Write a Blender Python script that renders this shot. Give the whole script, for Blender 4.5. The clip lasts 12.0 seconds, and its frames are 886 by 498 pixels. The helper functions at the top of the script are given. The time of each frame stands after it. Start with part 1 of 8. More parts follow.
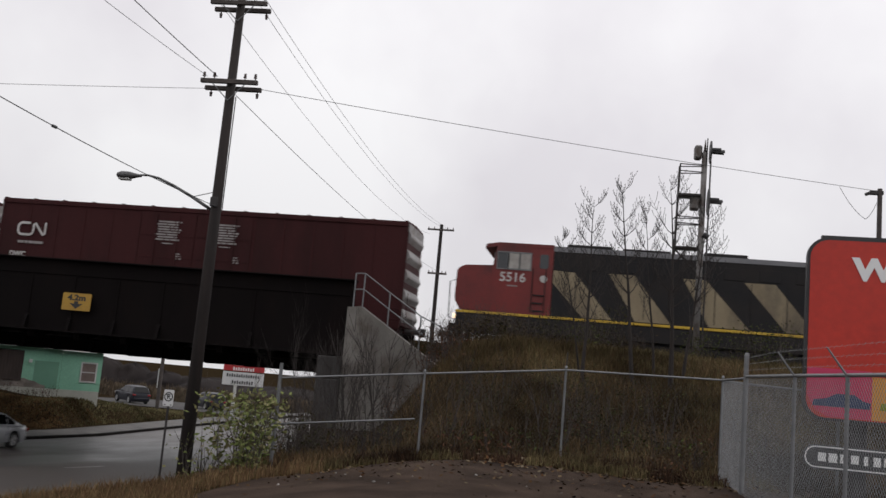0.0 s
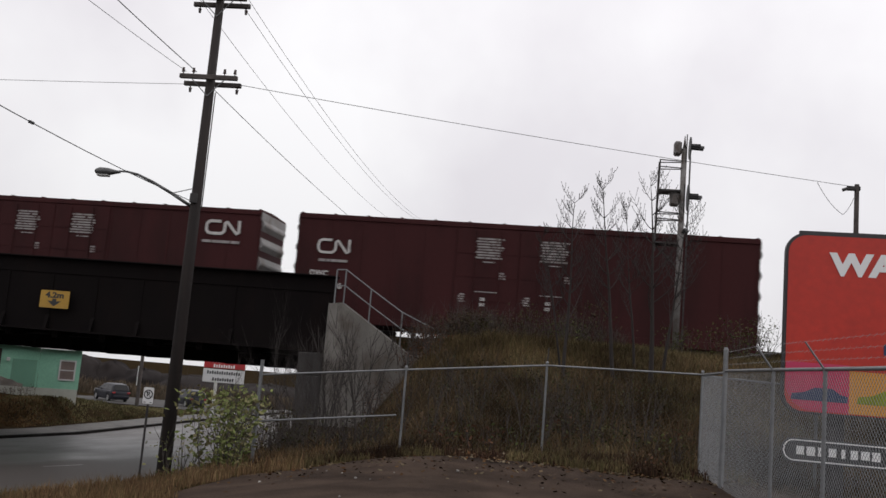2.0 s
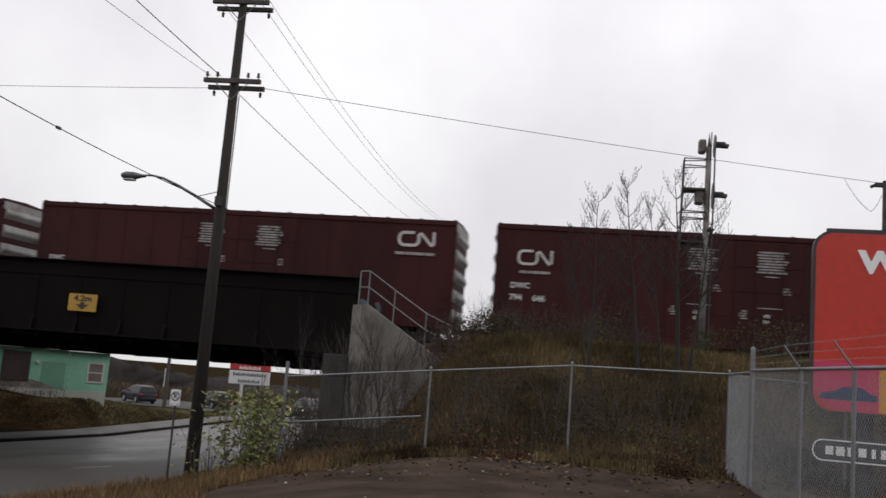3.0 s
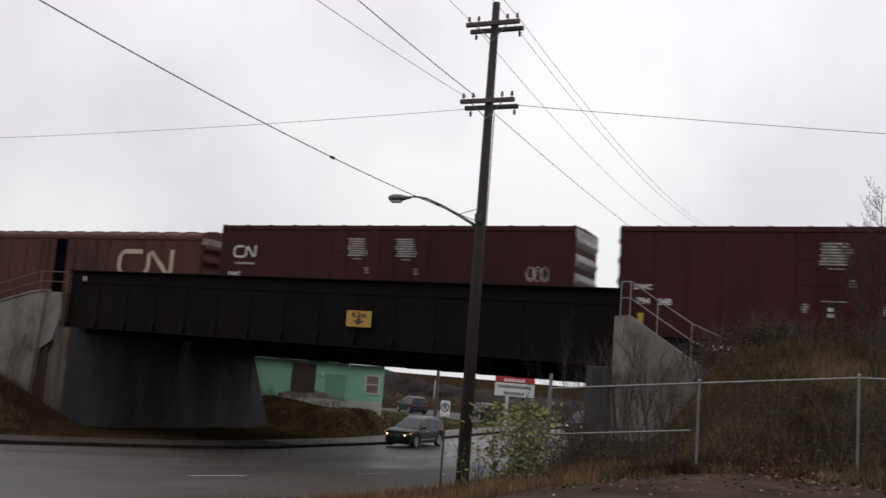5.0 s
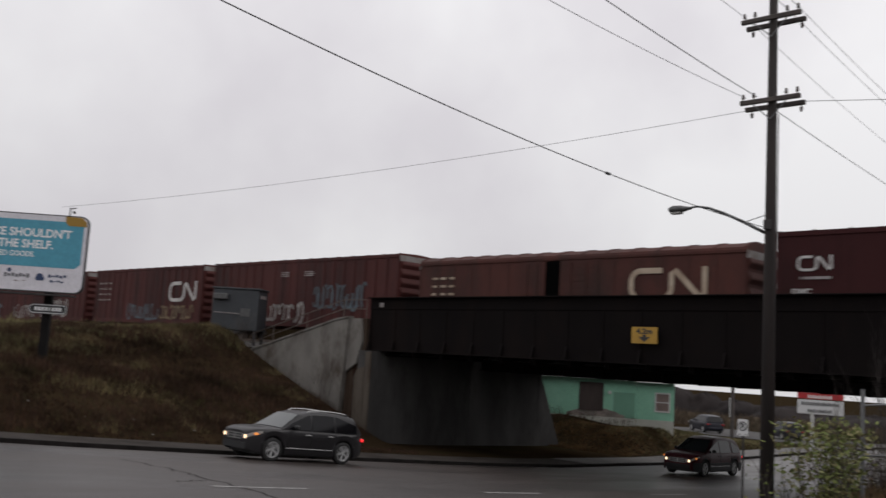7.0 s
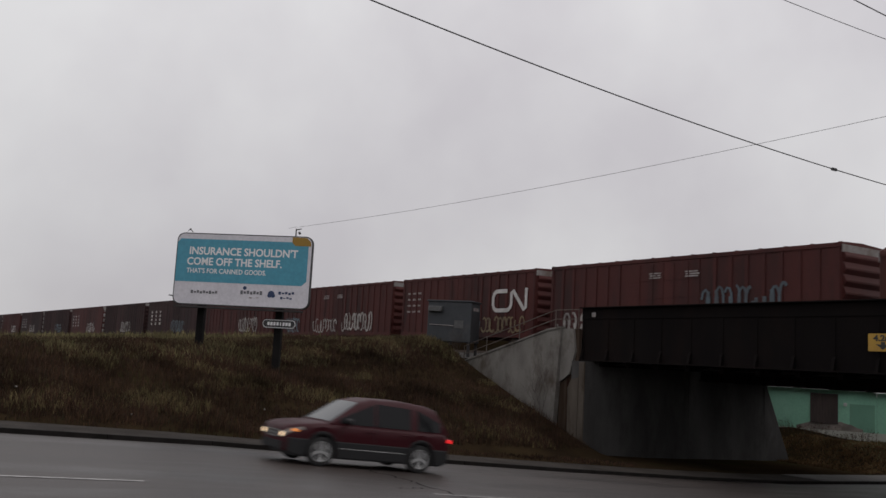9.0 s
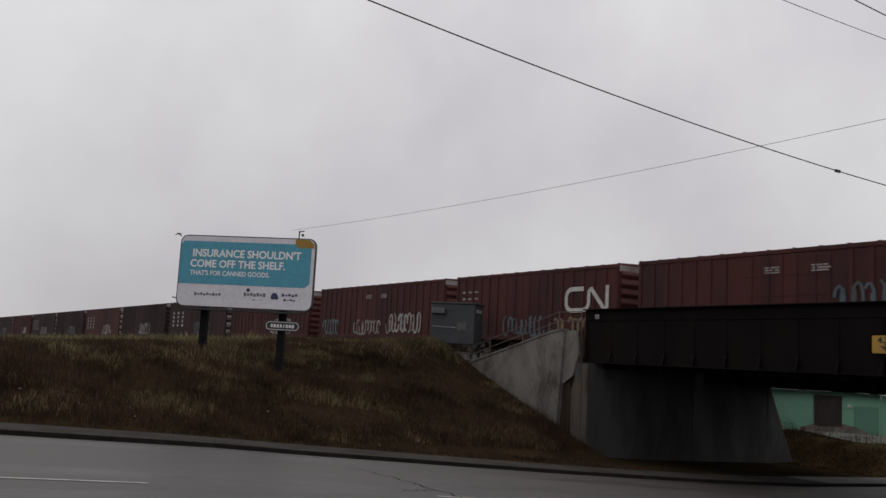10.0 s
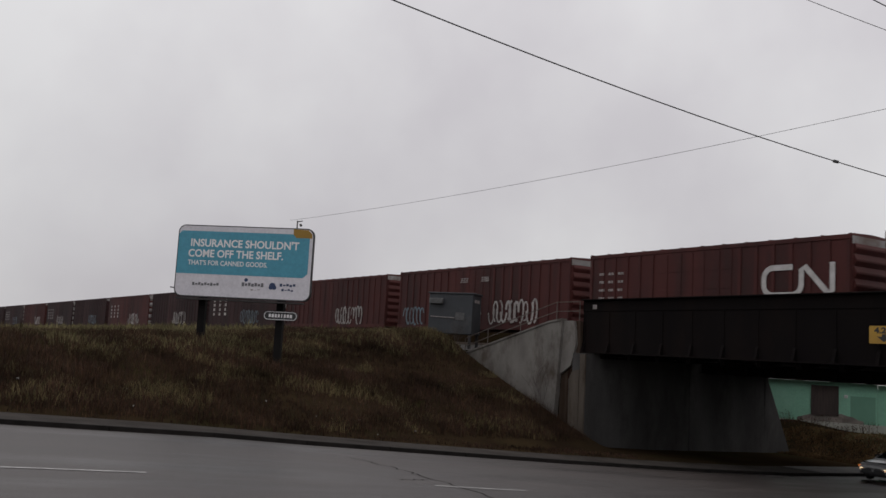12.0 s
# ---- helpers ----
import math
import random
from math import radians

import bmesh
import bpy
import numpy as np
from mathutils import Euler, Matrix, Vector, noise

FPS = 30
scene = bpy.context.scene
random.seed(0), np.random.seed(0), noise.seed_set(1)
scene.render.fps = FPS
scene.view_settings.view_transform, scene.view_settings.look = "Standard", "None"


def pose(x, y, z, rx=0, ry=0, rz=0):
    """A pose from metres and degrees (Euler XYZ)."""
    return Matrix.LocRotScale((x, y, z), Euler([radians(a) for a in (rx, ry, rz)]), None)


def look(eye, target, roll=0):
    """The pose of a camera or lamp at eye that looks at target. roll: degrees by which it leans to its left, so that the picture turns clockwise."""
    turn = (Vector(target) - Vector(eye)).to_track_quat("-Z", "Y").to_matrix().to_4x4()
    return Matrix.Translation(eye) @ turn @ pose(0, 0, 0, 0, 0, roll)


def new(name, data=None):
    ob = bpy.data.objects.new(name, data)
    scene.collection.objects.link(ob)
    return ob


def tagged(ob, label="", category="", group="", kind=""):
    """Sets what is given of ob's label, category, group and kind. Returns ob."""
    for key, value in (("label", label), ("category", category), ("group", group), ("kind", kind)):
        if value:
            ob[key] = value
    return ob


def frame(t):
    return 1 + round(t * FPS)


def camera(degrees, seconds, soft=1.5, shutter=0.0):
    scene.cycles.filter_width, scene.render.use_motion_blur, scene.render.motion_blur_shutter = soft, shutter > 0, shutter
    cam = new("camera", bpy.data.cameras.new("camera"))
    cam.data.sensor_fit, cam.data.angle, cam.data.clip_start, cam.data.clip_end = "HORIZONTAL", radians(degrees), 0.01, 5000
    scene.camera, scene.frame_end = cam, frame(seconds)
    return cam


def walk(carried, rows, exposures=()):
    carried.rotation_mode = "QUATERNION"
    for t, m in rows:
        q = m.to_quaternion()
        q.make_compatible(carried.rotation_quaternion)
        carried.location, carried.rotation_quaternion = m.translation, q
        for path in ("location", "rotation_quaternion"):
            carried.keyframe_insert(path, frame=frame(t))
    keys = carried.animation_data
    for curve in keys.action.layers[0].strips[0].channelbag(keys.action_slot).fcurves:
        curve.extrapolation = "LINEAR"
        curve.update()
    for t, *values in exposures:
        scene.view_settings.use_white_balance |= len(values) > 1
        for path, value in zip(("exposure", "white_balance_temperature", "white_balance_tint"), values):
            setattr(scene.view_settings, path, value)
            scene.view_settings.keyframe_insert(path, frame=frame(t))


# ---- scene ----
# camera: standing still at eye height, panning to the left
cam = camera(52.25, 12.0, soft=1.5, shutter=0.4)
PATH = [
    (0.0, pose(0, 0, 1.65, 97.86, -5.03, 9.25)),
    (0.5, pose(0, 0, 1.65, 97.85, -4.93, 8.53)),
    (1.0, pose(0, 0, 1.65, 97.70, -4.78, 8.18)),
    (1.5, pose(0, 0, 1.65, 97.69, -4.78, 8.08)),
    (2.0, pose(0, 0, 1.65, 97.71, -4.73, 8.08)),
    (2.5, pose(0, 0, 1.65, 97.68, -4.59, 8.38)),
    (2.7, pose(0, 0, 1.65, 97.68, -4.55, 8.62)),
    (4.3, pose(0, 0, 1.65, 97.07, -4.14, 20.76)),
    (4.5, pose(0, 0, 1.65, 97.01, -4.18, 22.79)),
    (5.0, pose(0, 0, 1.65, 97.12, -4.38, 26.12)),
    (5.5, pose(0, 0, 1.65, 96.97, -3.94, 30.58)),
    (6.0, pose(0, 0, 1.65, 96.89, -3.59, 36.77)),
    (6.5, pose(0, 0, 1.65, 96.95, -3.47, 40.40)),
    (7.0, pose(0, 0, 1.65, 97.04, -3.38, 44.03)),
    (7.5, pose(0, 0, 1.65, 96.93, -2.96, 50.70)),
    (7.7, pose(0, 0, 1.65, 96.88, -3.05, 52.71)),
    (9.3, pose(0, 0, 1.65, 96.96, -3.08, 57.54)),
    (9.5, pose(0, 0, 1.65, 96.97, -3.08, 57.60)),
    (10.0, pose(0, 0, 1.65, 97.06, -3.09, 57.61)),
    (10.5, pose(0, 0, 1.65, 96.96, -3.10, 57.65)),
    (11.0, pose(0, 0, 1.65, 96.79, -3.17, 57.63)),
    (11.5, pose(0, 0, 1.65, 96.59, -3.00, 57.56)),
    (12.0, pose(0, 0, 1.65, 96.44, -3.13, 57.48)),
]
EXPOSURE = [(0.0, -0.03), (1.5, 0.0), (2.5, 0.06), (5.0, 0.05), (6.5, -0.06), (7.7, -0.24), (9.3, -0.4), (12.0, -0.37)]
walk(cam, PATH, EXPOSURE)

# ---- world and light: a closed overcast sky ----
world = bpy.data.worlds.new("overcast")
scene.world = world
world.use_nodes = True
wn, wl = world.node_tree.nodes, world.node_tree.links
bg = wn["Background"]
sky = wn.new("ShaderNodeTexSky")
sky.sky_type, sky.sun_disc = "NISHITA", False
sky.sun_elevation, sky.sun_rotation = radians(35), radians(200)
coord = wn.new("ShaderNodeTexCoord")
cloud = wn.new("ShaderNodeTexNoise")
cloud.inputs["Scale"].default_value, cloud.inputs["Detail"].default_value = 2.8, 5.0
cloud.inputs["Roughness"].default_value = 0.5
ramp = wn.new("ShaderNodeValToRGB")
ramp.color_ramp.elements[0].position, ramp.color_ramp.elements[0].color = 0.36, (7.3, 7.05, 7.4, 1)
ramp.color_ramp.elements[1].position, ramp.color_ramp.elements[1].color = 0.64, (9.0, 8.9, 9.05, 1)
# brighter overhead and towards the east, as under thin cloud
sep = wn.new("ShaderNodeSeparateXYZ")
wl.new(coord.outputs["Generated"], sep.inputs["Vector"])
lift = wn.new("ShaderNodeMapRange")
lift.inputs["From Min"].default_value, lift.inputs["From Max"].default_value = 0.0, 0.5
lift.inputs["To Min"].default_value, lift.inputs["To Max"].default_value = 0.9, 1.26
wl.new(sep.outputs["Z"], lift.inputs["Value"])
east = wn.new("ShaderNodeMapRange")
east.inputs["From Min"].default_value, east.inputs["From Max"].default_value = -1.0, 0.2
east.inputs["To Min"].default_value, east.inputs["To Max"].default_value = 1.0, 1.06
wl.new(sep.outputs["X"], east.inputs["Value"])
both = wn.new("ShaderNodeMath")
both.operation = "MULTIPLY"
wl.new(lift.outputs["Result"], both.inputs[0])
wl.new(east.outputs["Result"], both.inputs[1])
dome = wn.new("ShaderNodeMix")
dome.data_type, dome.blend_type = "RGBA", "MULTIPLY"
dome.inputs["Factor"].default_value = 1.0
wl.new(ramp.outputs["Color"], dome.inputs["A"])
wl.new(both.outputs["Value"], dome.inputs["B"])
mixs = wn.new("ShaderNodeMix")
mixs.data_type = "RGBA"
mixs.inputs["Factor"].default_value = 0.97
wl.new(coord.outputs["Generated"], cloud.inputs["Vector"])
wl.new(cloud.outputs["Fac"], ramp.inputs["Fac"])
wl.new(sky.outputs["Color"], mixs.inputs["A"])
wl.new(dome.outputs["Result"], mixs.inputs["B"])
wl.new(mixs.outputs["Result"], bg.inputs["Color"])
bg.inputs["Strength"].default_value = 0.095
sun_data = bpy.data.lights.new("sun", "SUN")
sun_data.energy, sun_data.angle, sun_data.color = 0.5, radians(60), (1.0, 0.97, 0.93)
sun = new("sun", sun_data)
sun.matrix_world = look((40, 70, 110), (0, 20, 0))


# ---- materials ----
def mat(name, c1, c2=None, scale=3.0, rough=0.8, metal=0.0, bump=0.3, fine=40.0, spread=0.0, stain=None, stain_scale=0.6, spec=0.5, wet=0.0, stretch=None):
    """A noise-mottled surface: large blotches c1 to c2, fine grain as bump, optional stains; spread: brightness change from thing to thing."""
    m = bpy.data.materials.new(name)
    m.use_nodes = True
    n, l = m.node_tree.nodes, m.node_tree.links
    b = n["Principled BSDF"]
    c2 = c2 or tuple(v * 0.75 for v in c1)
    tc = n.new("ShaderNodeTexCoord")
    src = tc.outputs["Object"]
    if stretch:
        mp = n.new("ShaderNodeMapping")
        mp.inputs["Scale"].default_value = stretch
        l.new(src, mp.inputs["Vector"])
        src = mp.outputs["Vector"]
    n1 = n.new("ShaderNodeTexNoise")
    n1.inputs["Scale"].default_value, n1.inputs["Detail"].default_value = scale, 5
    n2 = n.new("ShaderNodeTexNoise")
    n2.inputs["Scale"].default_value, n2.inputs["Detail"].default_value = fine, 3
    l.new(src, n1.inputs["Vector"])
    l.new(src, n2.inputs["Vector"])
    r = n.new("ShaderNodeValToRGB")
    r.color_ramp.elements[0].position, r.color_ramp.elements[0].color = 0.32, (*c1, 1)
    r.color_ramp.elements[1].position, r.color_ramp.elements[1].color = 0.68, (*c2, 1)
    l.new(n1.outputs["Fac"], r.inputs["Fac"])
    col = r.outputs["Color"]
    g = n.new("ShaderNodeMix")
    g.data_type, g.blend_type = "RGBA", "MULTIPLY"
    g.inputs["Factor"].default_value = 0.35
    l.new(col, g.inputs["A"])
    l.new(n2.outputs["Color"], g.inputs["B"])
    hs = n.new("ShaderNodeHueSaturation")
    hs.inputs["Value"].default_value, hs.inputs["Saturation"].default_value = 1.2, 1.0
    gr = n.new("ShaderNodeMapRange")
    gr.inputs["To Min"].default_value, gr.inputs["To Max"].default_value = 0.8, 1.2
    l.new(n2.outputs["Fac"], gr.inputs["Value"])
    mm = n.new("ShaderNodeMix")
    mm.data_type, mm.blend_type = "RGBA", "MULTIPLY"
    mm.inputs["Factor"].default_value = 1.0
    l.new(col, mm.inputs["A"])
    l.new(gr.outputs["Result"], mm.inputs["B"])
    col = mm.outputs["Result"]
    n.remove(g)
    n.remove(hs)
    if stain:
        n3 = n.new("ShaderNodeTexNoise")
        n3.inputs["Scale"].default_value, n3.inputs["Detail"].default_value = stain_scale, 6
        n3.inputs["Roughness"].default_value = 0.65
        l.new(src, n3.inputs["Vector"])
        r3 = n.new("ShaderNodeMapRange")
        r3.inputs["From Min"].default_value, r3.inputs["From Max"].default_value = 0.5, 0.68
        l.new(n3.outputs["Fac"], r3.inputs["Value"])
        m3 = n.new("ShaderNodeMix")
        m3.data_type = "RGBA"
        l.new(r3.outputs["Result"], m3.inputs["Factor"])
        l.new(col, m3.inputs["A"])
        m3.inputs["B"].default_value = (*stain, 1)
        col = m3.outputs["Result"]
        if wet:
            rr = n.new("ShaderNodeMapRange")
            rr.inputs["To Min"].default_value, rr.inputs["To Max"].default_value = rough, wet
            l.new(r3.outputs["Result"], rr.inputs["Value"])
            l.new(rr.outputs["Result"], b.inputs["Roughness"])
    if spread:
        oi = n.new("ShaderNodeObjectInfo")
        sr = n.new("ShaderNodeMapRange")
        sr.inputs["To Min"].default_value, sr.inputs["To Max"].default_value = 1 - spread, 1 + spread
        l.new(oi.outputs["Random"], sr.inputs["Value"])
        sm = n.new("ShaderNodeMix")
        sm.data_type, sm.blend_type = "RGBA", "MULTIPLY"
        sm.inputs["Factor"].default_value = 1.0
        l.new(col, sm.inputs["A"])
        l.new(sr.outputs["Result"], sm.inputs["B"])
        col = sm.outputs["Result"]
    l.new(col, b.inputs["Base Color"])
    if not wet:
        b.inputs["Roughness"].default_value = rough
    b.inputs["Metallic"].default_value = metal
    b.inputs["Specular IOR Level"].default_value = spec
    if bump:
        bp = n.new("ShaderNodeBump")
        bp.inputs["Strength"].default_value, bp.inputs["Distance"].default_value = bump, 0.02
        l.new(n2.outputs["Fac"], bp.inputs["Height"])
        l.new(bp.outputs["Normal"], b.inputs["Normal"])
    return m


def leafy(name, colours, rough=0.75):
    """Plant matter: each blade or leaf takes its own tone out of the colours."""
    m = bpy.data.materials.new(name)
    m.use_nodes = True
    n, l = m.node_tree.nodes, m.node_tree.links
    b = n["Principled BSDF"]
    geo = n.new("ShaderNodeNewGeometry")
    r = n.new("ShaderNodeValToRGB")
    while len(r.color_ramp.elements) < len(colours):
        r.color_ramp.elements.new(0.5)
    for i, c in enumerate(colours):
        r.color_ramp.elements[i].position, r.color_ramp.elements[i].color = i / (len(colours) - 1), (*c, 1)
    l.new(geo.outputs["Random Per Island"], r.inputs["Fac"])
    tc = n.new("ShaderNodeTexCoord")
    nz = n.new("ShaderNodeTexNoise")
    nz.inputs["Scale"].default_value, nz.inputs["Detail"].default_value = 0.4, 7
    l.new(tc.outputs["Object"], nz.inputs["Vector"])
    mr = n.new("ShaderNodeMapRange")
    mr.inputs["From Min"].default_value, mr.inputs["From Max"].default_value = 0.3, 0.7
    mr.inputs["To Min"].default_value, mr.inputs["To Max"].default_value = 0.32, 1.7
    l.new(nz.outputs["Fac"], mr.inputs["Value"])
    mm = n.new("ShaderNodeMix")
    mm.data_type, mm.blend_type = "RGBA", "MULTIPLY"
    mm.inputs["Factor"].default_value = 1.0
    l.new(r.outputs["Color"], mm.inputs["A"])
    l.new(mr.outputs["Result"], mm.inputs["B"])
    l.new(mm.outputs["Result"], b.inputs["Base Color"])
    b.inputs["Roughness"].default_value = rough
    b.inputs["Specular IOR Level"].default_value = 0.04
    return m


def glow(name, colour, strength):
    m = bpy.data.materials.new(name)
    m.use_nodes = True
    b = m.node_tree.nodes["Principled BSDF"]
    b.inputs["Base Color"].default_value = (*colour, 1)
    b.inputs["Emission Color"].default_value = (*colour, 1)
    b.inputs["Emission Strength"].default_value = strength
    return m


def plain(name, colour, rough=0.5, metal=0.0, spec=0.5, coat=0.0):
    m = bpy.data.materials.new(name)
    m.use_nodes = True
    b = m.node_tree.nodes["Principled BSDF"]
    b.inputs["Base Color"].default_value = (*colour, 1)
    b.inputs["Roughness"].default_value, b.inputs["Metallic"].default_value = rough, metal
    b.inputs["Specular IOR Level"].default_value, b.inputs["Coat Weight"].default_value = spec, coat
    b.inputs["Coat Roughness"].default_value = 0.08
    return m


ASPHALT = mat("wet_asphalt", (0.046, 0.036, 0.032), (0.037, 0.03, 0.027), 0.5, 0.48, bump=0.2, fine=60, stain=(0.03, 0.025, 0.0225), stain_scale=0.16, wet=0.34, spec=0.36, stretch=(1.6, 0.35, 1))
LANE_PAINT = mat("worn_lane_paint", (0.42, 0.41, 0.4), (0.2, 0.195, 0.19), 5, 0.6, fine=30)
SIDEWALK = mat("damp_sidewalk_concrete", (0.05, 0.043, 0.038), (0.03, 0.026, 0.023), 1.2, 0.85, stain=(0.02, 0.016, 0.013), stain_scale=0.5, spec=0.08)
KERB = mat("dark_kerb_concrete", (0.022, 0.019, 0.018), (0.012, 0.011, 0.01), 2.0, 0.85, spec=0.05)
CONCRETE = mat("weathered_concrete", (0.2, 0.188, 0.172), (0.125, 0.116, 0.106), 0.9, 0.9, fine=20, stain=(0.08, 0.066, 0.054), stain_scale=0.7, stretch=(1.0, 1.0, 0.6), spec=0.2)
CONCRETE_WORN = mat("worn_stained_concrete", (0.1088, 0.09364, 0.07738), (0.06277, 0.05079, 0.04092), 1.1, 0.9, fine=22, stain=(0.03767, 0.02381, 0.01637), stain_scale=0.9, stretch=(1.2, 1.2, 0.35), spec=0.15)
PLASTER = mat("bare_plaster", (0.336, 0.2912, 0.2576), (0.1792, 0.1568, 0.14), 1.6, 0.9, stain=(0.112, 0.0952, 0.0784), stain_scale=1.2)
CAB_PALE = mat("pale_cab_blind", (0.42, 0.4, 0.37), (0.28, 0.26, 0.24), 3.0, 0.7, bump=0)
# Darker than the wing walls: shade under the deck is put into this colour.
CONCRETE_SHADED = mat("shaded_abutment_concrete", (0.08046, 0.07712, 0.07509), (0.05027, 0.04828, 0.04694), 0.7, 0.85, fine=25, stain=(0.03351, 0.03151, 0.03017), stain_scale=0.4, stretch=(1, 1, 0.4), spec=0.1)
RUST_STAIN = mat("rust_stained_concrete", (0.0594, 0.0429, 0.03247), (0.03465, 0.02145, 0.01426), 1.4, 0.9, stain=(0.01732, 0.006438, 0.003168), stain_scale=1.3, stretch=(2.0, 2.0, 0.18), spec=0.1)
GIRDER = mat("black_girder_paint", (0.005814, 0.004479, 0.004624), (0.007956, 0.006141, 0.005997), 0.8, 0.85, fine=30, bump=0.15, stain=(0.0104, 0.006864, 0.006141), stain_scale=0.5, spec=0.08, stretch=(1, 1, 0.4))
STEEL_DARK = mat("dark_steel", (0.05, 0.045, 0.045), (0.03, 0.026, 0.026), 3, 0.6, metal=0.3)
RAIL = mat("rail_steel", (0.16, 0.13, 0.11), (0.1, 0.07, 0.055), 3, 0.45, metal=0.7)
GALV = mat("galvanised_steel", (0.205, 0.2099, 0.2147), (0.1561, 0.161, 0.166), 5, 0.5, metal=0.55, bump=0.05)
MESH_OLD = plain("dull_old_wire", (0.07, 0.065, 0.062), 0.7, 0.2)
MESH_WIRE = mat("chain_link_wire", (0.25, 0.256, 0.262), (0.19, 0.197, 0.203), 5, 0.5, metal=0.4, bump=0)
OXIDE = mat("oxide_brown_car_paint", (0.04828, 0.0113, 0.01189), (0.03674, 0.008866, 0.00943), 0.5, 0.75, fine=18, bump=0.06, stain=(0.02729, 0.007388, 0.00738), stain_scale=0.5, spec=0.2, spread=0.1, stretch=(1, 1, 0.3))
REDCAR = mat("faded_red_car_paint", (0.07488, 0.01728, 0.0144), (0.05184, 0.01267, 0.01152), 0.5, 0.7, fine=18, bump=0.06, stain=(0.03168, 0.01152, 0.01037), stain_scale=0.55, spec=0.3, spread=0.12, stretch=(1, 1, 0.25))
OLDCAR = mat("rusty_red_car_paint", (0.0816, 0.02448, 0.01836), (0.051, 0.017, 0.0136), 0.7, 0.75, fine=15, bump=0.08, stain=(0.034, 0.017, 0.0136), stain_scale=0.6, spec=0.3, stretch=(1, 1, 0.3))
DULLCAR = mat("dull_brown_car_paint", (0.0432, 0.01728, 0.01728), (0.03024, 0.01296, 0.01296), 0.5, 0.75, fine=18, bump=0.06, stain=(0.0216, 0.0108, 0.0108), stain_scale=0.5, spec=0.3, spread=0.3, stretch=(1, 1, 0.3))
# Galvanised grey of the car ends, paled by sky light put into the colour.
CAR_END_SKYLIT = mat("galvanised_skylit_end", (0.306, 0.2975, 0.289), (0.2125, 0.204, 0.1997), 0.8, 0.6, metal=0.1, stain=(0.136, 0.102, 0.085), stain_scale=0.7)
LOCO_RED = mat("locomotive_red", (0.1731, 0.01155, 0.009063), (0.1236, 0.009063, 0.007417), 0.8, 0.5, fine=15, bump=0.03, stain=(0.04945, 0.006181, 0.005358), stain_scale=0.5)
LOCO_BLACK = mat("locomotive_black", (0.016, 0.016, 0.018), (0.024, 0.021, 0.02), 0.8, 0.65, fine=15, bump=0.04, spec=0.2)
LOCO_STRIPE = mat("soiled_stripe", (0.2958, 0.2407, 0.1496), (0.1734, 0.1355, 0.08415), 0.7, 0.65, stain=(0.0816, 0.0652, 0.04675), stain_scale=0.6, stretch=(1, 1, 0.5))
LOCO_GREY = mat("locomotive_roof_grey", (0.22, 0.22, 0.231), (0.154, 0.154, 0.165), 1.2, 0.55)
YELLOW = mat("yellow_stripe", (0.62, 0.4, 0.03), (0.42, 0.27, 0.03), 1.5, 0.55)
SIGN_YELLOW = mat("clearance_sign_yellow", (0.44, 0.26, 0.03), (0.34, 0.19, 0.025), 2.0, 0.5, bump=0)
WHITE = mat("white_marking", (0.576, 0.56, 0.544), (0.416, 0.4, 0.384), 2.5, 0.6, bump=0)
CREAM = mat("faded_cream_marking", (0.48, 0.4, 0.304), (0.304, 0.224, 0.16), 1.2, 0.7, bump=0)
PRINT_WHITE = mat("dull_white_print", (0.336, 0.312, 0.304), (0.224, 0.2, 0.196), 4.0, 0.7, bump=0)
DIM_WHITE = mat("worn_stencil", (0.36, 0.33, 0.32), (0.2, 0.17, 0.165), 4.0, 0.7, bump=0)
GRAF_BLUE = mat("graffiti_blue", (0.1, 0.15, 0.18), (0.065, 0.07, 0.08), 1.2, 0.6, bump=0, spread=0.3)
GRAF_WHITE = mat("graffiti_white", (0.5, 0.47, 0.44), (0.22, 0.2, 0.19), 1.5, 0.6, bump=0, spread=0.3)
GRAF_MINT = mat("graffiti_pale_green", (0.3, 0.36, 0.31), (0.2, 0.25, 0.22), 1.5, 0.6, bump=0, spread=0.2)
GRAF_YELLOW = mat("graffiti_yellow", (0.4, 0.31, 0.06), (0.26, 0.2, 0.05), 1.5, 0.6, bump=0, spread=0.2)
GRAF_OCHRE = mat("graffiti_ochre", (0.28, 0.2, 0.1), (0.14, 0.1, 0.06), 1.5, 0.6, bump=0, spread=0.3)
WOOD_POLE = mat("creosoted_wood", (0.028, 0.02016, 0.01792), (0.01568, 0.01176, 0.0112), 2.0, 0.85, fine=30, stretch=(4, 4, 0.25), bump=0.5)
WOOD_ARM = mat("weathered_wood_arm", (0.09, 0.075, 0.068), (0.05, 0.042, 0.04), 3, 0.85, fine=30)
CABLE = plain("black_cable", (0.02, 0.02, 0.022), 0.6)
THIN_CABLE = plain("bare_conductor", (0.09, 0.09, 0.095), 0.5, 0.4)
PORCELAIN = plain("brown_porcelain", (0.06, 0.035, 0.03), 0.25)
LAMP_GREY = mat("lamp_head_grey", (0.12, 0.12, 0.12), (0.084, 0.084, 0.084), 6, 0.45, metal=0.5, bump=0)
LAMP_LENS = plain("lamp_lens", (0.5, 0.5, 0.48), 0.2)
SOIL = mat("bank_soil", (0.021, 0.01425, 0.009), (0.03375, 0.02325, 0.01275), 0.5, 0.95, fine=12, bump=0.6, stain=(0.024, 0.0225, 0.00975), stain_scale=0.18, spec=0.0)
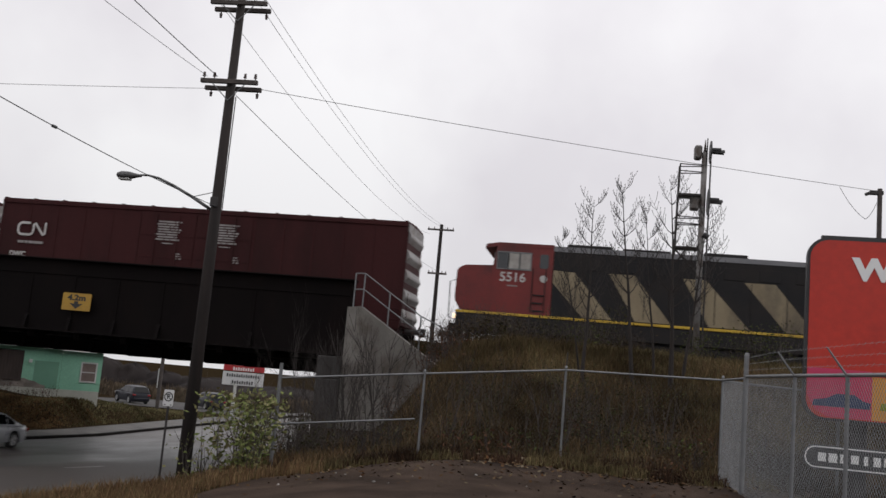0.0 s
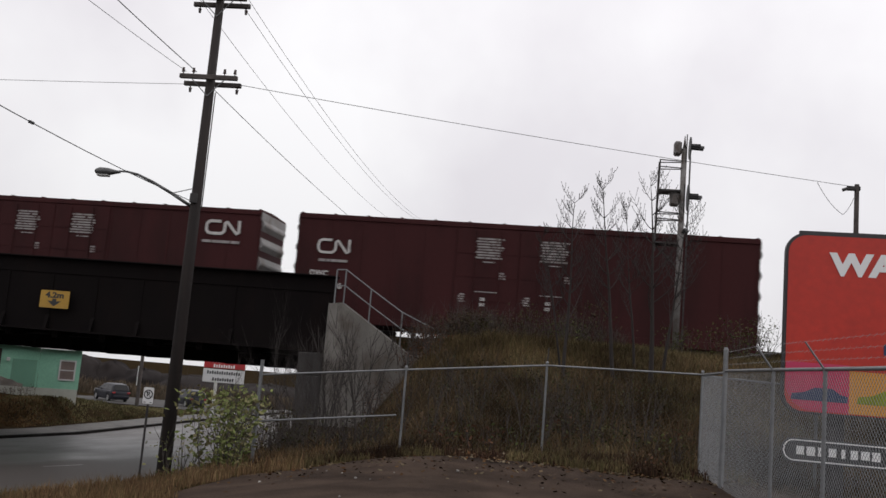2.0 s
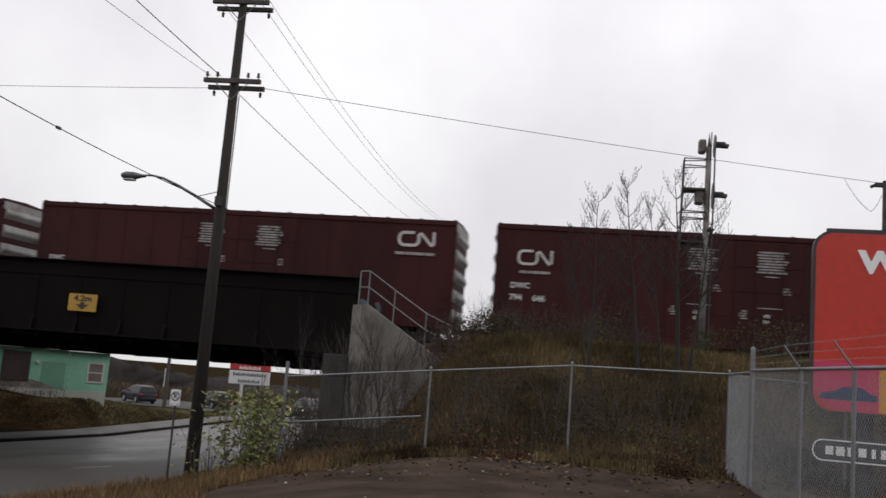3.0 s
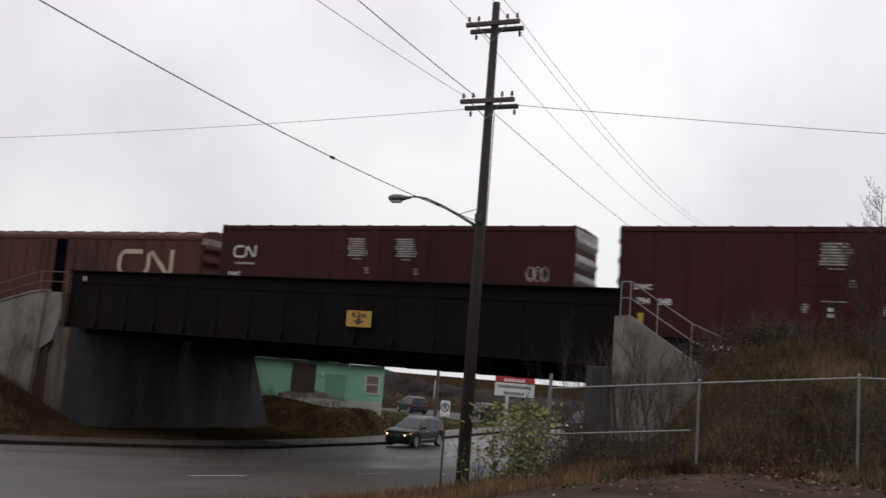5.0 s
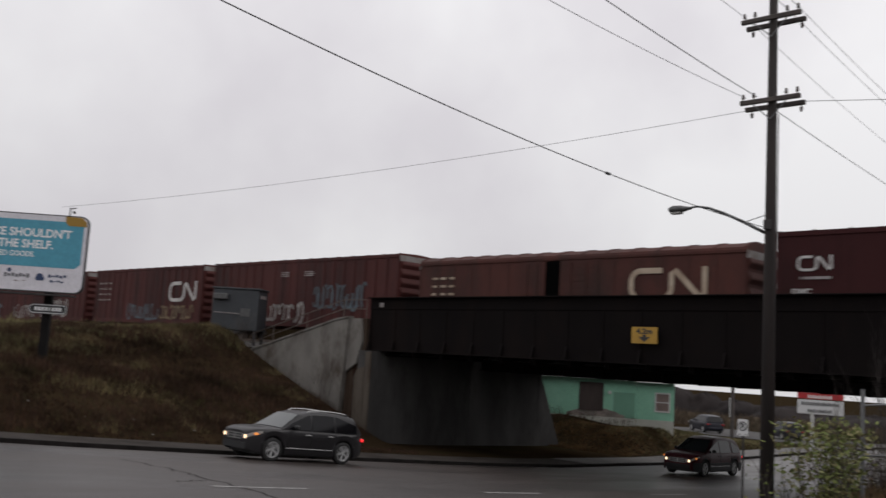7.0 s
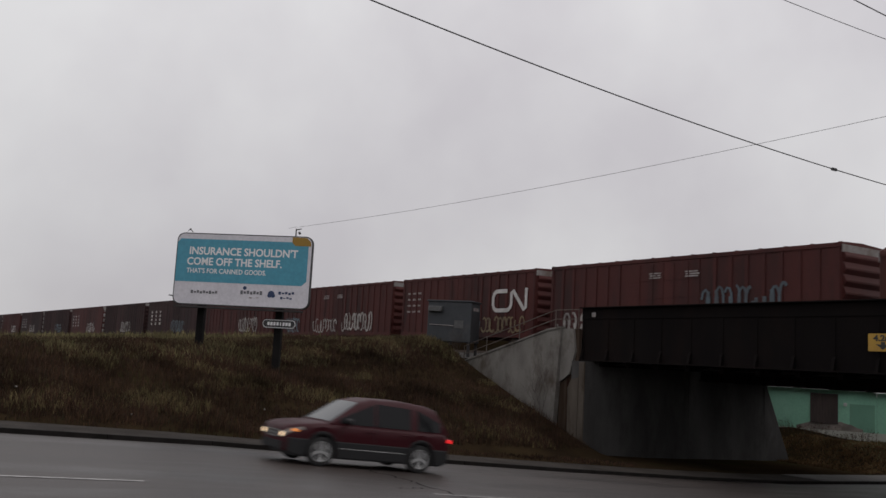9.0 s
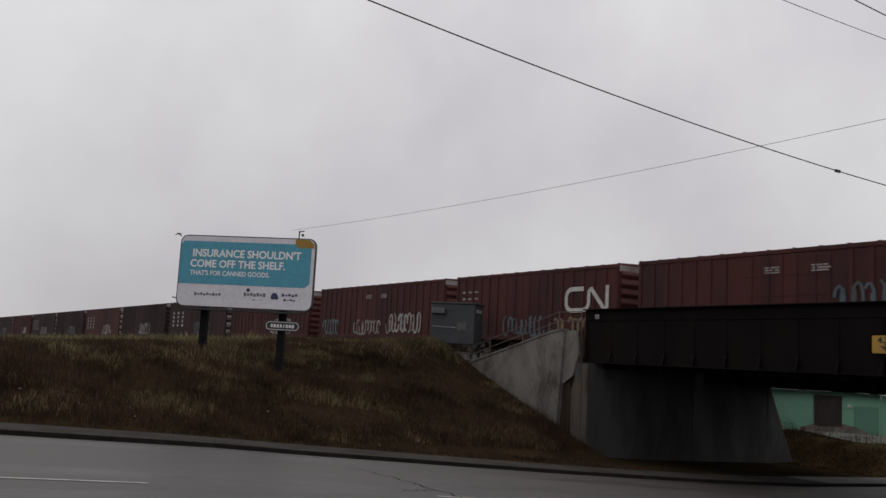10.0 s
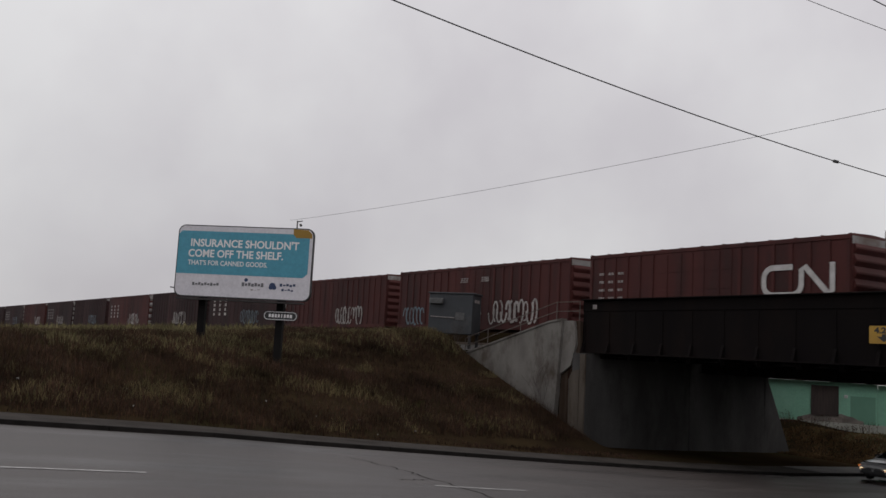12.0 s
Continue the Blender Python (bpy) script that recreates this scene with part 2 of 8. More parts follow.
GRAVEL = mat("damp_gravel_lot", (0.068, 0.0475, 0.0365), (0.034, 0.0238, 0.0182), 0.9, 0.95, fine=30, bump=1.3, stain=(0.01967, 0.01412, 0.0115), stain_scale=0.4, spec=0.05)
BALLAST = mat("track_ballast", (0.13, 0.12, 0.11), (0.07, 0.065, 0.06), 2, 0.9, fine=14, bump=1.0)
TIE = mat("wooden_sleeper", (0.06, 0.045, 0.035), (0.035, 0.028, 0.024), 2, 0.9)
STONE = mat("pale_stone", (0.252, 0.234, 0.216), (0.168, 0.156, 0.144), 5, 0.85, spread=0.3)
MOUND = mat("dark_spoil_heap", (0.0288, 0.02376, 0.02244), (0.0192, 0.01642, 0.01632), 0.1, 0.95, fine=1.0, bump=0, spec=0.1)
GRASS_TAN = leafy("dry_grass", [(0.07225, 0.04316, 0.0252), (0.1445, 0.08964, 0.0504), (0.2295, 0.1535, 0.0828), (0.102, 0.083, 0.0378), (0.102, 0.05146, 0.0288)])
GRASS_CREST = leafy("dull_crest_grass", [(0.05, 0.035, 0.021), (0.085, 0.06, 0.032), (0.13, 0.092, 0.046), (0.062, 0.056, 0.024), (0.066, 0.04, 0.023)])
GRASS_FAR = leafy("far_brown_scrub", [(0.075, 0.057, 0.042), (0.099, 0.075, 0.051), (0.06, 0.051, 0.0375)])
GRASS_RUST = leafy("rusty_autumn_weeds", [(0.027, 0.0155, 0.0128), (0.044, 0.0245, 0.0175), (0.075, 0.044, 0.026), (0.035, 0.02, 0.0155), (0.036, 0.031, 0.019)])
GRASS_GREEN = leafy("green_brown_grass", [(0.117, 0.094, 0.05), (0.142, 0.13, 0.063), (0.2, 0.165, 0.09), (0.1, 0.1, 0.047), (0.088, 0.062, 0.037)])
LEAF_GREEN = leafy("yellow_green_leaves", [(0.13, 0.1625, 0.052), (0.1885, 0.2145, 0.078), (0.104, 0.1235, 0.0416), (0.247, 0.234, 0.1105), (0.169, 0.143, 0.078)])
LITTER = leafy("fallen_leaves", [(0.0599, 0.02808, 0.01123), (0.03744, 0.01872, 0.00936), (0.08236, 0.04867, 0.02246), (0.1123, 0.08983, 0.0599), (0.02246, 0.01348, 0.008236)])
DARK_LEAF = leafy("dark_shrub_leaves", [(0.035, 0.04, 0.018), (0.05, 0.042, 0.022), (0.06, 0.062, 0.024), (0.035, 0.026, 0.018)])
BARK = mat("grey_brown_bark", (0.033, 0.0253, 0.022), (0.01925, 0.0154, 0.0143), 6, 0.9, fine=40, stretch=(3, 3, 0.6))
TWIG = mat("bare_twigs", (0.06078, 0.04719, 0.04147), (0.03575, 0.02717, 0.02431), 6, 0.9, bump=0)
TWIG_PALE = mat("pale_bare_twigs", (0.075, 0.0625, 0.055), (0.045, 0.037, 0.033), 6, 0.9, bump=0)
BOARD_RED = mat("poster_red", (0.496, 0.024, 0.0096), (0.416, 0.0192, 0.008), 0.6, 0.45, bump=0.03, fine=8)
BOARD_PINK = plain("poster_pink", (0.5, 0.03, 0.1), 0.45)
BOARD_ORANGE = plain("poster_orange", (0.6, 0.27, 0.03), 0.45)
BOARD_WHITE = mat("poster_white", (0.66, 0.64, 0.68), (0.6, 0.58, 0.62), 0.8, 0.45, bump=0.02, fine=8)
BOARD_BLUE = mat("poster_blue", (0.07, 0.31, 0.42), (0.06, 0.27, 0.37), 0.8, 0.45, bump=0.02, fine=8)
BOARD_GOLD = plain("poster_gold", (0.3, 0.17, 0.015), 0.45)
BOARD_NAVY = plain("poster_navy", (0.015, 0.035, 0.1), 0.45)
BOARD_GREY = plain("poster_grey", (0.12, 0.12, 0.13), 0.5)
BOARD_FRAME = mat("black_board_frame", (0.02, 0.02, 0.022), (0.03, 0.03, 0.032), 3, 0.5)
TEXT_WHITE = plain("poster_lettering_white", (0.78, 0.78, 0.78), 0.45)
SIDING_GREEN = mat("mint_green_siding", (0.2795, 0.572, 0.4095), (0.234, 0.5005, 0.351), 0.5, 0.75, fine=12, bump=0.1, stain=(0.351, 0.637, 0.481), stain_scale=0.22)
FOUNDATION = mat("pale_foundation", (0.5313, 0.5313, 0.468), (0.3795, 0.3795, 0.3289), 1.0, 0.8)
TRIM_WHITE = mat("white_trim", (0.6, 0.6, 0.58), (0.48, 0.48, 0.46), 2.0, 0.6, bump=0)
BOARDED = mat("brown_boarding", (0.07, 0.05, 0.045), (0.045, 0.034, 0.03), 2.0, 0.8, stretch=(6, 6, 0.4))
ROOF_DARK = mat("dark_shingle_roof", (0.06, 0.06, 0.062), (0.04, 0.04, 0.042), 2.0, 0.85)
GLASS = plain("window_glass", (0.02, 0.024, 0.028), 0.06, 0.0, 0.6)
CAR_GLASS = plain("tinted_car_glass", (0.006, 0.006, 0.007), 0.08, 0.0, 0.22)
WINDSHIELD = plain("windscreen_glass", (0.03, 0.036, 0.038), 0.05, 0.0, 0.6)
CURTAIN = mat("dusty_blind", (0.22, 0.17, 0.15), (0.15, 0.115, 0.1), 2.0, 0.8, bump=0)
TYRE = mat("tyre_rubber", (0.014, 0.014, 0.014), (0.022, 0.021, 0.021), 6, 0.85)
ALLOY = plain("alloy_rim", (0.36, 0.36, 0.36), 0.4, 0.0)
BLACK_TRIM = plain("black_trim", (0.015, 0.015, 0.016), 0.6)
PAINT_GREY = plain("charcoal_car_paint", (0.015, 0.01387, 0.01537), 0.42, 0.0, 0.26, 0.12)
PAINT_MAROON = plain("maroon_car_paint", (0.036, 0.003, 0.0062), 0.5, 0.0, 0.2, 0.06)
PAINT_CLAD = plain("grey_cladding", (0.022, 0.022, 0.023), 0.65, 0.0, 0.2)
PAINT_SILVER = plain("silver_car_paint", (0.34, 0.35, 0.37), 0.35, 0.35, 0.5, 0.6)
PAINT_WHITE = plain("white_car_paint", (0.3575, 0.3575, 0.364), 0.35, 0.0, 0.5, 0.6)
PAINT_NAVY = plain("navy_car_paint", (0.008, 0.009, 0.016), 0.45, 0.0, 0.3, 0.1)
HEADLIGHT = glow("lit_headlight", (1.0, 0.72, 0.45), 1.9)
TAILLIGHT = glow("lit_tail_lamp", (1.0, 0.025, 0.03), 1.2)
INDICATOR = glow("amber_side_lamp", (1.0, 0.32, 0.06), 0.7)
TAIL_DARK = plain("red_lamp_lens", (0.25, 0.01, 0.012), 0.2)
SIGNAL_GREY = mat("weathered_signal_paint", (0.195, 0.1885, 0.182), (0.104, 0.091, 0.0845), 3, 0.6, metal=0.1, stain=(0.078, 0.052, 0.039), stain_scale=3)
SIGNAL_BLACK = plain("signal_black", (0.025, 0.025, 0.027), 0.6)
BOX_GREY = mat("relay_hut_grey", (0.036, 0.04, 0.046), (0.028, 0.0312, 0.036), 1.0, 0.6, fine=12, bump=0.05, stain=(0.056, 0.058, 0.06), stain_scale=0.7)
BIRD_DARK = plain("dark_feathers", (0.03, 0.028, 0.028), 0.8)
SIGN_WHITE = plain("sign_white", (0.62, 0.62, 0.62), 0.5)
SIGN_RED = plain("sign_red", (0.42, 0.025, 0.03), 0.5)
SIGN_BLACK = plain("sign_black", (0.02, 0.02, 0.02), 0.5)
VOID_BLACK = plain("unlit_interior", (0.003, 0.003, 0.003), 0.95, 0.0, 0.0)
POST_BLACK = mat("tarred_black_post", (0.0072, 0.0066, 0.0066), (0.012, 0.0108, 0.0102), 2.0, 0.85, fine=30, spec=0.15)
RAIL_DULL = mat("rusty_dull_pipe", (0.13, 0.11, 0.1), (0.08, 0.058, 0.045), 5, 0.7, metal=0.2, bump=0.05)
GRASS_ORANGE = leafy("orange_brown_grass", [(0.12, 0.07, 0.036), (0.165, 0.1, 0.05), (0.1, 0.064, 0.034), (0.125, 0.105, 0.05)])
SIDEWALK_CLEAN = mat("pale_damp_concrete", (0.1326, 0.1248, 0.117), (0.0858, 0.08112, 0.078), 1.2, 0.7, stain=(0.0546, 0.05148, 0.04836), stain_scale=0.4, spec=0.25)
YARD = mat("pale_wet_yard_gravel", (0.06, 0.056, 0.054), (0.04, 0.037, 0.0355), 0.4, 0.8, fine=6, stain=(0.025, 0.0225, 0.021), stain_scale=0.15, spec=0.2)
WEEDS_EAST = leafy("brown_bank_weeds", [(0.0572, 0.039, 0.0247), (0.091, 0.0598, 0.0338), (0.1365, 0.0923, 0.0468), (0.0715, 0.0507, 0.0312), (0.0702, 0.065, 0.0312)])
TAR = plain("tar_filling", (0.02, 0.018, 0.017), 0.8, 0.0, 0.1)
STRIP_CHROME = plain("bright_trim", (0.5, 0.5, 0.5), 0.25, 0.6)
LENS_GREY = plain("clear_lamp_lens", (0.32, 0.3, 0.28), 0.12, 0.0, 0.6)
HUB_GREY = plain("hub_face", (0.06, 0.06, 0.06), 0.5)


# ---- mesh helpers ----
def quadbox(bm, lo, hi, bevel=0.0, m=None):
    """A box from corner to corner, with bevelled edges if asked."""
    vs = [bm.verts.new((x, y, z)) for x in (lo[0], hi[0]) for y in (lo[1], hi[1]) for z in (lo[2], hi[2])]
    fs = [bm.faces.new([vs[i] for i in f]) for f in ((0, 1, 3, 2), (4, 6, 7, 5), (0, 4, 5, 1), (2, 3, 7, 6), (0, 2, 6, 4), (1, 5, 7, 3))]
    out = vs
    if bevel:
        res = bmesh.ops.bevel(bm, geom=list({e for f in fs for e in f.edges}), offset=bevel, segments=1, affect="EDGES")
        out = list({v for v in res["verts"]} | {v for v in vs if v.is_valid})
    if m is not None:
        for v in out:
            v.co = m @ v.co
    return out


def rod(bm, a, b, r0, r1=None, sides=8, caps=True):
    """A tapered round bar from a to b."""
    a, b = Vector(a), Vector(b)
    r1 = r0 if r1 is None else r1
    d = (b - a).normalized()
    side = d.cross(Vector((0, 0, 1)) if abs(d.z) < 0.95 else Vector((1, 0, 0))).normalized()
    up = side.cross(d)
    ring = [[bm.verts.new(p + (side * math.cos(k) + up * math.sin(k)) * r) for k in (2 * math.pi * i / sides for i in range(sides))] for p, r in ((a, r0), (b, r1))]
    for i in range(sides):
        j = (i + 1) % sides
        bm.faces.new((ring[0][i], ring[0][j], ring[1][j], ring[1][i]))
    if caps:
        bm.faces.new(ring[0][::-1])
        bm.faces.new(ring[1])


def pipe(bm, pts, r, sides=6):
    """One continuous round tube through the points."""
    pts = [Vector(p) for p in pts]
    rings = []
    for i, p in enumerate(pts):
        d = (pts[min(i + 1, len(pts) - 1)] - pts[max(i - 1, 0)]).normalized()
        side = d.cross(Vector((0, 0, 1)) if abs(d.z) < 0.95 else Vector((1, 0, 0))).normalized()
        up = side.cross(d)
        rings.append([bm.verts.new(p + (side * math.cos(k) + up * math.sin(k)) * r) for k in (2 * math.pi * j / sides for j in range(sides))])
    for a, b in zip(rings, rings[1:]):
        for j in range(sides):
            k = (j + 1) % sides
            bm.faces.new((a[j], a[k], b[k], b[j]))
    bm.faces.new(rings[0][::-1])
    bm.faces.new(rings[-1])


def slab(bm, outline, axis, lo, hi, m=None):
    """A flat outline (pairs) pushed out along an axis from lo to hi. axis y: pairs are x, z; x: y, z; z: x, y."""
    def at(p, h):
        v = {"y": (p[0], h, p[1]), "x": (h, p[0], p[1]), "z": (p[0], p[1], h)}[axis]
        return m @ Vector(v) if m is not None else v
    a = [bm.verts.new(at(p, lo)) for p in outline]
    b = [bm.verts.new(at(p, hi)) for p in outline]
    bm.faces.new(a)
    bm.faces.new(b[::-1])
    for i in range(len(a)):
        j = (i + 1) % len(a)
        bm.faces.new((a[j], a[i], b[i], b[j]))


def rounded(w, h, r, steps=5):
    """The outline of a rounded rectangle about the origin."""
    pts = []
    for cx, cy, a0 in ((w / 2 - r, h / 2 - r, 0), (-w / 2 + r, h / 2 - r, 90), (-w / 2 + r, -h / 2 + r, 180), (w / 2 - r, -h / 2 + r, 270)):
        for i in range(steps + 1):
            a = radians(a0 + 90 * i / steps)
            pts.append((cx + r * math.cos(a), cy + r * math.sin(a)))
    return pts


def finish(bm, name, material, smooth=False):
    bmesh.ops.recalc_face_normals(bm, faces=bm.faces)
    me = bpy.data.meshes.new(name)
    bm.to_mesh(me)
    bm.free()
    me.materials.append(material)
    if smooth:
        for p in me.polygons:
            p.use_smooth = True
    return me


def part(name, bm, material, parent, label="", place=None, smooth=False):
    """One mesh under a thing or a part."""
    me = bm if isinstance(bm, bpy.types.Mesh) else finish(bm, name, material, smooth)
    if isinstance(bm, bpy.types.Mesh) and not me.materials:
        me.materials.append(material)
    ob = new(name, me)
    ob.parent = parent
    if place is not None:
        ob.matrix_basis = place
    if label:
        tagged(ob, label)
    return ob


def thing(name, label, category, place=None, group="", kind=""):
    ob = new(name)
    ob.empty_display_size = 0.2
    if place is not None:
        ob.matrix_basis = place
    return tagged(ob, label, category, group, kind)


def raw(name, verts, faces, material, smooth=False):
    me = bpy.data.meshes.new(name)
    me.from_pydata(verts, [], faces)
    me.materials.append(material)
    if smooth:
        for p in me.polygons:
            p.use_smooth = True
    return me


WORDS = {}


def words(text, size, material, bold=0.0, wide=1.0):
    """A mesh of flat lettering, centred, in its own x and y; thickened by bold."""
    key = (text, size, material.name, bold, wide)
    if key not in WORDS:
        cu = bpy.data.curves.new("lettering", "FONT")
        cu.body, cu.size, cu.align_x, cu.align_y = text, size, "CENTER", "CENTER"
        cu.extrude, cu.offset = 0.004, bold
        cu.resolution_u = 3
        ob = new("lettering", cu)
        bpy.context.view_layer.update()
        me = bpy.data.meshes.new_from_object(ob.evaluated_get(bpy.context.evaluated_depsgraph_get()))
        bpy.data.objects.remove(ob)
        me.transform(Matrix.Diagonal((wide, 1, 1, 1)))
        me.materials.clear()
        me.materials.append(material)
        WORDS[key] = me
    return WORDS[key]


def bars(rows, material, thick=0.006, slope=0.0):
    """Flat strips standing in for small print: rows of (x0, z0, x1, z1) in the plane y = 0, facing -y."""
    bm = bmesh.new()
    for x0, z0, x1, z1 in rows:
        quadbox(bm, (x0, -thick, z0), (x1, 0, z1))
    return bm


# ---- the lie of the land ----
def lerp(a, b, k):
    return a + (b - a) * k


def clamp(v, lo=0.0, hi=1.0):
    return max(lo, min(hi, v))


def soft(k):
    k = clamp(k)
    return k * k * (3 - 2 * k)


PROFILE_Y = [-400, -60, -20, 3, 9, 12, 18, 22.4, 30, 36, 47, 63, 80, 150, 400]
PROFILE_Z = [1.2, 1.1, 0.52, -0.87, -1.25, -1.5, -1.95, -2.27, -2.77, -3.09, -3.4, -3.38, -3.47, -5.1, -14.0]


def road_z(y):
    return float(np.interp(y, PROFILE_Y, PROFILE_Z))


KERB_L, KERB_R = -26.42, -11.3


def crown(x):
    """How far the road's middle stands above its gutters."""
    return 0.14 * max(0.0, 1 - ((x + 18.86) / 7.6) ** 2)


def land_z(x, y):
    rz = road_z(y)
    far = float(np.interp(y, [48, 62, 77, 90, 150, 400, 3000], [-2.3, -2.8, -3.55, -4.0, -6.0, -15.0, -60.0]))
    if KERB_L - 3.2 < x < KERB_R:
        return rz - 0.25
    top = 2.5 + 0.1 * math.sin(x * 0.21)
    ridge = soft((34.2 - y) / 1.8) if y < 40 else 0.0
    if x <= KERB_L - 3.2:
        toe = float(np.interp(y, [12, 31, 32.4], [-29.7, -33.4, -35.9]))
        z = rz + 0.12 + float(np.interp(y, [18, 28], [0.25, 0.325])) * (toe - x) + 0.15 * noise.noise((x * 0.3, y * 0.3, 0))
        z = clamp(z, rz + 0.1, 2.1 + 0.4 * ridge)
        plateau = float(np.interp(y, [-30, 8, 16, 27], [1.2, 1.25, 1.6, 2.45]))
        z = min(z, plateau + 0.1 * noise.noise((x * 0.2, y * 0.2, 3)) - 0.35 * (1 - ridge) * (y > 30))
        if 24 < y < 32.5:
            z += 0.5 * math.exp(-((x + 48.6) ** 2 / 14.0 + (y - 30.6) ** 2 / 7.0))
        if 39.2 < y <= 47.5 and x < -38:
            z = max(z, 3.7 - 0.0085 * max(0.0, -80 - x))
        if y > 47.5:
            lawn = float(np.interp(y, [47, 50, 54, 58, 62, 72], [-2.0, -1.95, -1.95, -2.35, -2.8, -3.4])) + 0.55 * (1 - soft((y - 56) / 5)) * soft((-33.4 - x) / 4.0)
            lawn = lerp(rz + 0.1, lawn, soft((-29.5 - x) / 1.9)) if y < 72 else far
            z = lerp(z, lawn, soft((y - 47.5) / 2.2))
        if x < -80 and y < 60:
            z -= 0.0085 * (-80 - x) * soft(y / 20)
        return z
    lot = lerp(0.0, -0.55, soft((-2.0 - x) / 5.0)) - 0.05 * soft((y - 8) / 10) + 0.13 * soft((y - 13.5) / 4) * soft((x + 5.5) / 3) * soft((5 - x) / 3) * (y < 60)
    side = soft((x * 31.0 / clamp(y, 17.0, 31.0) + 7.7) / 3.1) if y < 31.9 else clamp((x + 8.7) / 0.4)
    bank = lerp(0.0, 2.12 + 0.2 * ridge, soft((y - 19.3) / 8.5)) * side + 0.25 * soft((y - 18.2) / 1.5) * side
    z = lot + bank - (0.4 * (1 - ridge) if 30 < y < 39.2 else 0.0) + (1.25 if 39.2 < y < 46.5 else 0.0)
    if y > 46.5:
        z = lerp(z, far, soft((y - 46.5) / 6))
    z = lerp(z, rz + 0.05, clamp((-6.3 - x) / 5.0)) if y < 30.5 or y > 46.5 else (z if x > -9.6 else rz)
    return z + 0.04 * noise.noise((x * 0.8, y * 0.8, 1))


def spaced(lo, mid0, mid1, hi, step, grow=1.25):
    vals = list(np.arange(mid0, mid1 + step / 2, step))
    s, v = step, mid1
    while v < hi:
        s *= grow
        v += s
        vals.append(v)
    s, v = step, mid0
    while v > lo:
        s *= grow
        v -= s
        vals.insert(0, v)
    return [float(q) for q in vals]


def build_ground():
    xs = spaced(-3000, -62, 12, 3000, 0.7)
    ys = spaced(-3000, -4, 60, 3000, 0.7)
    verts = [(x, y, land_z(x, y)) for y in ys for x in xs]
    w = len(xs)
    faces = [(j * w + i, j * w + i + 1, (j + 1) * w + i + 1, (j + 1) * w + i) for j in range(len(ys) - 1) for i in range(w - 1)]
    ob = new("ground", raw("ground", verts, faces, SOIL, True))
    tagged(ob, "brown earth banks and flats with dry autumn scrub", "ground", kind="structure")


def strip(name, x0, x1, ys, dz, material, thick=0.0, zf=road_z):
    verts, faces = [], []
    for y in ys:
        z = zf(y) + dz
        verts += [(x0, y, z), (x1, y, z)]
        if thick:
            verts += [(x0, y, z - thick), (x1, y, z - thick)]
    k = 4 if thick else 2
    for j in range(len(ys) - 1):
        a, b = j * k, (j + 1) * k
        faces.append((a, a + 1, b + 1, b))
        if thick:
            faces += [(a + 1, a + 3, b + 3, b + 1), (a + 2, a, b, b + 2)]
    if thick:
        faces += [(0, 2, 3, 1), (len(verts) - 4, len(verts) - 3, len(verts) - 1, len(verts) - 2)]
    return raw(name, verts, faces, material, False)


def build_road():
    ys = [float(v) for v in np.arange(-120, 260, 1.0)]
    xs = [lerp(KERB_L - 0.05, KERB_R + 0.05, i / 16) for i in range(17)]
    verts = [(x, y, road_z(y) + crown(x)) for y in ys for x in xs]
    faces = [(j * 17 + i, j * 17 + i + 1, (j + 1) * 17 + i + 1, (j + 1) * 17 + i) for j in range(len(ys) - 1) for i in range(16)]
    road = tagged(new("road", raw("road", verts, faces, ASPHALT, True)), "wet grey asphalt road dipping under the railway bridge", "road", kind="structure")
    for x, first, gap, dash in ((-16.95, -50.25, 8.72, 2.5),):
        for k in range(16):
            y0 = first + gap * k
            part("lane_line", strip("lane_line", x - 0.065, x + 0.065, [y0 + dash * i / 4 for i in range(5)], crown(x) + 0.008, LANE_PAINT), LANE_PAINT, road)
    bm = bmesh.new()
    rng = random.Random(4)
    for x0, y0, x1, y1 in ((-22.0, 11.4, -19.0, 11.5), (-19.0, 11.5, -13.5, 11.3), (-17.6, 10.3, -17.9, 11.3)):
        last = None
        for i in range(13):
            k = i / 12
            x, y = lerp(x0, x1, k) + rng.uniform(-0.08, 0.08), lerp(y0, y1, k) + rng.uniform(-0.14, 0.14)
            z = road_z(y) + crown(x) + 0.008
            a, b = bm.verts.new((x - 0.012, y - 0.02, z)), bm.verts.new((x + 0.012, y + 0.02, z))
            if last:
                bm.faces.new((last[0], a, b, last[1]))
            last = (a, b)
    part("road_crack", bm, TAR, road, "dark tar-filled crack")
    for y0, y1, m, label in ((-80, 38.5, SIDEWALK, "dirty dark concrete sidewalk along the foot of the bank"), (38.5, 130, SIDEWALK_CLEAN, "pale damp concrete sidewalk beyond the bridge")):
        ysk = [float(v) for v in np.linspace(y0, y1, 60)]
        tagged(new("pavement", strip("pavement", KERB_L - 2.6, KERB_L - 0.22, ysk, 0.12, m, 0.5)), label, "sidewalk", kind="structure")
    for name, x0 in (("kerb_far", KERB_L - 0.2), ("kerb_near", KERB_R)):
        kerb = thing(name, "dark wet concrete kerb beside the road", "kerb", kind="structure")
        y = -45.0
        while y < 100:
            part("kerb_stone", strip("kerb_stone", x0, x0 + 0.2, [y + 0.012, y + 1.5, y + 2.988], 0.13, KERB, 0.45), KERB, kerb)
            y += 3.0


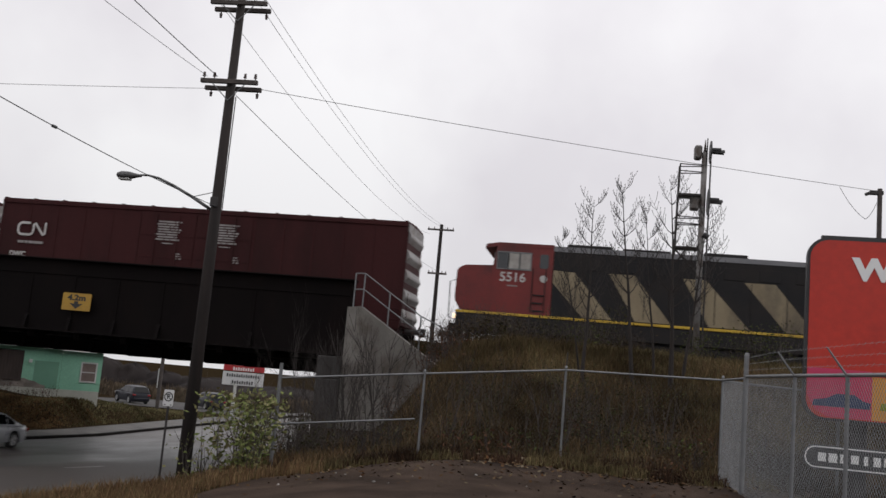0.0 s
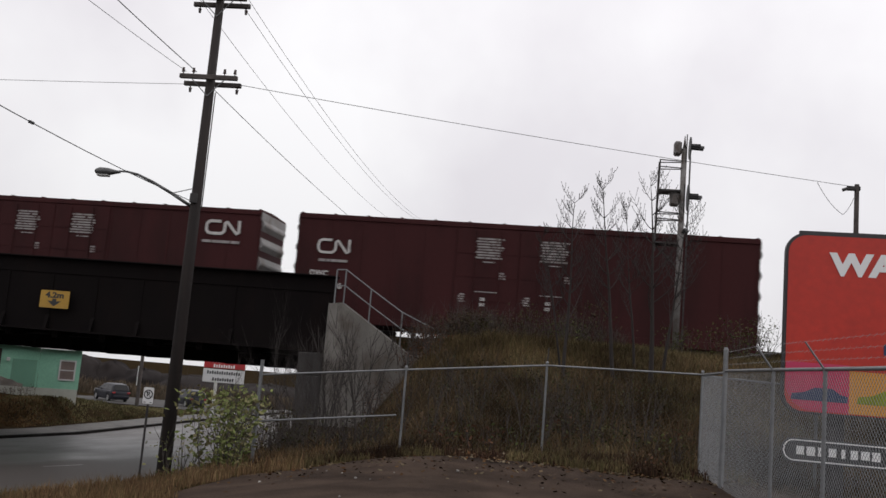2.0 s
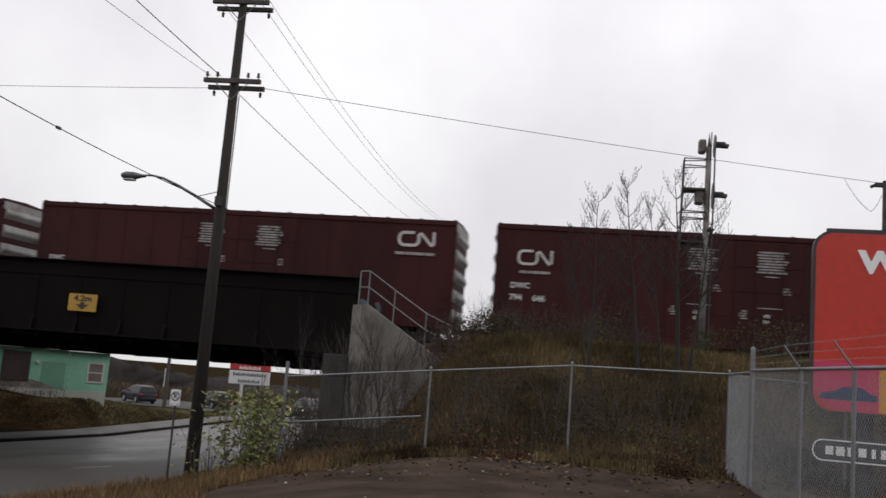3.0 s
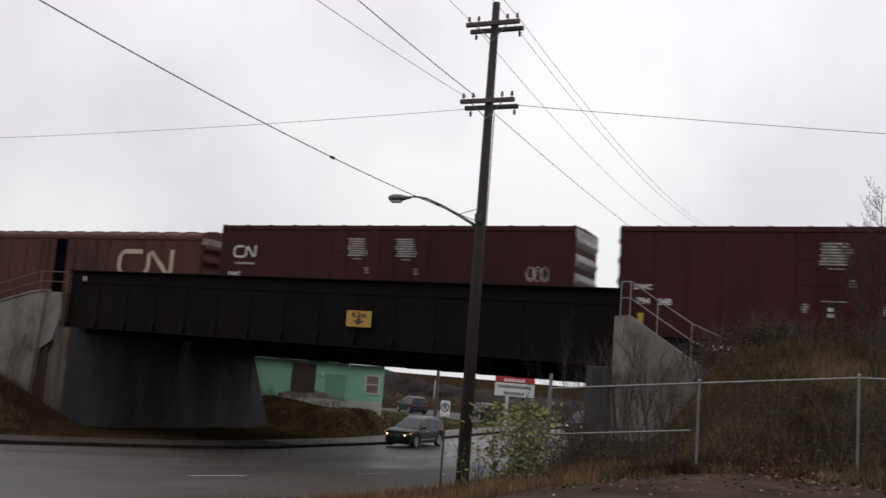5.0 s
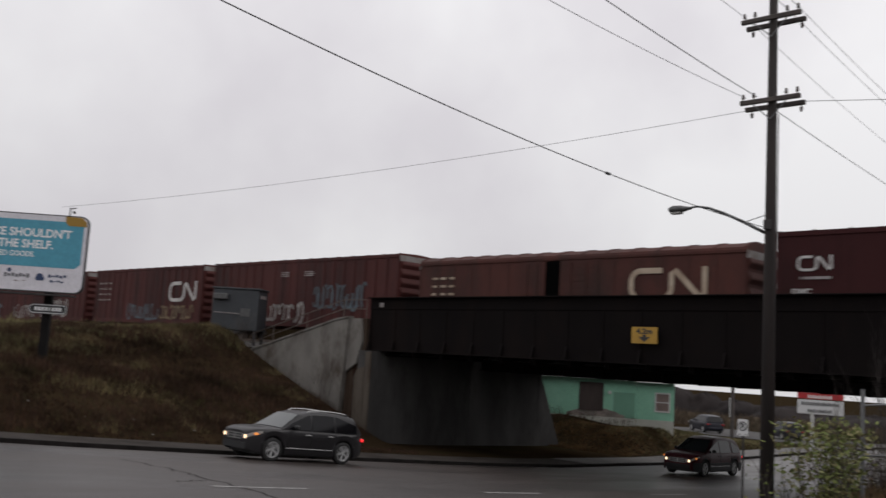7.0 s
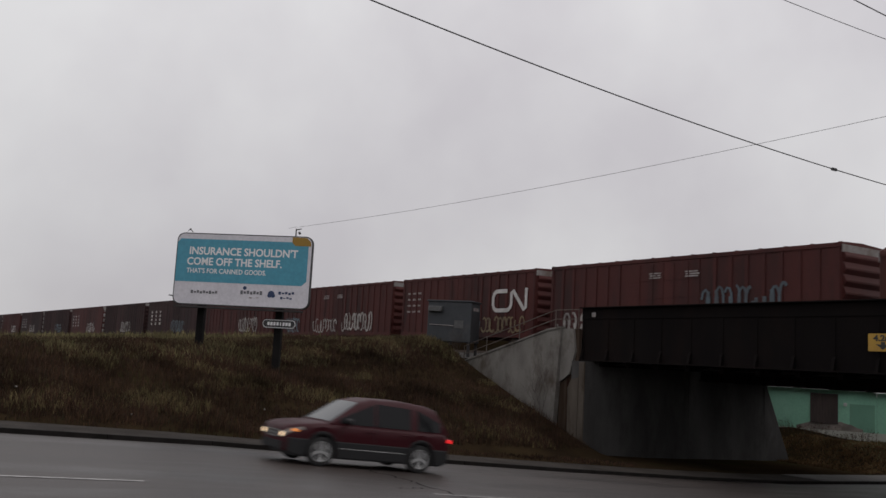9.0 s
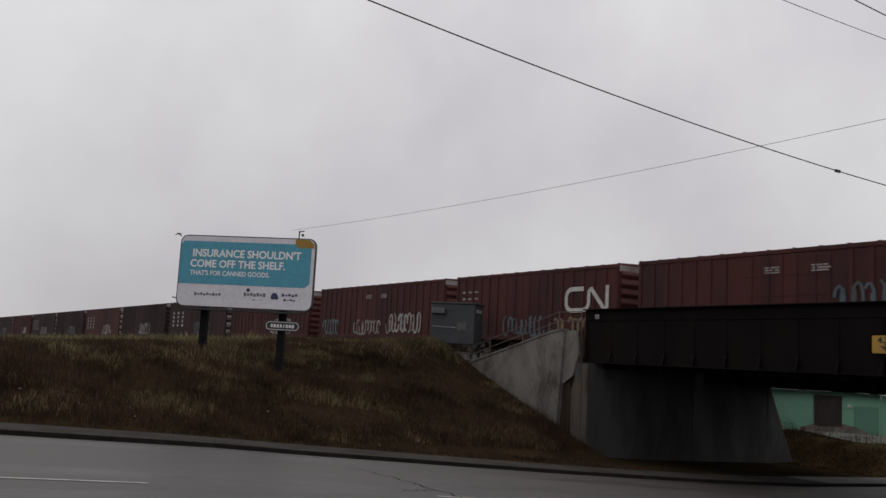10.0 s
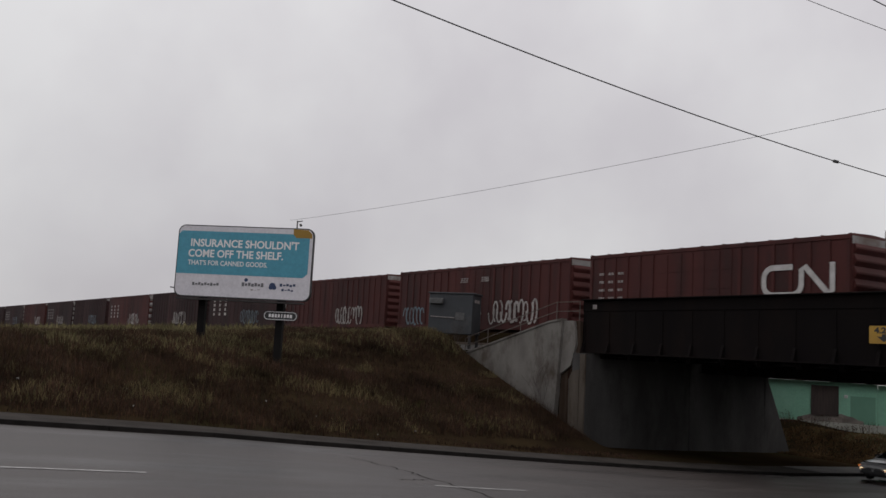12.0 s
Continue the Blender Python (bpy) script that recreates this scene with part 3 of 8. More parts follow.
def build_lot():
    xs, ys = [float(v) for v in np.arange(-6.9, 8.1, 0.3)], [float(v) for v in np.arange(-12, 18.1, 0.5)]
    verts = []
    for y in ys:
        for x in xs:
            edge = 17.0 + 0.5 * noise.noise((x * 0.5, 0, 9)) + 0.5 * noise.noise((x * 1.9, 3, 9)) - 1.6 * soft((-4.2 - x) / 2.5)
            yy = min(y, edge)
            left = max(x, -5.7 + 0.5 * noise.noise((0, y * 0.4, 2)))
            verts.append((left, yy, land_z(left, yy) + 0.025))
    w = len(xs)
    faces = [(j * w + i, j * w + i + 1, (j + 1) * w + i + 1, (j + 1) * w + i) for j in range(len(ys) - 1) for i in range(w - 1)]
    lot = new("gravel_lot", raw("gravel_lot", verts, faces, GRAVEL, True))
    tagged(lot, "dark damp packed gravel lot", "gravel", kind="structure")


def build_yard():
    """The pale yard in which vehicles park beyond the green building."""
    xs, ys = [float(v) for v in np.linspace(-50, -29.3, 16)], [float(v) for v in np.linspace(73, 100, 14)]
    verts = [(x + 0.8 * noise.noise((x, y, 4)), y + 0.8 * noise.noise((y, x, 6)), land_z(x, y) + 0.06) for y in ys for x in xs]
    w = len(xs)
    faces = [(j * w + i, j * w + i + 1, (j + 1) * w + i + 1, (j + 1) * w + i) for j in range(len(ys) - 1) for i in range(w - 1)]
    tagged(new("yard", raw("yard", verts, faces, YARD, True)), "pale wet gravel yard beyond the green building", "yard", kind="structure")


# ---- the railway bridge ----
GX0, GX1, GY = -36.5, -8.7, 32.0


def build_bridge():
    bridge = thing("railway_bridge", "black plate-girder railway bridge across the road", "bridge")
    def girder(name, y, z0, z1, x0, x1):
        bm = bmesh.new()
        quadbox(bm, (x0, y - 0.02, z0 + 0.05), (x1, y + 0.02, z1 - 0.05))
        g = part(name, bm, GIRDER, bridge)
        for fn, za, zb, wd in (("top_flange", z1 - 0.06, z1, 0.28), ("bottom_flange", z0, z0 + 0.06, 0.26)):
            bm = bmesh.new()
            quadbox(bm, (x0, y - wd, za), (x1, y + wd, zb), 0.01)
            part(fn, bm, GIRDER, g)
        bm = bmesh.new()
        quadbox(bm, (x0, y - 0.06, z1 - 0.62), (x1, y - 0.021, z1 - 0.06), 0.01)
        part("flange_angle", bm, GIRDER, g)
        n = 16
        for i in range(n):
            x = lerp(x0 + 0.15, x1 - 0.15, i / (n - 1))
            bm = bmesh.new()
            quadbox(bm, (x - 0.04, y - 0.05, z0 + 0.065), (x + 0.04, y - 0.021, z1 - 0.64), 0.006)
            slab(bm, [(y - 0.24, z0 + 0.065), (y - 0.051, z0 + 0.065), (y - 0.051, z0 + 0.6), (y - 0.12, z0 + 0.5)], "x", x - 0.07, x + 0.07)
            part("stiffener", bm, GIRDER, g)
        return g
    girder("girder", GY, 1.95, 4.76, GX0, GX1)
    girder("girder", 39.0, 1.75, 4.7, GX0 + 0.3, GX1 - 0.3)
    girder("girder", 40.0, 1.2, 3.9, GX0 + 0.5, GX1 - 0.5)
    girder("girder", 46.2, 1.16, 3.9, GX0 + 0.5, GX1 - 0.5)
    bm = bmesh.new()
    quadbox(bm, (GX0 + 0.2, GY + 0.3, 1.98), (GX1 - 0.2, 38.7, 2.1))
    quadbox(bm, (GX0 + 0.7, 40.3, 1.4), (GX1 - 0.7, 45.9, 1.6))
    part("deck", bm, GIRDER, bridge)
    for i in range(14):
        x = lerp(GX0 + 1.2, GX1 - 1.2, i / 13)
        bm = bmesh.new()
        quadbox(bm, (x - 0.12, GY + 0.25, 1.7), (x + 0.12, 38.8, 1.97), 0.01)
        quadbox(bm, (x - 0.12, 40.2, 1.17), (x + 0.12, 46.0, 1.39), 0.01)
        part("floor_beam", bm, GIRDER, bridge)
    # yellow clearance sign with its arrow
    board = bmesh.new()
    slab(board, [(x * 1.0, z) for x, z in rounded(1.18, 0.66, 0.04, 2)], "y", -0.03, 0)
    sign = part("clearance_sign", board, SIGN_YELLOW, bridge, "yellow clearance sign with black figures and arrow", pose(-19.52, 31.72, 3.13))
    part("figures", words("4.2m", 0.3, SIGN_BLACK, 0.012, 1.25), SIGN_BLACK, sign, "", pose(0, -0.035, 0.15, 90))
    bm = bmesh.new()
    slab(bm, [(-0.08, 0.02), (0.08, 0.02), (0.08, -0.08), (0.28, -0.06), (0, -0.27), (-0.28, -0.06), (-0.08, -0.08)], "y", -0.04, -0.031)
    part("arrow", bm, SIGN_BLACK, sign)
    bm = bmesh.new()
    quadbox(bm, (-35.75, GY - 0.07, 4.25), (-35.45, GY - 0.062, 4.48))
    part("number_plate", bm, DIM_WHITE, bridge, "small worn white plate")


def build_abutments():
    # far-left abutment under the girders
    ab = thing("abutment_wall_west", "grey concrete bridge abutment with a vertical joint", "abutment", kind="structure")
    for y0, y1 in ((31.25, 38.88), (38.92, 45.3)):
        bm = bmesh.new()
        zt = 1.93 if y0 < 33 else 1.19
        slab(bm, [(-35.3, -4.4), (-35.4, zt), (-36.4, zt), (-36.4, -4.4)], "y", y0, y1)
        part("concrete_block", bm, CONCRETE_SHADED, ab)
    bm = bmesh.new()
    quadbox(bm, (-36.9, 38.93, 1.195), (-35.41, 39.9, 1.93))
    part("bearing_seat", bm, CONCRETE_SHADED, ab)
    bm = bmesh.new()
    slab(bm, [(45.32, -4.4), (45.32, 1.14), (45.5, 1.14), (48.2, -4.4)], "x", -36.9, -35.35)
    part("concrete_block", bm, CONCRETE_SHADED, ab)
    bm = bmesh.new()
    quadbox(bm, (-35.72, 31.14, -4), (-35.31, 31.245, 1.88), 0.02)
    part("edge_strip", bm, CONCRETE_WORN, ab, "pale worn concrete edge")
    bm = bmesh.new()
    slab(bm, [(-36.5, -4), (-36.6, 0.55), (-36.35, 0.95), (-35.78, 1.1), (-35.77, -4)], "y", 31.18, 31.24)
    part("pilaster", bm, CONCRETE_WORN, ab, "pale worn concrete pilaster")
    bm = bmesh.new()
    quadbox(bm, (-37.9, 31.7, -4), (-36.42, 31.9, 3.62), 0.01)
    part("recess", bm, RUST_STAIN, ab, "rust-streaked recess beside the girder's end")
    bm = bmesh.new()
    slab(bm, [(-37.75, 0.75), (-37.62, 3.62), (-36.75, 3.62), (-36.55, 2.4), (-36.9, 1.25)], "y", 31.55, 31.69)
    part("end_post", bm, CONCRETE, ab, "weathered concrete end post")
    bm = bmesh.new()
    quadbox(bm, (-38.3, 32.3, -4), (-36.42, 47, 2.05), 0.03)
    part("back_wall", bm, CONCRETE_SHADED, ab)
    wing = thing("wing_wall_west", "pale weathered concrete wing wall sloping into the bank", "wall", kind="structure")
    bm = bmesh.new()
    slab(bm, [(-38.15, -4), (-37.58, 3.64), (-38.6, 3.5), (-47.2, 1.42), (-49.0, 0.95), (-49, -4)], "y", 31.4, 31.69)
    part("wall_slab", bm, CONCRETE, wing)
    bm = bmesh.new()
    slab(bm, [(-37.57, 3.642), (-38.6, 3.502), (-47.2, 1.422), (-47.2, 1.52), (-38.6, 3.6), (-37.57, 3.73)], "y", 31.34, 31.75)
    part("coping", bm, CONCRETE, wing)
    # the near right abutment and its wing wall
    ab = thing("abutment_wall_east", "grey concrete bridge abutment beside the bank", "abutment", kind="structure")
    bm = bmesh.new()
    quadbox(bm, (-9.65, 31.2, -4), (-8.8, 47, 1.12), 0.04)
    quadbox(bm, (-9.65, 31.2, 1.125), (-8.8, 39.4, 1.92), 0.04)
    part("concrete_block", bm, CONCRETE_SHADED, ab)
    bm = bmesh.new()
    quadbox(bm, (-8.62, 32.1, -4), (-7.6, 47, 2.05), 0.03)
    part("back_wall", bm, CONCRETE_SHADED, ab)
    wing = thing("wing_wall_east", "pale concrete wing wall stepping down the bank", "wall", kind="structure")
    bm = bmesh.new()
    slab(bm, [(-8.78, -4), (-8.78, 3.72), (-8.3, 3.78), (-5.3, 1.86), (-3.6, 0.8), (-3.6, -1)], "y", 31.4, 31.95)
    part("wall_slab", bm, CONCRETE, wing)


def handrail(name, posts, height, mid, label, metal=GALV):
    """A two-rail pipe handrail over the points given."""
    rail = thing(name, label, "handrail")
    for p in posts:
        bm = bmesh.new()
        rod(bm, p, (p[0], p[1], p[2] + height), 0.028, sides=6)
        quadbox(bm, (p[0] - 0.08, p[1] - 0.08, p[2] - 0.01), (p[0] + 0.08, p[1] + 0.08, p[2] + 0.015))
        part("post", bm, metal, rail)
    for h in (height, mid):
        bm = bmesh.new()
        pipe(bm, [(p[0], p[1], p[2] + h) for p in posts], 0.026)
        part("rail", bm, metal, rail)


def build_handrails():
    handrail("handrail", [(-8.62, 31.55, 3.72), (-8.28, 31.55, 3.74), (-7.3, 31.55, 3.1), (-6.1, 31.55, 2.35), (-4.9, 31.55, 1.85)], 1.24, 0.66, "galvanised pipe handrail on the sloping wing wall")
    handrail("handrail", [(-36.6, 31.8, 3.62), (-38.4, 31.72, 3.62), (-41.6, 31.72, 2.86), (-44.8, 31.72, 2.1), (-47.2, 31.72, 1.5)], 1.02, 0.52, "dull rusty pipe handrail on the sloping wing wall", RAIL_DULL)


# ---- the track ----
TRACK_Y, RAIL_Z = 36.05, 2.34


def track_at(s):
    """Place on the track s metres west of the camera: straight, then bending and falling a little beyond the bridge."""
    d = max(0.0, s - 58.0)
    bend = d - 14.0 * (1 - math.exp(-d / 14.0))
    return Vector((-s, TRACK_Y - 0.058 * bend, RAIL_Z - 0.0085 * bend))


def build_track():
    line = thing("railway_track", "steel rails on sleepers and ballast", "railway", kind="structure")
    ss = [-160 + 4.0 * i for i in range(46)] + [24 + 6.0 * i for i in range(72)]
    verts, faces = [], []
    for s in ss:
        p = track_at(s)
        verts += [(p.x, p.y - 3.0, p.z - 0.55), (p.x, p.y - 1.6, p.z - 0.17), (p.x, p.y + 1.6, p.z - 0.17), (p.x, p.y + 3.0, p.z - 0.55)]
    for j in range(len(ss) - 1):
        for i in range(3):
            faces.append((j * 4 + i, j * 4 + i + 1, j * 4 + i + 5, j * 4 + i + 4))
    part("ballast_bed", raw("ballast_bed", verts, faces, BALLAST), BALLAST, line)
    for side in (-0.75, 0.75):
        bm = bmesh.new()
        for a, b in zip(ss, ss[1:]):
            pa, pb = track_at(a), track_at(b)
            for dz, w in ((0.0, 0.036), (-0.15, 0.07)):
                v = [bm.verts.new((p.x, p.y + side + q * w, p.z + dz)) for p in (pa, pb) for q in (-1, 1)]
                bm.faces.new((v[0], v[1], v[3], v[2]))
            v = [bm.verts.new((p.x, p.y + side - 0.036, p.z + h)) for p in (pa, pb) for h in (0, -0.15)]
            bm.faces.new((v[0], v[1], v[3], v[2]))
        part("rail", bm, RAIL, line)
    verts, faces = [], []
    for i in range(300):
        p = track_at(-30 + 0.6 * i)
        k = len(verts)
        verts += [(p.x + dx, p.y + dy, p.z + dz) for dx in (-0.11, 0.11) for dy in (-1.28, 1.28) for dz in (-0.3, -0.152)]
        faces += [tuple(k + q for q in f) for f in ((0, 1, 3, 2), (4, 6, 7, 5), (0, 4, 5, 1), (2, 3, 7, 6), (1, 5, 7, 3))]
    sl = part("sleepers", raw("sleepers", verts, faces, TIE), TIE, line)
    tagged(sl, kind="stuff")


# ---- railway vehicles: x along the train, y across, z above the rail ----
def bogie(parent, x, wheelr=0.46, axles=(-0.9, 0.9)):
    bm = bmesh.new()
    for y in (-1.0, 1.0):
        slab(bm, [(x + axles[0] - 0.3, 0.4), (x + axles[0] - 0.2, 0.68), (x - 0.45, 0.62), (x - 0.3, 0.85), (x + 0.3, 0.85), (x + 0.45, 0.62), (x + axles[-1] + 0.2, 0.68), (x + axles[-1] + 0.3, 0.4), (x + 0.4, 0.3), (x - 0.4, 0.3)], "y", y - 0.08, y + 0.08)
    quadbox(bm, (x - 0.2, -1.0, 0.5), (x + 0.2, 1.0, 0.8))
    truck = part("bogie", bm, STEEL_DARK, parent, "dark cast-steel bogie")
    for ax in axles:
        bm = bmesh.new()
        rod(bm, (x + ax, -0.8, wheelr), (x + ax, 0.8, wheelr), 0.08, sides=8)
        for y in (-0.75, 0.75):
            rod(bm, (x + ax, y - 0.065, wheelr), (x + ax, y + 0.065, wheelr), wheelr, sides=20)
        part("wheelset", bm, RAIL, truck)


def mark(parent, x, z, w, h, material, stroke=0.16):
    """The railway's mark as one plain bent band: an open loop running into a zigzag."""
    t = stroke * h / 0.62
    r = min(h * 0.32, w * 0.16)
    c, n0, n1 = x + w * 0.44, x + w * 0.56, x + w - t / 2
    lo, hi, left = z + t / 2, z + h - t / 2, x + t / 2
    def bend(cx, cz, a0, a1):
        return [(cx + r * math.cos(radians(lerp(a0, a1, i / 6))), cz + r * math.sin(radians(lerp(a0, a1, i / 6)))) for i in range(7)]
    path = [(c, hi)] + bend(left + r, hi - r, 90, 180) + bend(left + r, lo + r, 180, 270) + bend(n0 - r, lo + r, 270, 360) + [(n0, hi - 0.3 * r)] + [(n0 + 0.35 * r, hi)] + [(n1 - 0.35 * r, lo), (n1, lo + 0.3 * r), (n1, hi + t / 2)]
    bm = bmesh.new()
    rows = []
    for i, (px, pz) in enumerate(path):
        q, o = path[min(i + 1, len(path) - 1)], path[max(i - 1, 0)]
        d = Vector((q[0] - o[0], q[1] - o[1])).normalized() * (t / 2)
        rows.append([bm.verts.new((px + sx * -d.y, y, pz + sx * d.x)) for sx in (-1, 1) for y in (-1.566, -1.556)])
    for p, q in zip(rows, rows[1:]):
        bm.faces.new((p[0], p[2], q[2], q[0]))
        bm.faces.new((p[0], q[0], q[1], p[1]))
        bm.faces.new((p[2], p[3], q[3], q[2]))
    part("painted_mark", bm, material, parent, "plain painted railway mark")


def print_block(parent, x, z, w, h, rows, material, seed=0):
    """Small print that cannot be read: rows of uneven strips."""
    rng = random.Random(seed)
    bm = bmesh.new()
    for r in range(rows):
        zz = z + h * (r + 0.2) / rows
        a, b = x + w * rng.uniform(0, 0.12), x + w * rng.uniform(0.86, 1.0)
        cuts = sorted(rng.uniform(a, b) for _ in range(2))
        for p, q in ((a, cuts[0] - 0.02), (cuts[0] + 0.02, cuts[1] - 0.02), (cuts[1] + 0.02, b)):
            if q - p > 0.03:
                quadbox(bm, (p, -1.562, zz), (q, -1.554, zz + h * 0.6 / rows))
    tagged(part("small_print", bm, material, parent, "block of small white print"), kind="stuff")


def scrawl(parent, x, z, w, h, material, seed, stroke=0.07):
    """Spray-painted loops and strokes without any reading."""
    rng = random.Random(seed)
    bm = bmesh.new()
    n = max(3, int(w / 0.45))
    for i in range(n):
        cx, r = x + w * (i + 0.5) / n, 0.5 * h * rng.uniform(0.7, 1.0)
        pts = []
        a0, turn = rng.uniform(0, 6.28), rng.uniform(3.0, 5.5)
        for k in range(9):
            a = a0 + turn * k / 8
            pts.append((cx + 0.6 * w / n * math.cos(a) + 0.1 * k / 8, z + h / 2 + r * math.sin(a)))
        wd = stroke * rng.uniform(0.7, 1.6)
        last = None
        for k, (px, pz) in enumerate(pts):
            qx, qz = pts[min(k + 1, 8)]
            ox, oz = pts[max(k - 1, 0)]
            d = Vector((qx - ox, qz - oz)).normalized() * wd
            a, b = bm.verts.new((px - d.y, -1.558 - 0.0006 * i, pz + d.x)), bm.verts.new((px + d.y, -1.558 - 0.0006 * i, pz - d.x))
            if last:
                bm.faces.new((last[0], last[1], b, a))
            last = (a, b)
    tagged(part("graffiti", bm, material, parent, "sprayed graffiti strokes"), kind="stuff")


def boxcar(label, length, roof, paint, style, place_s):
    """A boxcar: underframe, sides, ends with ribs, doors, roof, ladders, bogies. style: smooth, ribbed or old."""
    car = thing("boxcar", label, "boxcar", group="boxcars of the freight train")
    h = length / 2
    low = 1.02
    eave = roof - (0.10 if style != "old" else 0.42)
    bm = bmesh.new()
    quadbox(bm, (-h, -1.5, low), (h, 1.5, eave))
    quadbox(bm, (-h + 0.3, -0.3, 0.75), (h - 0.3, 0.3, low - 0.005))
    body = part("body", bm, paint, car)
    # side sheets between the doorway, proud of the body, with posts
    door0, door1 = (-2.45, 2.45) if style == "smooth" else ((-2.9, 1.9) if style == "ribbed" else (-2.3, 2.3))
    bm = bmesh.new()
    quadbox(bm, (-h, -1.55, low - 0.14), (h, -1.501, low + 0.14), 0.008)
    part("side_sill", bm, paint, body)
    bm = bmesh.new()
    quadbox(bm, (-h, -1.55, eave - 0.14), (h, -1.501, eave + 0.0), 0.008)
    part("side_rail", bm, paint, body)
    n = int(length / (1.22 if style != "ribbed" else 0.92))
    w, dpt = (0.035, 1.515) if style == "smooth" else ((0.09, 1.55) if style == "ribbed" else (0.04, 1.52))
    bm = bmesh.new()
    quadbox(bm, (-w, -dpt, low + 0.15), (w, -1.5, eave - 0.15))
    post = finish(bm, "side_post", paint)
    for i in range(n + 1):
        x = lerp(-h + 0.06 + w, h - 0.06 - w, i / n)
        if not door0 - 0.05 < x < door1 + 0.05:
            part("side_post", post, paint, body, "", pose(x, 0, 0))
    # doors
    halves = ((door0, (door0 + door1) / 2 - 0.02), ((door0 + door1) / 2 + 0.02, door1))
    for k, (a, b) in enumerate(halves):
        if style == "old" and k == 0:
            b = a + 1.5
        if style == "old" and k == 1:
            a = b - 2.2
        bm = bmesh.new()
        quadbox(bm, (a, -1.535, low + 0.16), (b, -1.502, eave - 0.17), 0.01)
        ribs = []
        steps = 10 if style == "old" and k == 1 else 4
        for i in range(1, steps):
            z = lerp(low + 0.2, eave - 0.2, i / steps)
            ribs.append((a + 0.06, b - 0.06, z))
        door = part("door", bm, paint, car)
        for ra, rb, z in ribs:
            bm = bmesh.new()
            quadbox(bm, (ra, -1.552, z - 0.03), (rb, -1.536, z + 0.03))
            part("door_rib", bm, paint, door)
        for x in (lerp(a, b, 0.3), lerp(a, b, 0.7)):
            bm = bmesh.new()
            rod(bm, (x, -1.575, low + 0.25), (x, -1.575, eave - 0.25), 0.018, sides=6)
            part("locking_bar", bm, paint, door)
    if style == "old":
        # The body is solid: a black sheet paints the shade inside the doorway.
        bm = bmesh.new()
        quadbox(bm, (door0 + 1.52, -1.506, low + 0.17), (door0 + 2.38, -1.502, eave - 0.17))
        part("door_gap", bm, VOID_BLACK, car, "black sheet painting the shade inside the open doorway")
    # ends with pressed ribs
    for sx in (-1, 1):
        bm = bmesh.new()
        nr = 5 if style != "ribbed" else 7
        for i in range(nr):
            z = lerp(low + 0.4, eave - 0.5, i / (nr - 1))
            slab(bm, [(sx * h, z - 0.26), (sx * (h + 0.10), z - 0.06), (sx * (h + 0.10), z + 0.02), (sx * h, z + 0.26)], "y", -1.38, 1.38)
        part("end_ribs", bm, CAR_END_SKYLIT if style == "smooth" else paint, body, "pressed end ribs")
        bm = bmesh.new()
        quadbox(bm, (min(sx * h, sx * (h + 0.04)), -1.5, eave - 0.35), (max(sx * h, sx * (h + 0.04)), 1.5, eave - 0.02))
        part("end_cap", bm, CAR_END_SKYLIT, body, "galvanised end plate with sky light painted into its pale colour")
        bm = bmesh.new()
        rod(bm, (sx * (h - 0.1), 0, 0.85), (sx * (h + 0.62), 0, 0.85), 0.11, sides=8)
        quadbox(bm, (sx * (h + 0.62) - 0.14, -0.16, 0.68), (sx * (h + 0.62) + 0.14, 0.16, 1.02), 0.03)
        part("coupler", bm, STEEL_DARK, car)
        bm = bmesh.new()
        for y in (-1.6, -1.2):
            rod(bm, (sx * (h - 0.02 if y < -1.5 else h + 0.14), y, low - 0.3), (sx * (h - 0.02 if y < -1.5 else h + 0.14), y, low + 1.3), 0.014, sides=5)
        for i in range(4):
            z = low - 0.2 + 0.42 * i
            rod(bm, (sx * (h - 0.5), -1.58, z), (sx * (h - 0.04), -1.58, z), 0.014, sides=5)
        part("ladder", bm, paint, car)
        bogie(car, sx * (h - 2.0))
    # roof
    bm = bmesh.new()
    if style == "old":
        prof = [(-1.53, eave), (-1.5, eave + 0.1), (-1.1, roof - 0.12), (-0.5, roof - 0.02), (0.5, roof - 0.02), (1.1, roof - 0.12), (1.5, eave + 0.1), (1.53, eave)]
    else:
        prof = [(-1.54, eave), (-1.54, eave + 0.06), (0, roof + 0.03), (1.54, eave + 0.06), (1.54, eave)]
    slab(bm, prof, "x", -h, h)
    nr = int(length / 1.3)
    for i in range(nr + 1):
        x = lerp(-h + 0.1, h - 0.1, i / nr)
        slab(bm, [(y, z + 0.035) for y, z in prof[1:-1]] + [(prof[-2][0], prof[-2][1] - 0.01), (prof[1][0], prof[1][1] - 0.01)], "x", x - 0.04, x + 0.04)
    part("roof", bm, paint, car)
    return car


def on_track(s, half):
    """The pose of a vehicle whose middle is at s, on the track."""
    a, b = track_at(s + half), track_at(s - half)
    d = b - a
    mid = (a + b) / 2
    return pose(mid.x, mid.y, mid.z, 0, -math.degrees(math.asin(d.z / d.length)), math.degrees(math.atan2(d.y, d.x)))


SPEED = 7.055
TRAIN = []


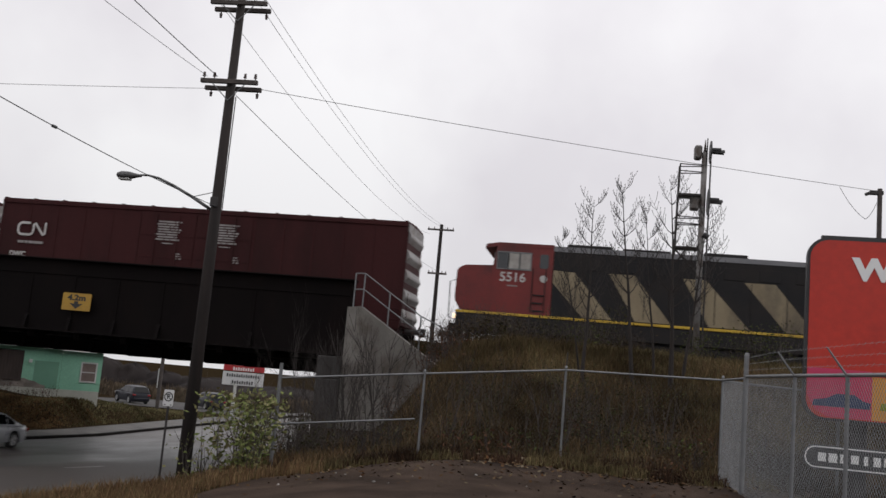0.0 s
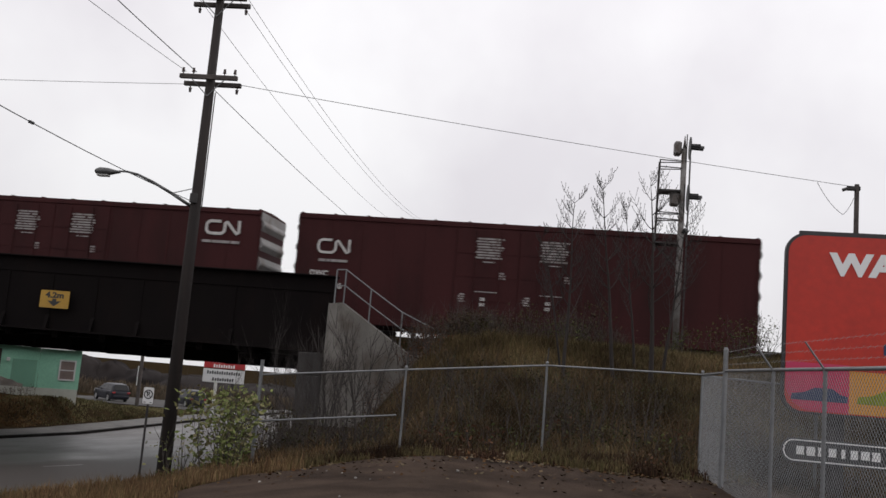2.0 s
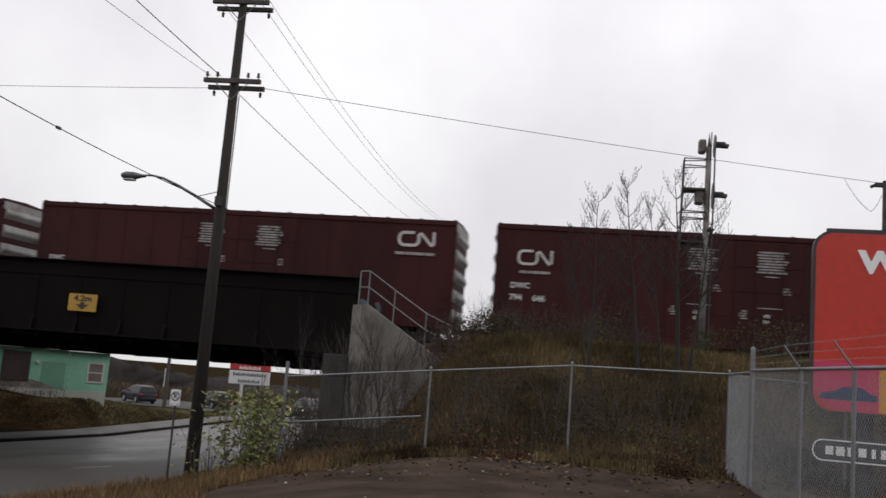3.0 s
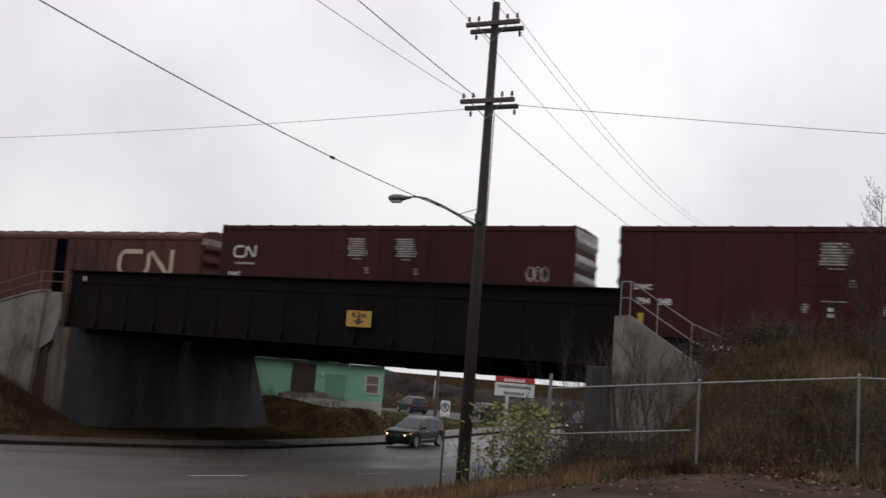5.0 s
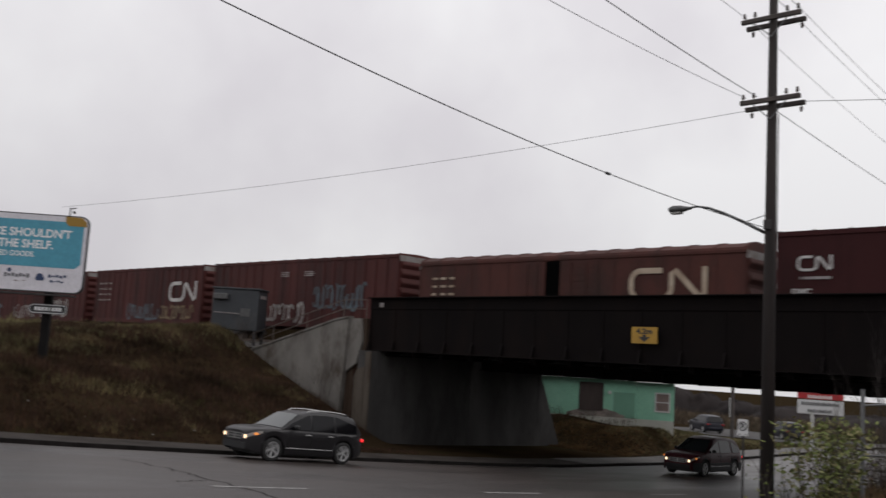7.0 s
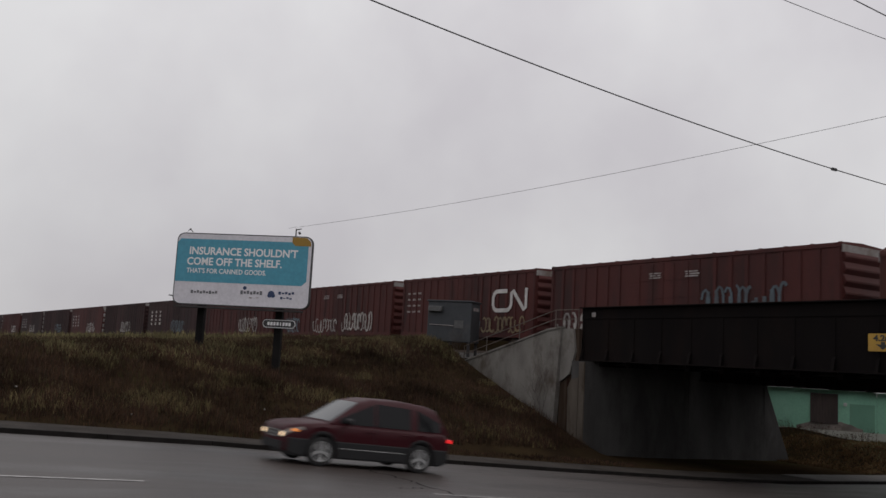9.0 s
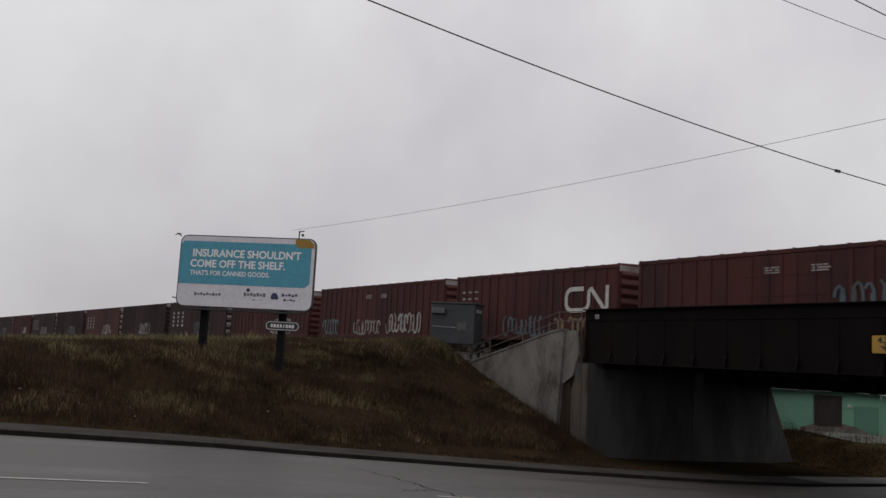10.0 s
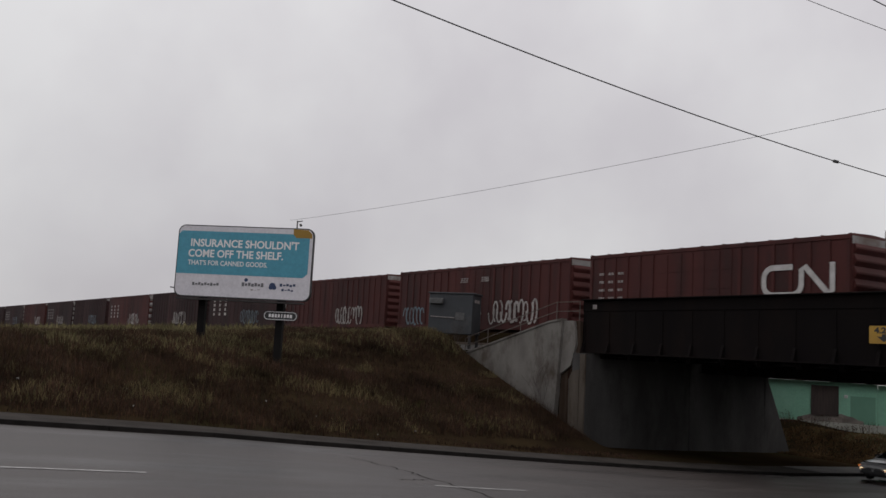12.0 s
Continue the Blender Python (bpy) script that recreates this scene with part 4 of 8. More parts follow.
def build_train():
    def add(car, s0, half):
        car.matrix_basis = on_track(s0, half)
        TRAIN.append((car, s0, half))
    def at(s0a, s0b):
        return (s0a + s0b) / 2, (s0b - s0a)
    # first three: smooth-sided brown cars
    for k, (a, b) in enumerate(((7.5, 25.3), (26.9, 44.86), (46.7, 64.78))):
        mid, ln = at(a, b)
        car = boxcar("dark oxide-brown boxcar with smooth sides and white markings", ln, 5.18, OXIDE, "smooth", mid)
        h = ln / 2
        if k == 1:
            mark(car, h - 2.32, 4.02, 1.5, 0.62, WHITE, 0.115)
            print_block(car, h - 2.42, 3.66, 1.65, 0.18, 1, PRINT_WHITE, k)
            part("stencil", words("DWC", 0.28, WHITE, 0.01), WHITE, car, "white stencilled letters", pose(-h + 1.0, -1.56, 2.75, 90))
            bm = bars([(-0.1, 0.0, 0.1, 0.85)], YELLOW)
            part("yellow_strip", bm, YELLOW, car, "yellow painted strip at the ladder", pose(-h + 0.95, -1.553, 0.9))
            for dx, text in ((-0.72, "794"), (0.1, "048")):
                part("stencil", words(text, 0.34, WHITE, 0.01), WHITE, car, "white stencilled figures", pose(-h + 1.75 + dx, -1.56, 2.2, 90))
        else:
            mark(car, -h + 0.85, 3.55, 1.35, 0.6, WHITE, 0.1)
            print_block(car, -h + 0.82, 3.2, 1.35, 0.17, 1, PRINT_WHITE, k)
            part("stencil", words("DWC", 0.3, WHITE, 0.01), WHITE, car, "white stencilled letters", pose(-h + 1.02, -1.56, 2.75, 90))
            if k == 0:
                for dx, text in ((-0.38, "794"), (0.5, "646")):
                    part("stencil", words(text, 0.32, WHITE, 0.01), WHITE, car, "white stencilled figures", pose(-h + 1.25 + dx, -1.56, 2.28, 90))
            else:
                for dx in (-0.35, 0.4):
                    part("stencil", bars([(-0.24, -0.13, 0.24, 0.13)], DIM_WHITE), DIM_WHITE, car, "worn white stencil", pose(-h + 1.25 + dx, -1.556, 2.28))
        for x in (-1.75, 0.75):
            print_block(car, x, 3.72, 1.15, 0.85, 8, PRINT_WHITE, 3 + k)
            print_block(car, x + 0.3, 3.58, 0.6, 0.07, 1, PRINT_WHITE, 5 + k)
            print_block(car, x + 1.0, 2.95, 0.26, 0.3, 3, DIM_WHITE, 6 + k)
            print_block(car, x + 0.05, 2.42, 1.0, 0.06, 1, PRINT_WHITE, 9 + k)
            print_block(car, x + 0.3, 1.85, 0.24, 0.42, 2, WHITE, 7 + k)
            print_block(car, x - 0.55, 2.0, 0.28, 0.36, 4, DIM_WHITE, 8 + k)
        if k == 1:
            scrawl(car, 1.8, 1.0, 4.2, 0.85, GRAF_BLUE, 21)
        if k == 2:
            for i in range(3):
                scrawl(car, h - 2.0, 2.7 + 0.1 * i, 0.9, 0.85 - 0.2 * i, DIM_WHITE, 31 + 7 * i, 0.018)
            scrawl(car, -2.0, 1.9, 4.5, 0.6, DIM_WHITE, 32)
            scrawl(car, 4.7, 1.5, 2.6, 0.5, GRAF_MINT, 33, 0.13)
            scrawl(car, 5.0, 1.4, 2.2, 0.7, GRAF_YELLOW, 34, 0.05)
        add(car, mid, h - 2.0)
    # the old car with its half-open door and big cream mark
    mid, ln = at(66.0, 84.9)
    car = boxcar("old rusty red boxcar with rounded roof and large cream mark", ln, 4.95, OLDCAR, "old", mid)
    h = ln / 2
    mark(car, h - 5.5, 2.42, 3.8, 1.45, CREAM, 0.105)
    for i in range(3):
        for j in range(4):
            print_block(car, -h + 1.0 + i * 0.62, 2.3 + j * 0.42, 0.45, 0.2, 1, CREAM, 40 + i + j)
    add(car, mid, h - 2.0)
    # ribbed red cars
    spans = [(86.6, 105.85), (107.35, 123.65), (125.3, 145.5)]
    for k, (a, b) in enumerate(spans):
        mid, ln = at(a, b)
        car = boxcar("faded red ribbed boxcar with graffiti along the sill", ln, 5.2, REDCAR, "ribbed", mid)
        h = ln / 2
        if k == 1:
            mark(car, h - 4.5, 2.5, 3.75, 1.5, WHITE, 0.105)
            for i in range(3):
                for j in range(4):
                    print_block(car, -h + 0.8 + i * 0.75, 2.6 + j * 0.45, 0.5, 0.22, 1, DIM_WHITE, 60 + i + j)
            scrawl(car, h - 5.6, 1.15, 4.6, 1.1, GRAF_OCHRE, 61)
            scrawl(car, -2.4, 1.1, 4.6, 1.3, GRAF_BLUE, 62)
        else:
            print_block(car, -1.6, 4.05, 1.0, 0.35, 3, DIM_WHITE, 70 + k)
            print_block(car, 0.9, 4.05, 1.0, 0.35, 3, DIM_WHITE, 71 + k)
            scrawl(car, 2.0, 1.9 if k == 0 else 1.2, 5.0, 1.7, GRAF_BLUE if k == 0 else GRAF_WHITE, 72 + k)
            scrawl(car, -h + 0.8, 1.1, 3.0, 1.4, GRAF_WHITE if k == 0 else GRAF_BLUE, 74 + k)
            scrawl(car, -3.4, 1.1, 4.4, 1.3, GRAF_WHITE, 77 + k)
        add(car, mid, h - 2.0)
    a = 147.6
    for k in range(13):
        ln = 18.6
        car = boxcar("dull brown boxcar with faded marks far down the train", ln, 5.15, DULLCAR if k % 3 else REDCAR, "ribbed" if k % 2 == 0 else "smooth", 0)
        h = ln / 2
        scrawl(car, 1.0 - (k % 3), 1.15, 4.5, 1.5, (GRAF_WHITE, GRAF_BLUE, GRAF_WHITE)[k % 3], 90 + k)
        if k % 2:
            for i in range(3):
                print_block(car, -h + 1.5 + i * 1.6, 2.0, 0.6, 2.0, 4, GRAF_WHITE, 110 + k + i)
        add(car, a + ln / 2, h - 2.0)
        a += 20.1
    loco = build_locomotive()
    add(loco, -4.9, 6.5)


def build_locomotive():
    """A cowl diesel locomotive, cab end to the west: red cab, black body with slanting pale stripes."""
    loco = thing("diesel_locomotive", "red and black diesel locomotive with slanting tan stripes", "locomotive")
    x0, x1 = -10.36, 10.3
    deck, top = 1.72, 4.42
    bm = bmesh.new()
    quadbox(bm, (x0 + 0.1, -1.5, 1.1), (x1, 1.5, deck), 0.03)
    part("underframe", bm, LOCO_BLACK, loco)
    bm = bmesh.new()
    quadbox(bm, (x0 + 0.1, -1.53, deck + 0.003), (x1, -1.43, deck + 0.1), 0.01)
    part("sill_stripe", bm, YELLOW, loco, "yellow sill stripe")
    # nose and cab
    bm = bmesh.new()
    slab(bm, [(x0 + 0.25, deck + 0.1), (x0, deck + 0.5), (x0 + 0.02, 3.42), (x0 + 0.3, 3.6), (x0 + 1.55, 3.66), (x0 + 1.55, deck + 0.1)], "y", -1.42, 1.42)
    bmesh.ops.bevel(bm, geom=bm.edges[:], offset=0.05, segments=2, affect="EDGES")
    part("nose", bm, LOCO_RED, loco, "blunt red nose")
    bm = bmesh.new()
    cx0, cx1 = x0 + 1.42, x0 + 3.73
    slab(bm, [(cx0, deck + 0.1), (cx0 - 0.0, 3.62), (cx0 + 0.12, 4.38), (cx1, 4.42), (cx1, deck + 0.1)], "y", -1.5, 1.5)
    cab = part("cab", bm, LOCO_RED, loco, "red driver's cab")
    bm = bmesh.new()
    slab(bm, [(cx0 - 0.35, 4.3), (cx0 - 0.3, 4.46), (cx0 + 0.2, 4.55), (cx1, 4.56), (cx1, 4.4), (cx0 + 0.1, 4.38)], "y", -1.5, 1.5)
    part("cab_roof", bm, LOCO_RED, cab)
    for a, b in ((cx0 + 0.18, cx0 + 0.56), (cx0 + 0.61, cx0 + 1.0), (cx0 + 1.05, cx0 + 1.45)):
        bm = bmesh.new()
        quadbox(bm, (a, -1.515, 3.55), (b, -1.502, 4.15), 0.01)
        pane = part("window", bm, GLASS if a < cx0 + 0.3 else CAB_PALE, cab)
        bm = bmesh.new()
        for lo, hi in (((a - 0.04, 3.5), (a, 4.2)), ((b, 3.5), (b + 0.04, 4.2)), ((a, 3.5), (b, 3.545)), ((a, 4.155), (b, 4.2))):
            quadbox(bm, (lo[0], -1.53, lo[1]), (hi[0], -1.502, hi[1]))
        part("window_frame", bm, GALV, pane)
    bm = bmesh.new()
    slab(bm, [(cx1 - 0.34 + p[0], 3.89 + p[1]) for p in rounded(0.34, 0.55, 0.08, 3)], "y", -1.512, -1.501)
    part("door_window", bm, GLASS, cab)
    bm = bmesh.new()
    slab(bm, [(cx1 - 0.33 + 0.14 * math.cos(k), 3.22 + 0.14 * math.sin(k)) for k in [2 * math.pi * i / 16 for i in range(16)]], "y", -1.512, -1.501)
    part("round_badge", bm, WHITE, cab, "small round white badge")
    bm = bmesh.new()
    for x in (cx1 - 0.75, cx1 - 0.25):
        rod(bm, (x, -1.56, deck + 0.2), (x, -1.56, 3.6), 0.02, sides=6)
    for z in (1.95, 2.25, 2.55):
        quadbox(bm, (cx1 - 0.7, -1.56, z), (cx1 - 0.3, -1.505, z + 0.05))
    part("cab_steps", bm, LOCO_BLACK, cab)
    bm = bmesh.new()
    quadbox(bm, (cx0 - 0.012, -1.2, 3.7), (cx0 + 0.03, -0.2, 4.2))
    quadbox(bm, (cx0 - 0.012, 0.2, 3.7), (cx0 + 0.03, 1.2, 4.2))
    part("windscreen", bm, GLASS, cab)
    part("fleet_number", words("5516", 0.5, WHITE, 0.008, 1.02), WHITE, loco, "white fleet number", pose(-8.15, -1.51, 3.2, 90))
    bm = bars([(-8.35, 2.86, -7.95, 2.91)], WHITE)
    part("small_print", bm, DIM_WHITE, loco, "", pose(0, -1.505, 0))
    # long hood, tapering in behind the cab
    bm = bmesh.new()
    slab(bm, [(cx1 + 0.01, deck + 0.1), (cx1 + 0.01, top - 0.1), (x1 - 0.1, top - 0.1), (x1, 4.1), (x1, deck + 0.1)], "y", -1.48, 1.48)
    hood = part("long_hood", bm, LOCO_BLACK, loco, "black full-width body")
    bm = bmesh.new()
    slab(bm, [(cx1, top - 0.1), (cx1, top + 0.1), (x1 - 0.3, top + 0.06), (x1 - 0.1, top - 0.1)], "y", -1.5, 1.5)
    part("roof_strip", bm, LOCO_GREY, hood, "grey roof edge")
    for a, b, z in ((cx1 + 0.5, cx1 + 2.2, 0.16), (cx1 + 2.6, cx1 + 4.4, 0.12), (cx1 + 5.6, cx1 + 7.2, 0.16), (x1 - 5.0, x1 - 1.0, 0.26)):
        bm = bmesh.new()
        quadbox(bm, (a, -1.2, top + 0.06), (b, 1.2, top + 0.1 + z), 0.04)
        part("roof_hatch", bm, LOCO_BLACK, hood)
    stripes = [[(cx1 + 0.03, 3.59), (-5.79, 3.55), (-4.31, 1.86), (-5.41, 1.86), (cx1 + 0.03, 3.1)]]
    for a, b, c, d in ((-4.5, -3.56, -2.15, -3.46), (-1.78, -0.95, 0.67, -0.78), (0.43, 1.53, 3.0, 1.95), (3.0, 4.0, 5.5, 4.4), (5.6, 6.6, 8.1, 7.0)):
        stripes.append([(a, 3.6), (b, 3.6), (c, 1.86), (d, 1.86)])
    for outline in stripes:
        bm = bmesh.new()
        slab(bm, outline, "y", -1.492, -1.482)
        part("slant_stripe", bm, LOCO_STRIPE, hood, "soiled tan slanting stripe")
    for i in range(12):
        x = cx1 + 0.9 + i * 1.28
        bm = bmesh.new()
        quadbox(bm, (x, -1.5, 1.95), (x + 0.03, -1.484, 3.55))
        quadbox(bm, (x + 0.3, -1.505, 3.66), (x + 1.05, -1.484, 4.1), 0.01)
        part("louvre_panel", bm, LOCO_BLACK, hood)
    for y in (-1.35, 1.35):
        bm = bmesh.new()
        pipe(bm, [(x0 + 0.25, y, 1.4), (x0 - 0.18, y, 1.5), (x0 - 0.22, y, 2.9), (x0 + 0.02, y, 3.0)], 0.025)
        part("handrail", bm, GALV, loco)
    bm = bmesh.new()
    quadbox(bm, (x0 - 0.15, -1.45, 0.35), (x0 + 0.08, 1.45, 1.3), 0.04)
    part("pilot_plate", bm, LOCO_BLACK, loco)
    bm = bmesh.new()
    rod(bm, (x0, 0, 0.9), (x0 - 0.75, 0, 0.9), 0.12)
    for y in (-0.6, -0.35, 0.45):
        pipe(bm, [(x0 - 0.15, y, 1.2), (x0 - 0.45, y, 0.75), (x0 - 0.6, y, 1.05)], 0.03)
    part("coupler", bm, STEEL_DARK, loco)
    bm = bmesh.new()
    for y in (-0.16, 0.16):
        rod(bm, (x0 - 0.03, y - 0.75, 1.62), (x0 - 0.06, y - 0.75, 1.62), 0.09, sides=12)
    part("ditch_lamp", bm, HEADLIGHT, loco)
    bm = bmesh.new()
    quadbox(bm, (-3.2, -1.4, 0.28), (3.2, 1.4, 1.095), 0.1)
    part("fuel_tank", bm, LOCO_BLACK, loco)
    for x in (-6.4, 6.4):
        bogie(loco, x, 0.51, (-1.9, 0.0, 1.9))
    return loco


# ---- poles, lamps and wires ----
POLE = Vector((-9.91, 21.86, -1.5))


def build_pole():
    pole = thing("utility_pole", "dark creosoted wooden utility pole with two crossarms", "utility pole", pose(*POLE))
    bm = bmesh.new()
    rod(bm, (0, 0, -0.9), (0, 0, 13.1), 0.185, 0.105, 14)
    part("shaft", bm, WOOD_POLE, pole, "", None, True)
    turn = radians(3)
    def along(d, z, off=0.0):
        return Vector((d * math.cos(turn) - off * math.sin(turn), d * math.sin(turn) + off * math.cos(turn), z))
    for z, arms in ((12.45, ((-0.17, 0.0), (0.17, -0.07))), (10.26, ((-0.17, 0.0), (0.17, -0.09)))):
        for off, dz in arms:
            bm = bmesh.new()
            m = Matrix.Translation((0, 0, z + dz)) @ Matrix.Rotation(turn, 4, "Z")
            quadbox(bm, (-0.78, off - 0.05, -0.06), (0.78, off + 0.05, 0.06), 0.01, m)
            arm = part("crossarm", bm, WOOD_ARM, pole)
            for d in ((-0.7, -0.42, 0.42, 0.7) if off < 0 else (-0.6, 0.68)):
                bm = bmesh.new()
                s = 1 if off < 0 else -1
                rod(bm, along(d, z + dz + s * 0.06, off), along(d, z + dz + s * 0.12, off), 0.015, sides=6)
                for k in range(3):
                    rod(bm, along(d, z + dz + s * (0.12 + 0.04 * k), off), along(d, z + dz + s * (0.15 + 0.04 * k), off), 0.05 - 0.008 * k, 0.035, 8)
                part("insulator", bm, PORCELAIN, arm)
        bm = bmesh.new()
        for d in (-0.45, 0.45):
            rod(bm, along(d, z - 0.06, -0.2), along(0, z - 0.5, -0.14), 0.014, sides=5)
        part("brace", bm, GALV, pole)
    bm = bmesh.new()
    quadbox(bm, (-0.1, -0.2, 6.9), (0.1, -0.14, 7.15), 0.01)
    rod(bm, (0.17, 0, 6.8), (0.17, 0, 9.9), 0.015, sides=5)
    part("conduit", bm, STEEL_DARK, pole)
    lamp = thing("street_lamp", "grey cobra-head street lamp on a long curved arm", "street lamp", pose(*POLE))
    pts = [(-0.15, 0, 6.85), (-0.7, 0, 7.15), (-1.25, 0, 7.42), (-1.7, 0, 7.6), (-2.0, 0, 7.66), (-2.25, 0, 7.66)]
    bm = bmesh.new()
    for i, (a, b) in enumerate(zip(pts, pts[1:])):
        rod(bm, a, b, 0.045 - 0.004 * i, 0.041 - 0.004 * i, 8)
    rod(bm, (-0.14, 0, 7.3), (-0.7, 0, 7.15), 0.012, sides=5)
    part("arm", bm, LAMP_GREY, lamp, "", None, True)
    bm = bmesh.new()
    prof = [(-2.2, 0.04), (-2.35, 0.07), (-2.55, 0.13), (-2.75, 0.14), (-2.88, 0.08), (-2.92, 0.02)]
    rings = [[bm.verts.new((x, r * math.cos(k), 7.64 + (0.75 if math.sin(k) > 0 else 0.9) * r * math.sin(k))) for k in [2 * math.pi * i / 12 for i in range(12)]] for x, r in prof]
    for a, b in zip(rings, rings[1:]):
        for i in range(12):
            bm.faces.new((a[i], a[(i + 1) % 12], b[(i + 1) % 12], b[i]))
    bm.faces.new(rings[0])
    bm.faces.new(rings[-1][::-1])
    part("lamp_head", bm, LAMP_GREY, lamp, "", None, True)
    bm = bmesh.new()
    quadbox(bm, (-2.82, -0.09, 7.5), (-2.5, 0.09, 7.56), 0.02)
    part("lens", bm, LAMP_LENS, lamp)


def wire(name, a, b, sag, r, material, label, n=24):
    a, b = Vector(a), Vector(b)
    bm = bmesh.new()
    pts = [a.lerp(b, i / n) - Vector((0, 0, sag * 4 * (i / n) * (1 - i / n))) for i in range(n + 1)]
    pipe(bm, pts, r, 5)
    ob = new(name, finish(bm, name, material))
    return tagged(ob, label, "wire")


FARPOLE = Vector((-12.35, 68.9, -1.0))
BACKPOLE = Vector((-7.5, -25.0, 0.0))


def build_far_pole():
    for base, hgt in ((FARPOLE, 14.2), (BACKPOLE, 14.5)):
        pole = thing("utility_pole", "dark wooden utility pole with two crossarms farther along the line", "utility pole", pose(*base))
        bm = bmesh.new()
        rod(bm, (0, 0, -0.8), (0, 0, hgt), 0.19, 0.13, 10)
        part("shaft", bm, WOOD_POLE, pole)
        for z, w in ((hgt - 0.45, 1.05), (hgt - 3.9, 0.75)):
            bm = bmesh.new()
            quadbox(bm, (-w, -0.2, z - 0.07), (w, -0.12, z + 0.07), 0.01)
            arm = part("crossarm", bm, WOOD_ARM, pole)
            for d in (-w + 0.08, -w * 0.5, w * 0.5, w - 0.08):
                bm = bmesh.new()
                rod(bm, (d, -0.16, z + 0.07), (d, -0.16, z + 0.22), 0.045, 0.03, 6)
                part("insulator", bm, PORCELAIN, arm)


def build_wires():
    t1, t2 = POLE.z + 12.6, POLE.z + 10.45
    ft, fm = FARPOLE.z + 13.95, FARPOLE.z + 10.5
    for dx in (-0.7, 0.42, 0.7):
        wire("power_line", (POLE.x + dx, POLE.y, t1), (FARPOLE.x + dx * 1.3, FARPOLE.y, ft - (0.55 if dx < 0 else 0.15)), 1.04, 0.0075, THIN_CABLE, "thin bare power line between poles")
        wire("power_line", (POLE.x + dx, POLE.y, t1), (BACKPOLE.x + dx * 1.3, BACKPOLE.y, 13.0), 0.6, 0.0075, THIN_CABLE, "thin bare power line between poles")
    wire("power_line", (POLE.x + 0.1, POLE.y, t2 - 0.45), (FARPOLE.x, FARPOLE.y, fm), 0.45, 0.01, CABLE, "dark insulated line between poles")
    for dx, back, up, sag, r, m in ((-0.7, -8.21, 10.72, 1.32, 0.007, THIN_CABLE), (-0.42, -6.62, 11.62, 1.12, 0.0115, CABLE)):
        wire("power_line", (POLE.x + dx, POLE.y, t2), (back, BACKPOLE.y, up), sag, r, m, "line running back over the lot", 48)
    sc = wire("service_cable", (-9.83, POLE.y - 0.2, 5.4), (-9.68, -25.0, 12.43), 2.02, 0.0098, CABLE, "black service cable along the road", 60)
    bm = bmesh.new()
    quadbox(bm, (-9.83, 14.36, 5.405), (-9.785, 14.5, 5.455), 0.008)
    part("splice", bm, CABLE, sc)
    wire("service_line", (POLE.x - 0.62, POLE.y, t2 - 0.34), (-39.55, 16.3, 7.36), 0.28, 0.0068, THIN_CABLE, "thin line strung to the billboard")
    wire("service_line", (POLE.x + 0.68, POLE.y, t2 - 0.3), (8.2, 28.8, 8.32), 0.08, 0.0085, CABLE, "black line strung over the bank")
    wire("drop_wire", (6.95, 28.1, 8.24), (7.85, 28.65, 7.4), 0.12, 0.008, CABLE, "slack drop wire at the pole")
    wire("drop_wire", (7.85, 28.65, 7.4), (8.2, 28.78, 7.95), 0.08, 0.008, CABLE, "slack drop wire at the pole")
    stub = thing("service_pole", "slim wooden service pole behind the billboard", "pole", pose(8.3, 28.83, 2.0))
    bm = bmesh.new()
    rod(bm, (0, 0, -0.8), (0, 0, 6.4), 0.085, 0.07, 10)
    part("shaft", bm, WOOD_ARM, stub)
    bm = bmesh.new()
    quadbox(bm, (-0.3, -0.06, 6.2), (0.1, 0.06, 6.34), 0.02)
    rod(bm, (-0.3, 0, 6.25), (-0.42, 0, 6.2), 0.05)
    part("bracket", bm, STEEL_DARK, stub)
    far = thing("utility_pole", "grey utility pole beyond the bridge", "utility pole", pose(-33.3, 67.2, -2.9))
    bm = bmesh.new()
    rod(bm, (0, 0, -0.5), (0, 0, 9), 0.16, 0.12, 8)
    part("shaft", bm, WOOD_ARM, far)
    bm = bmesh.new()
    rod(bm, (-0.17, -0.1, 1.5), (-0.17, -0.1, 3.0), 0.04, sides=6)
    part("guy_guard", bm, SIGN_WHITE, far)


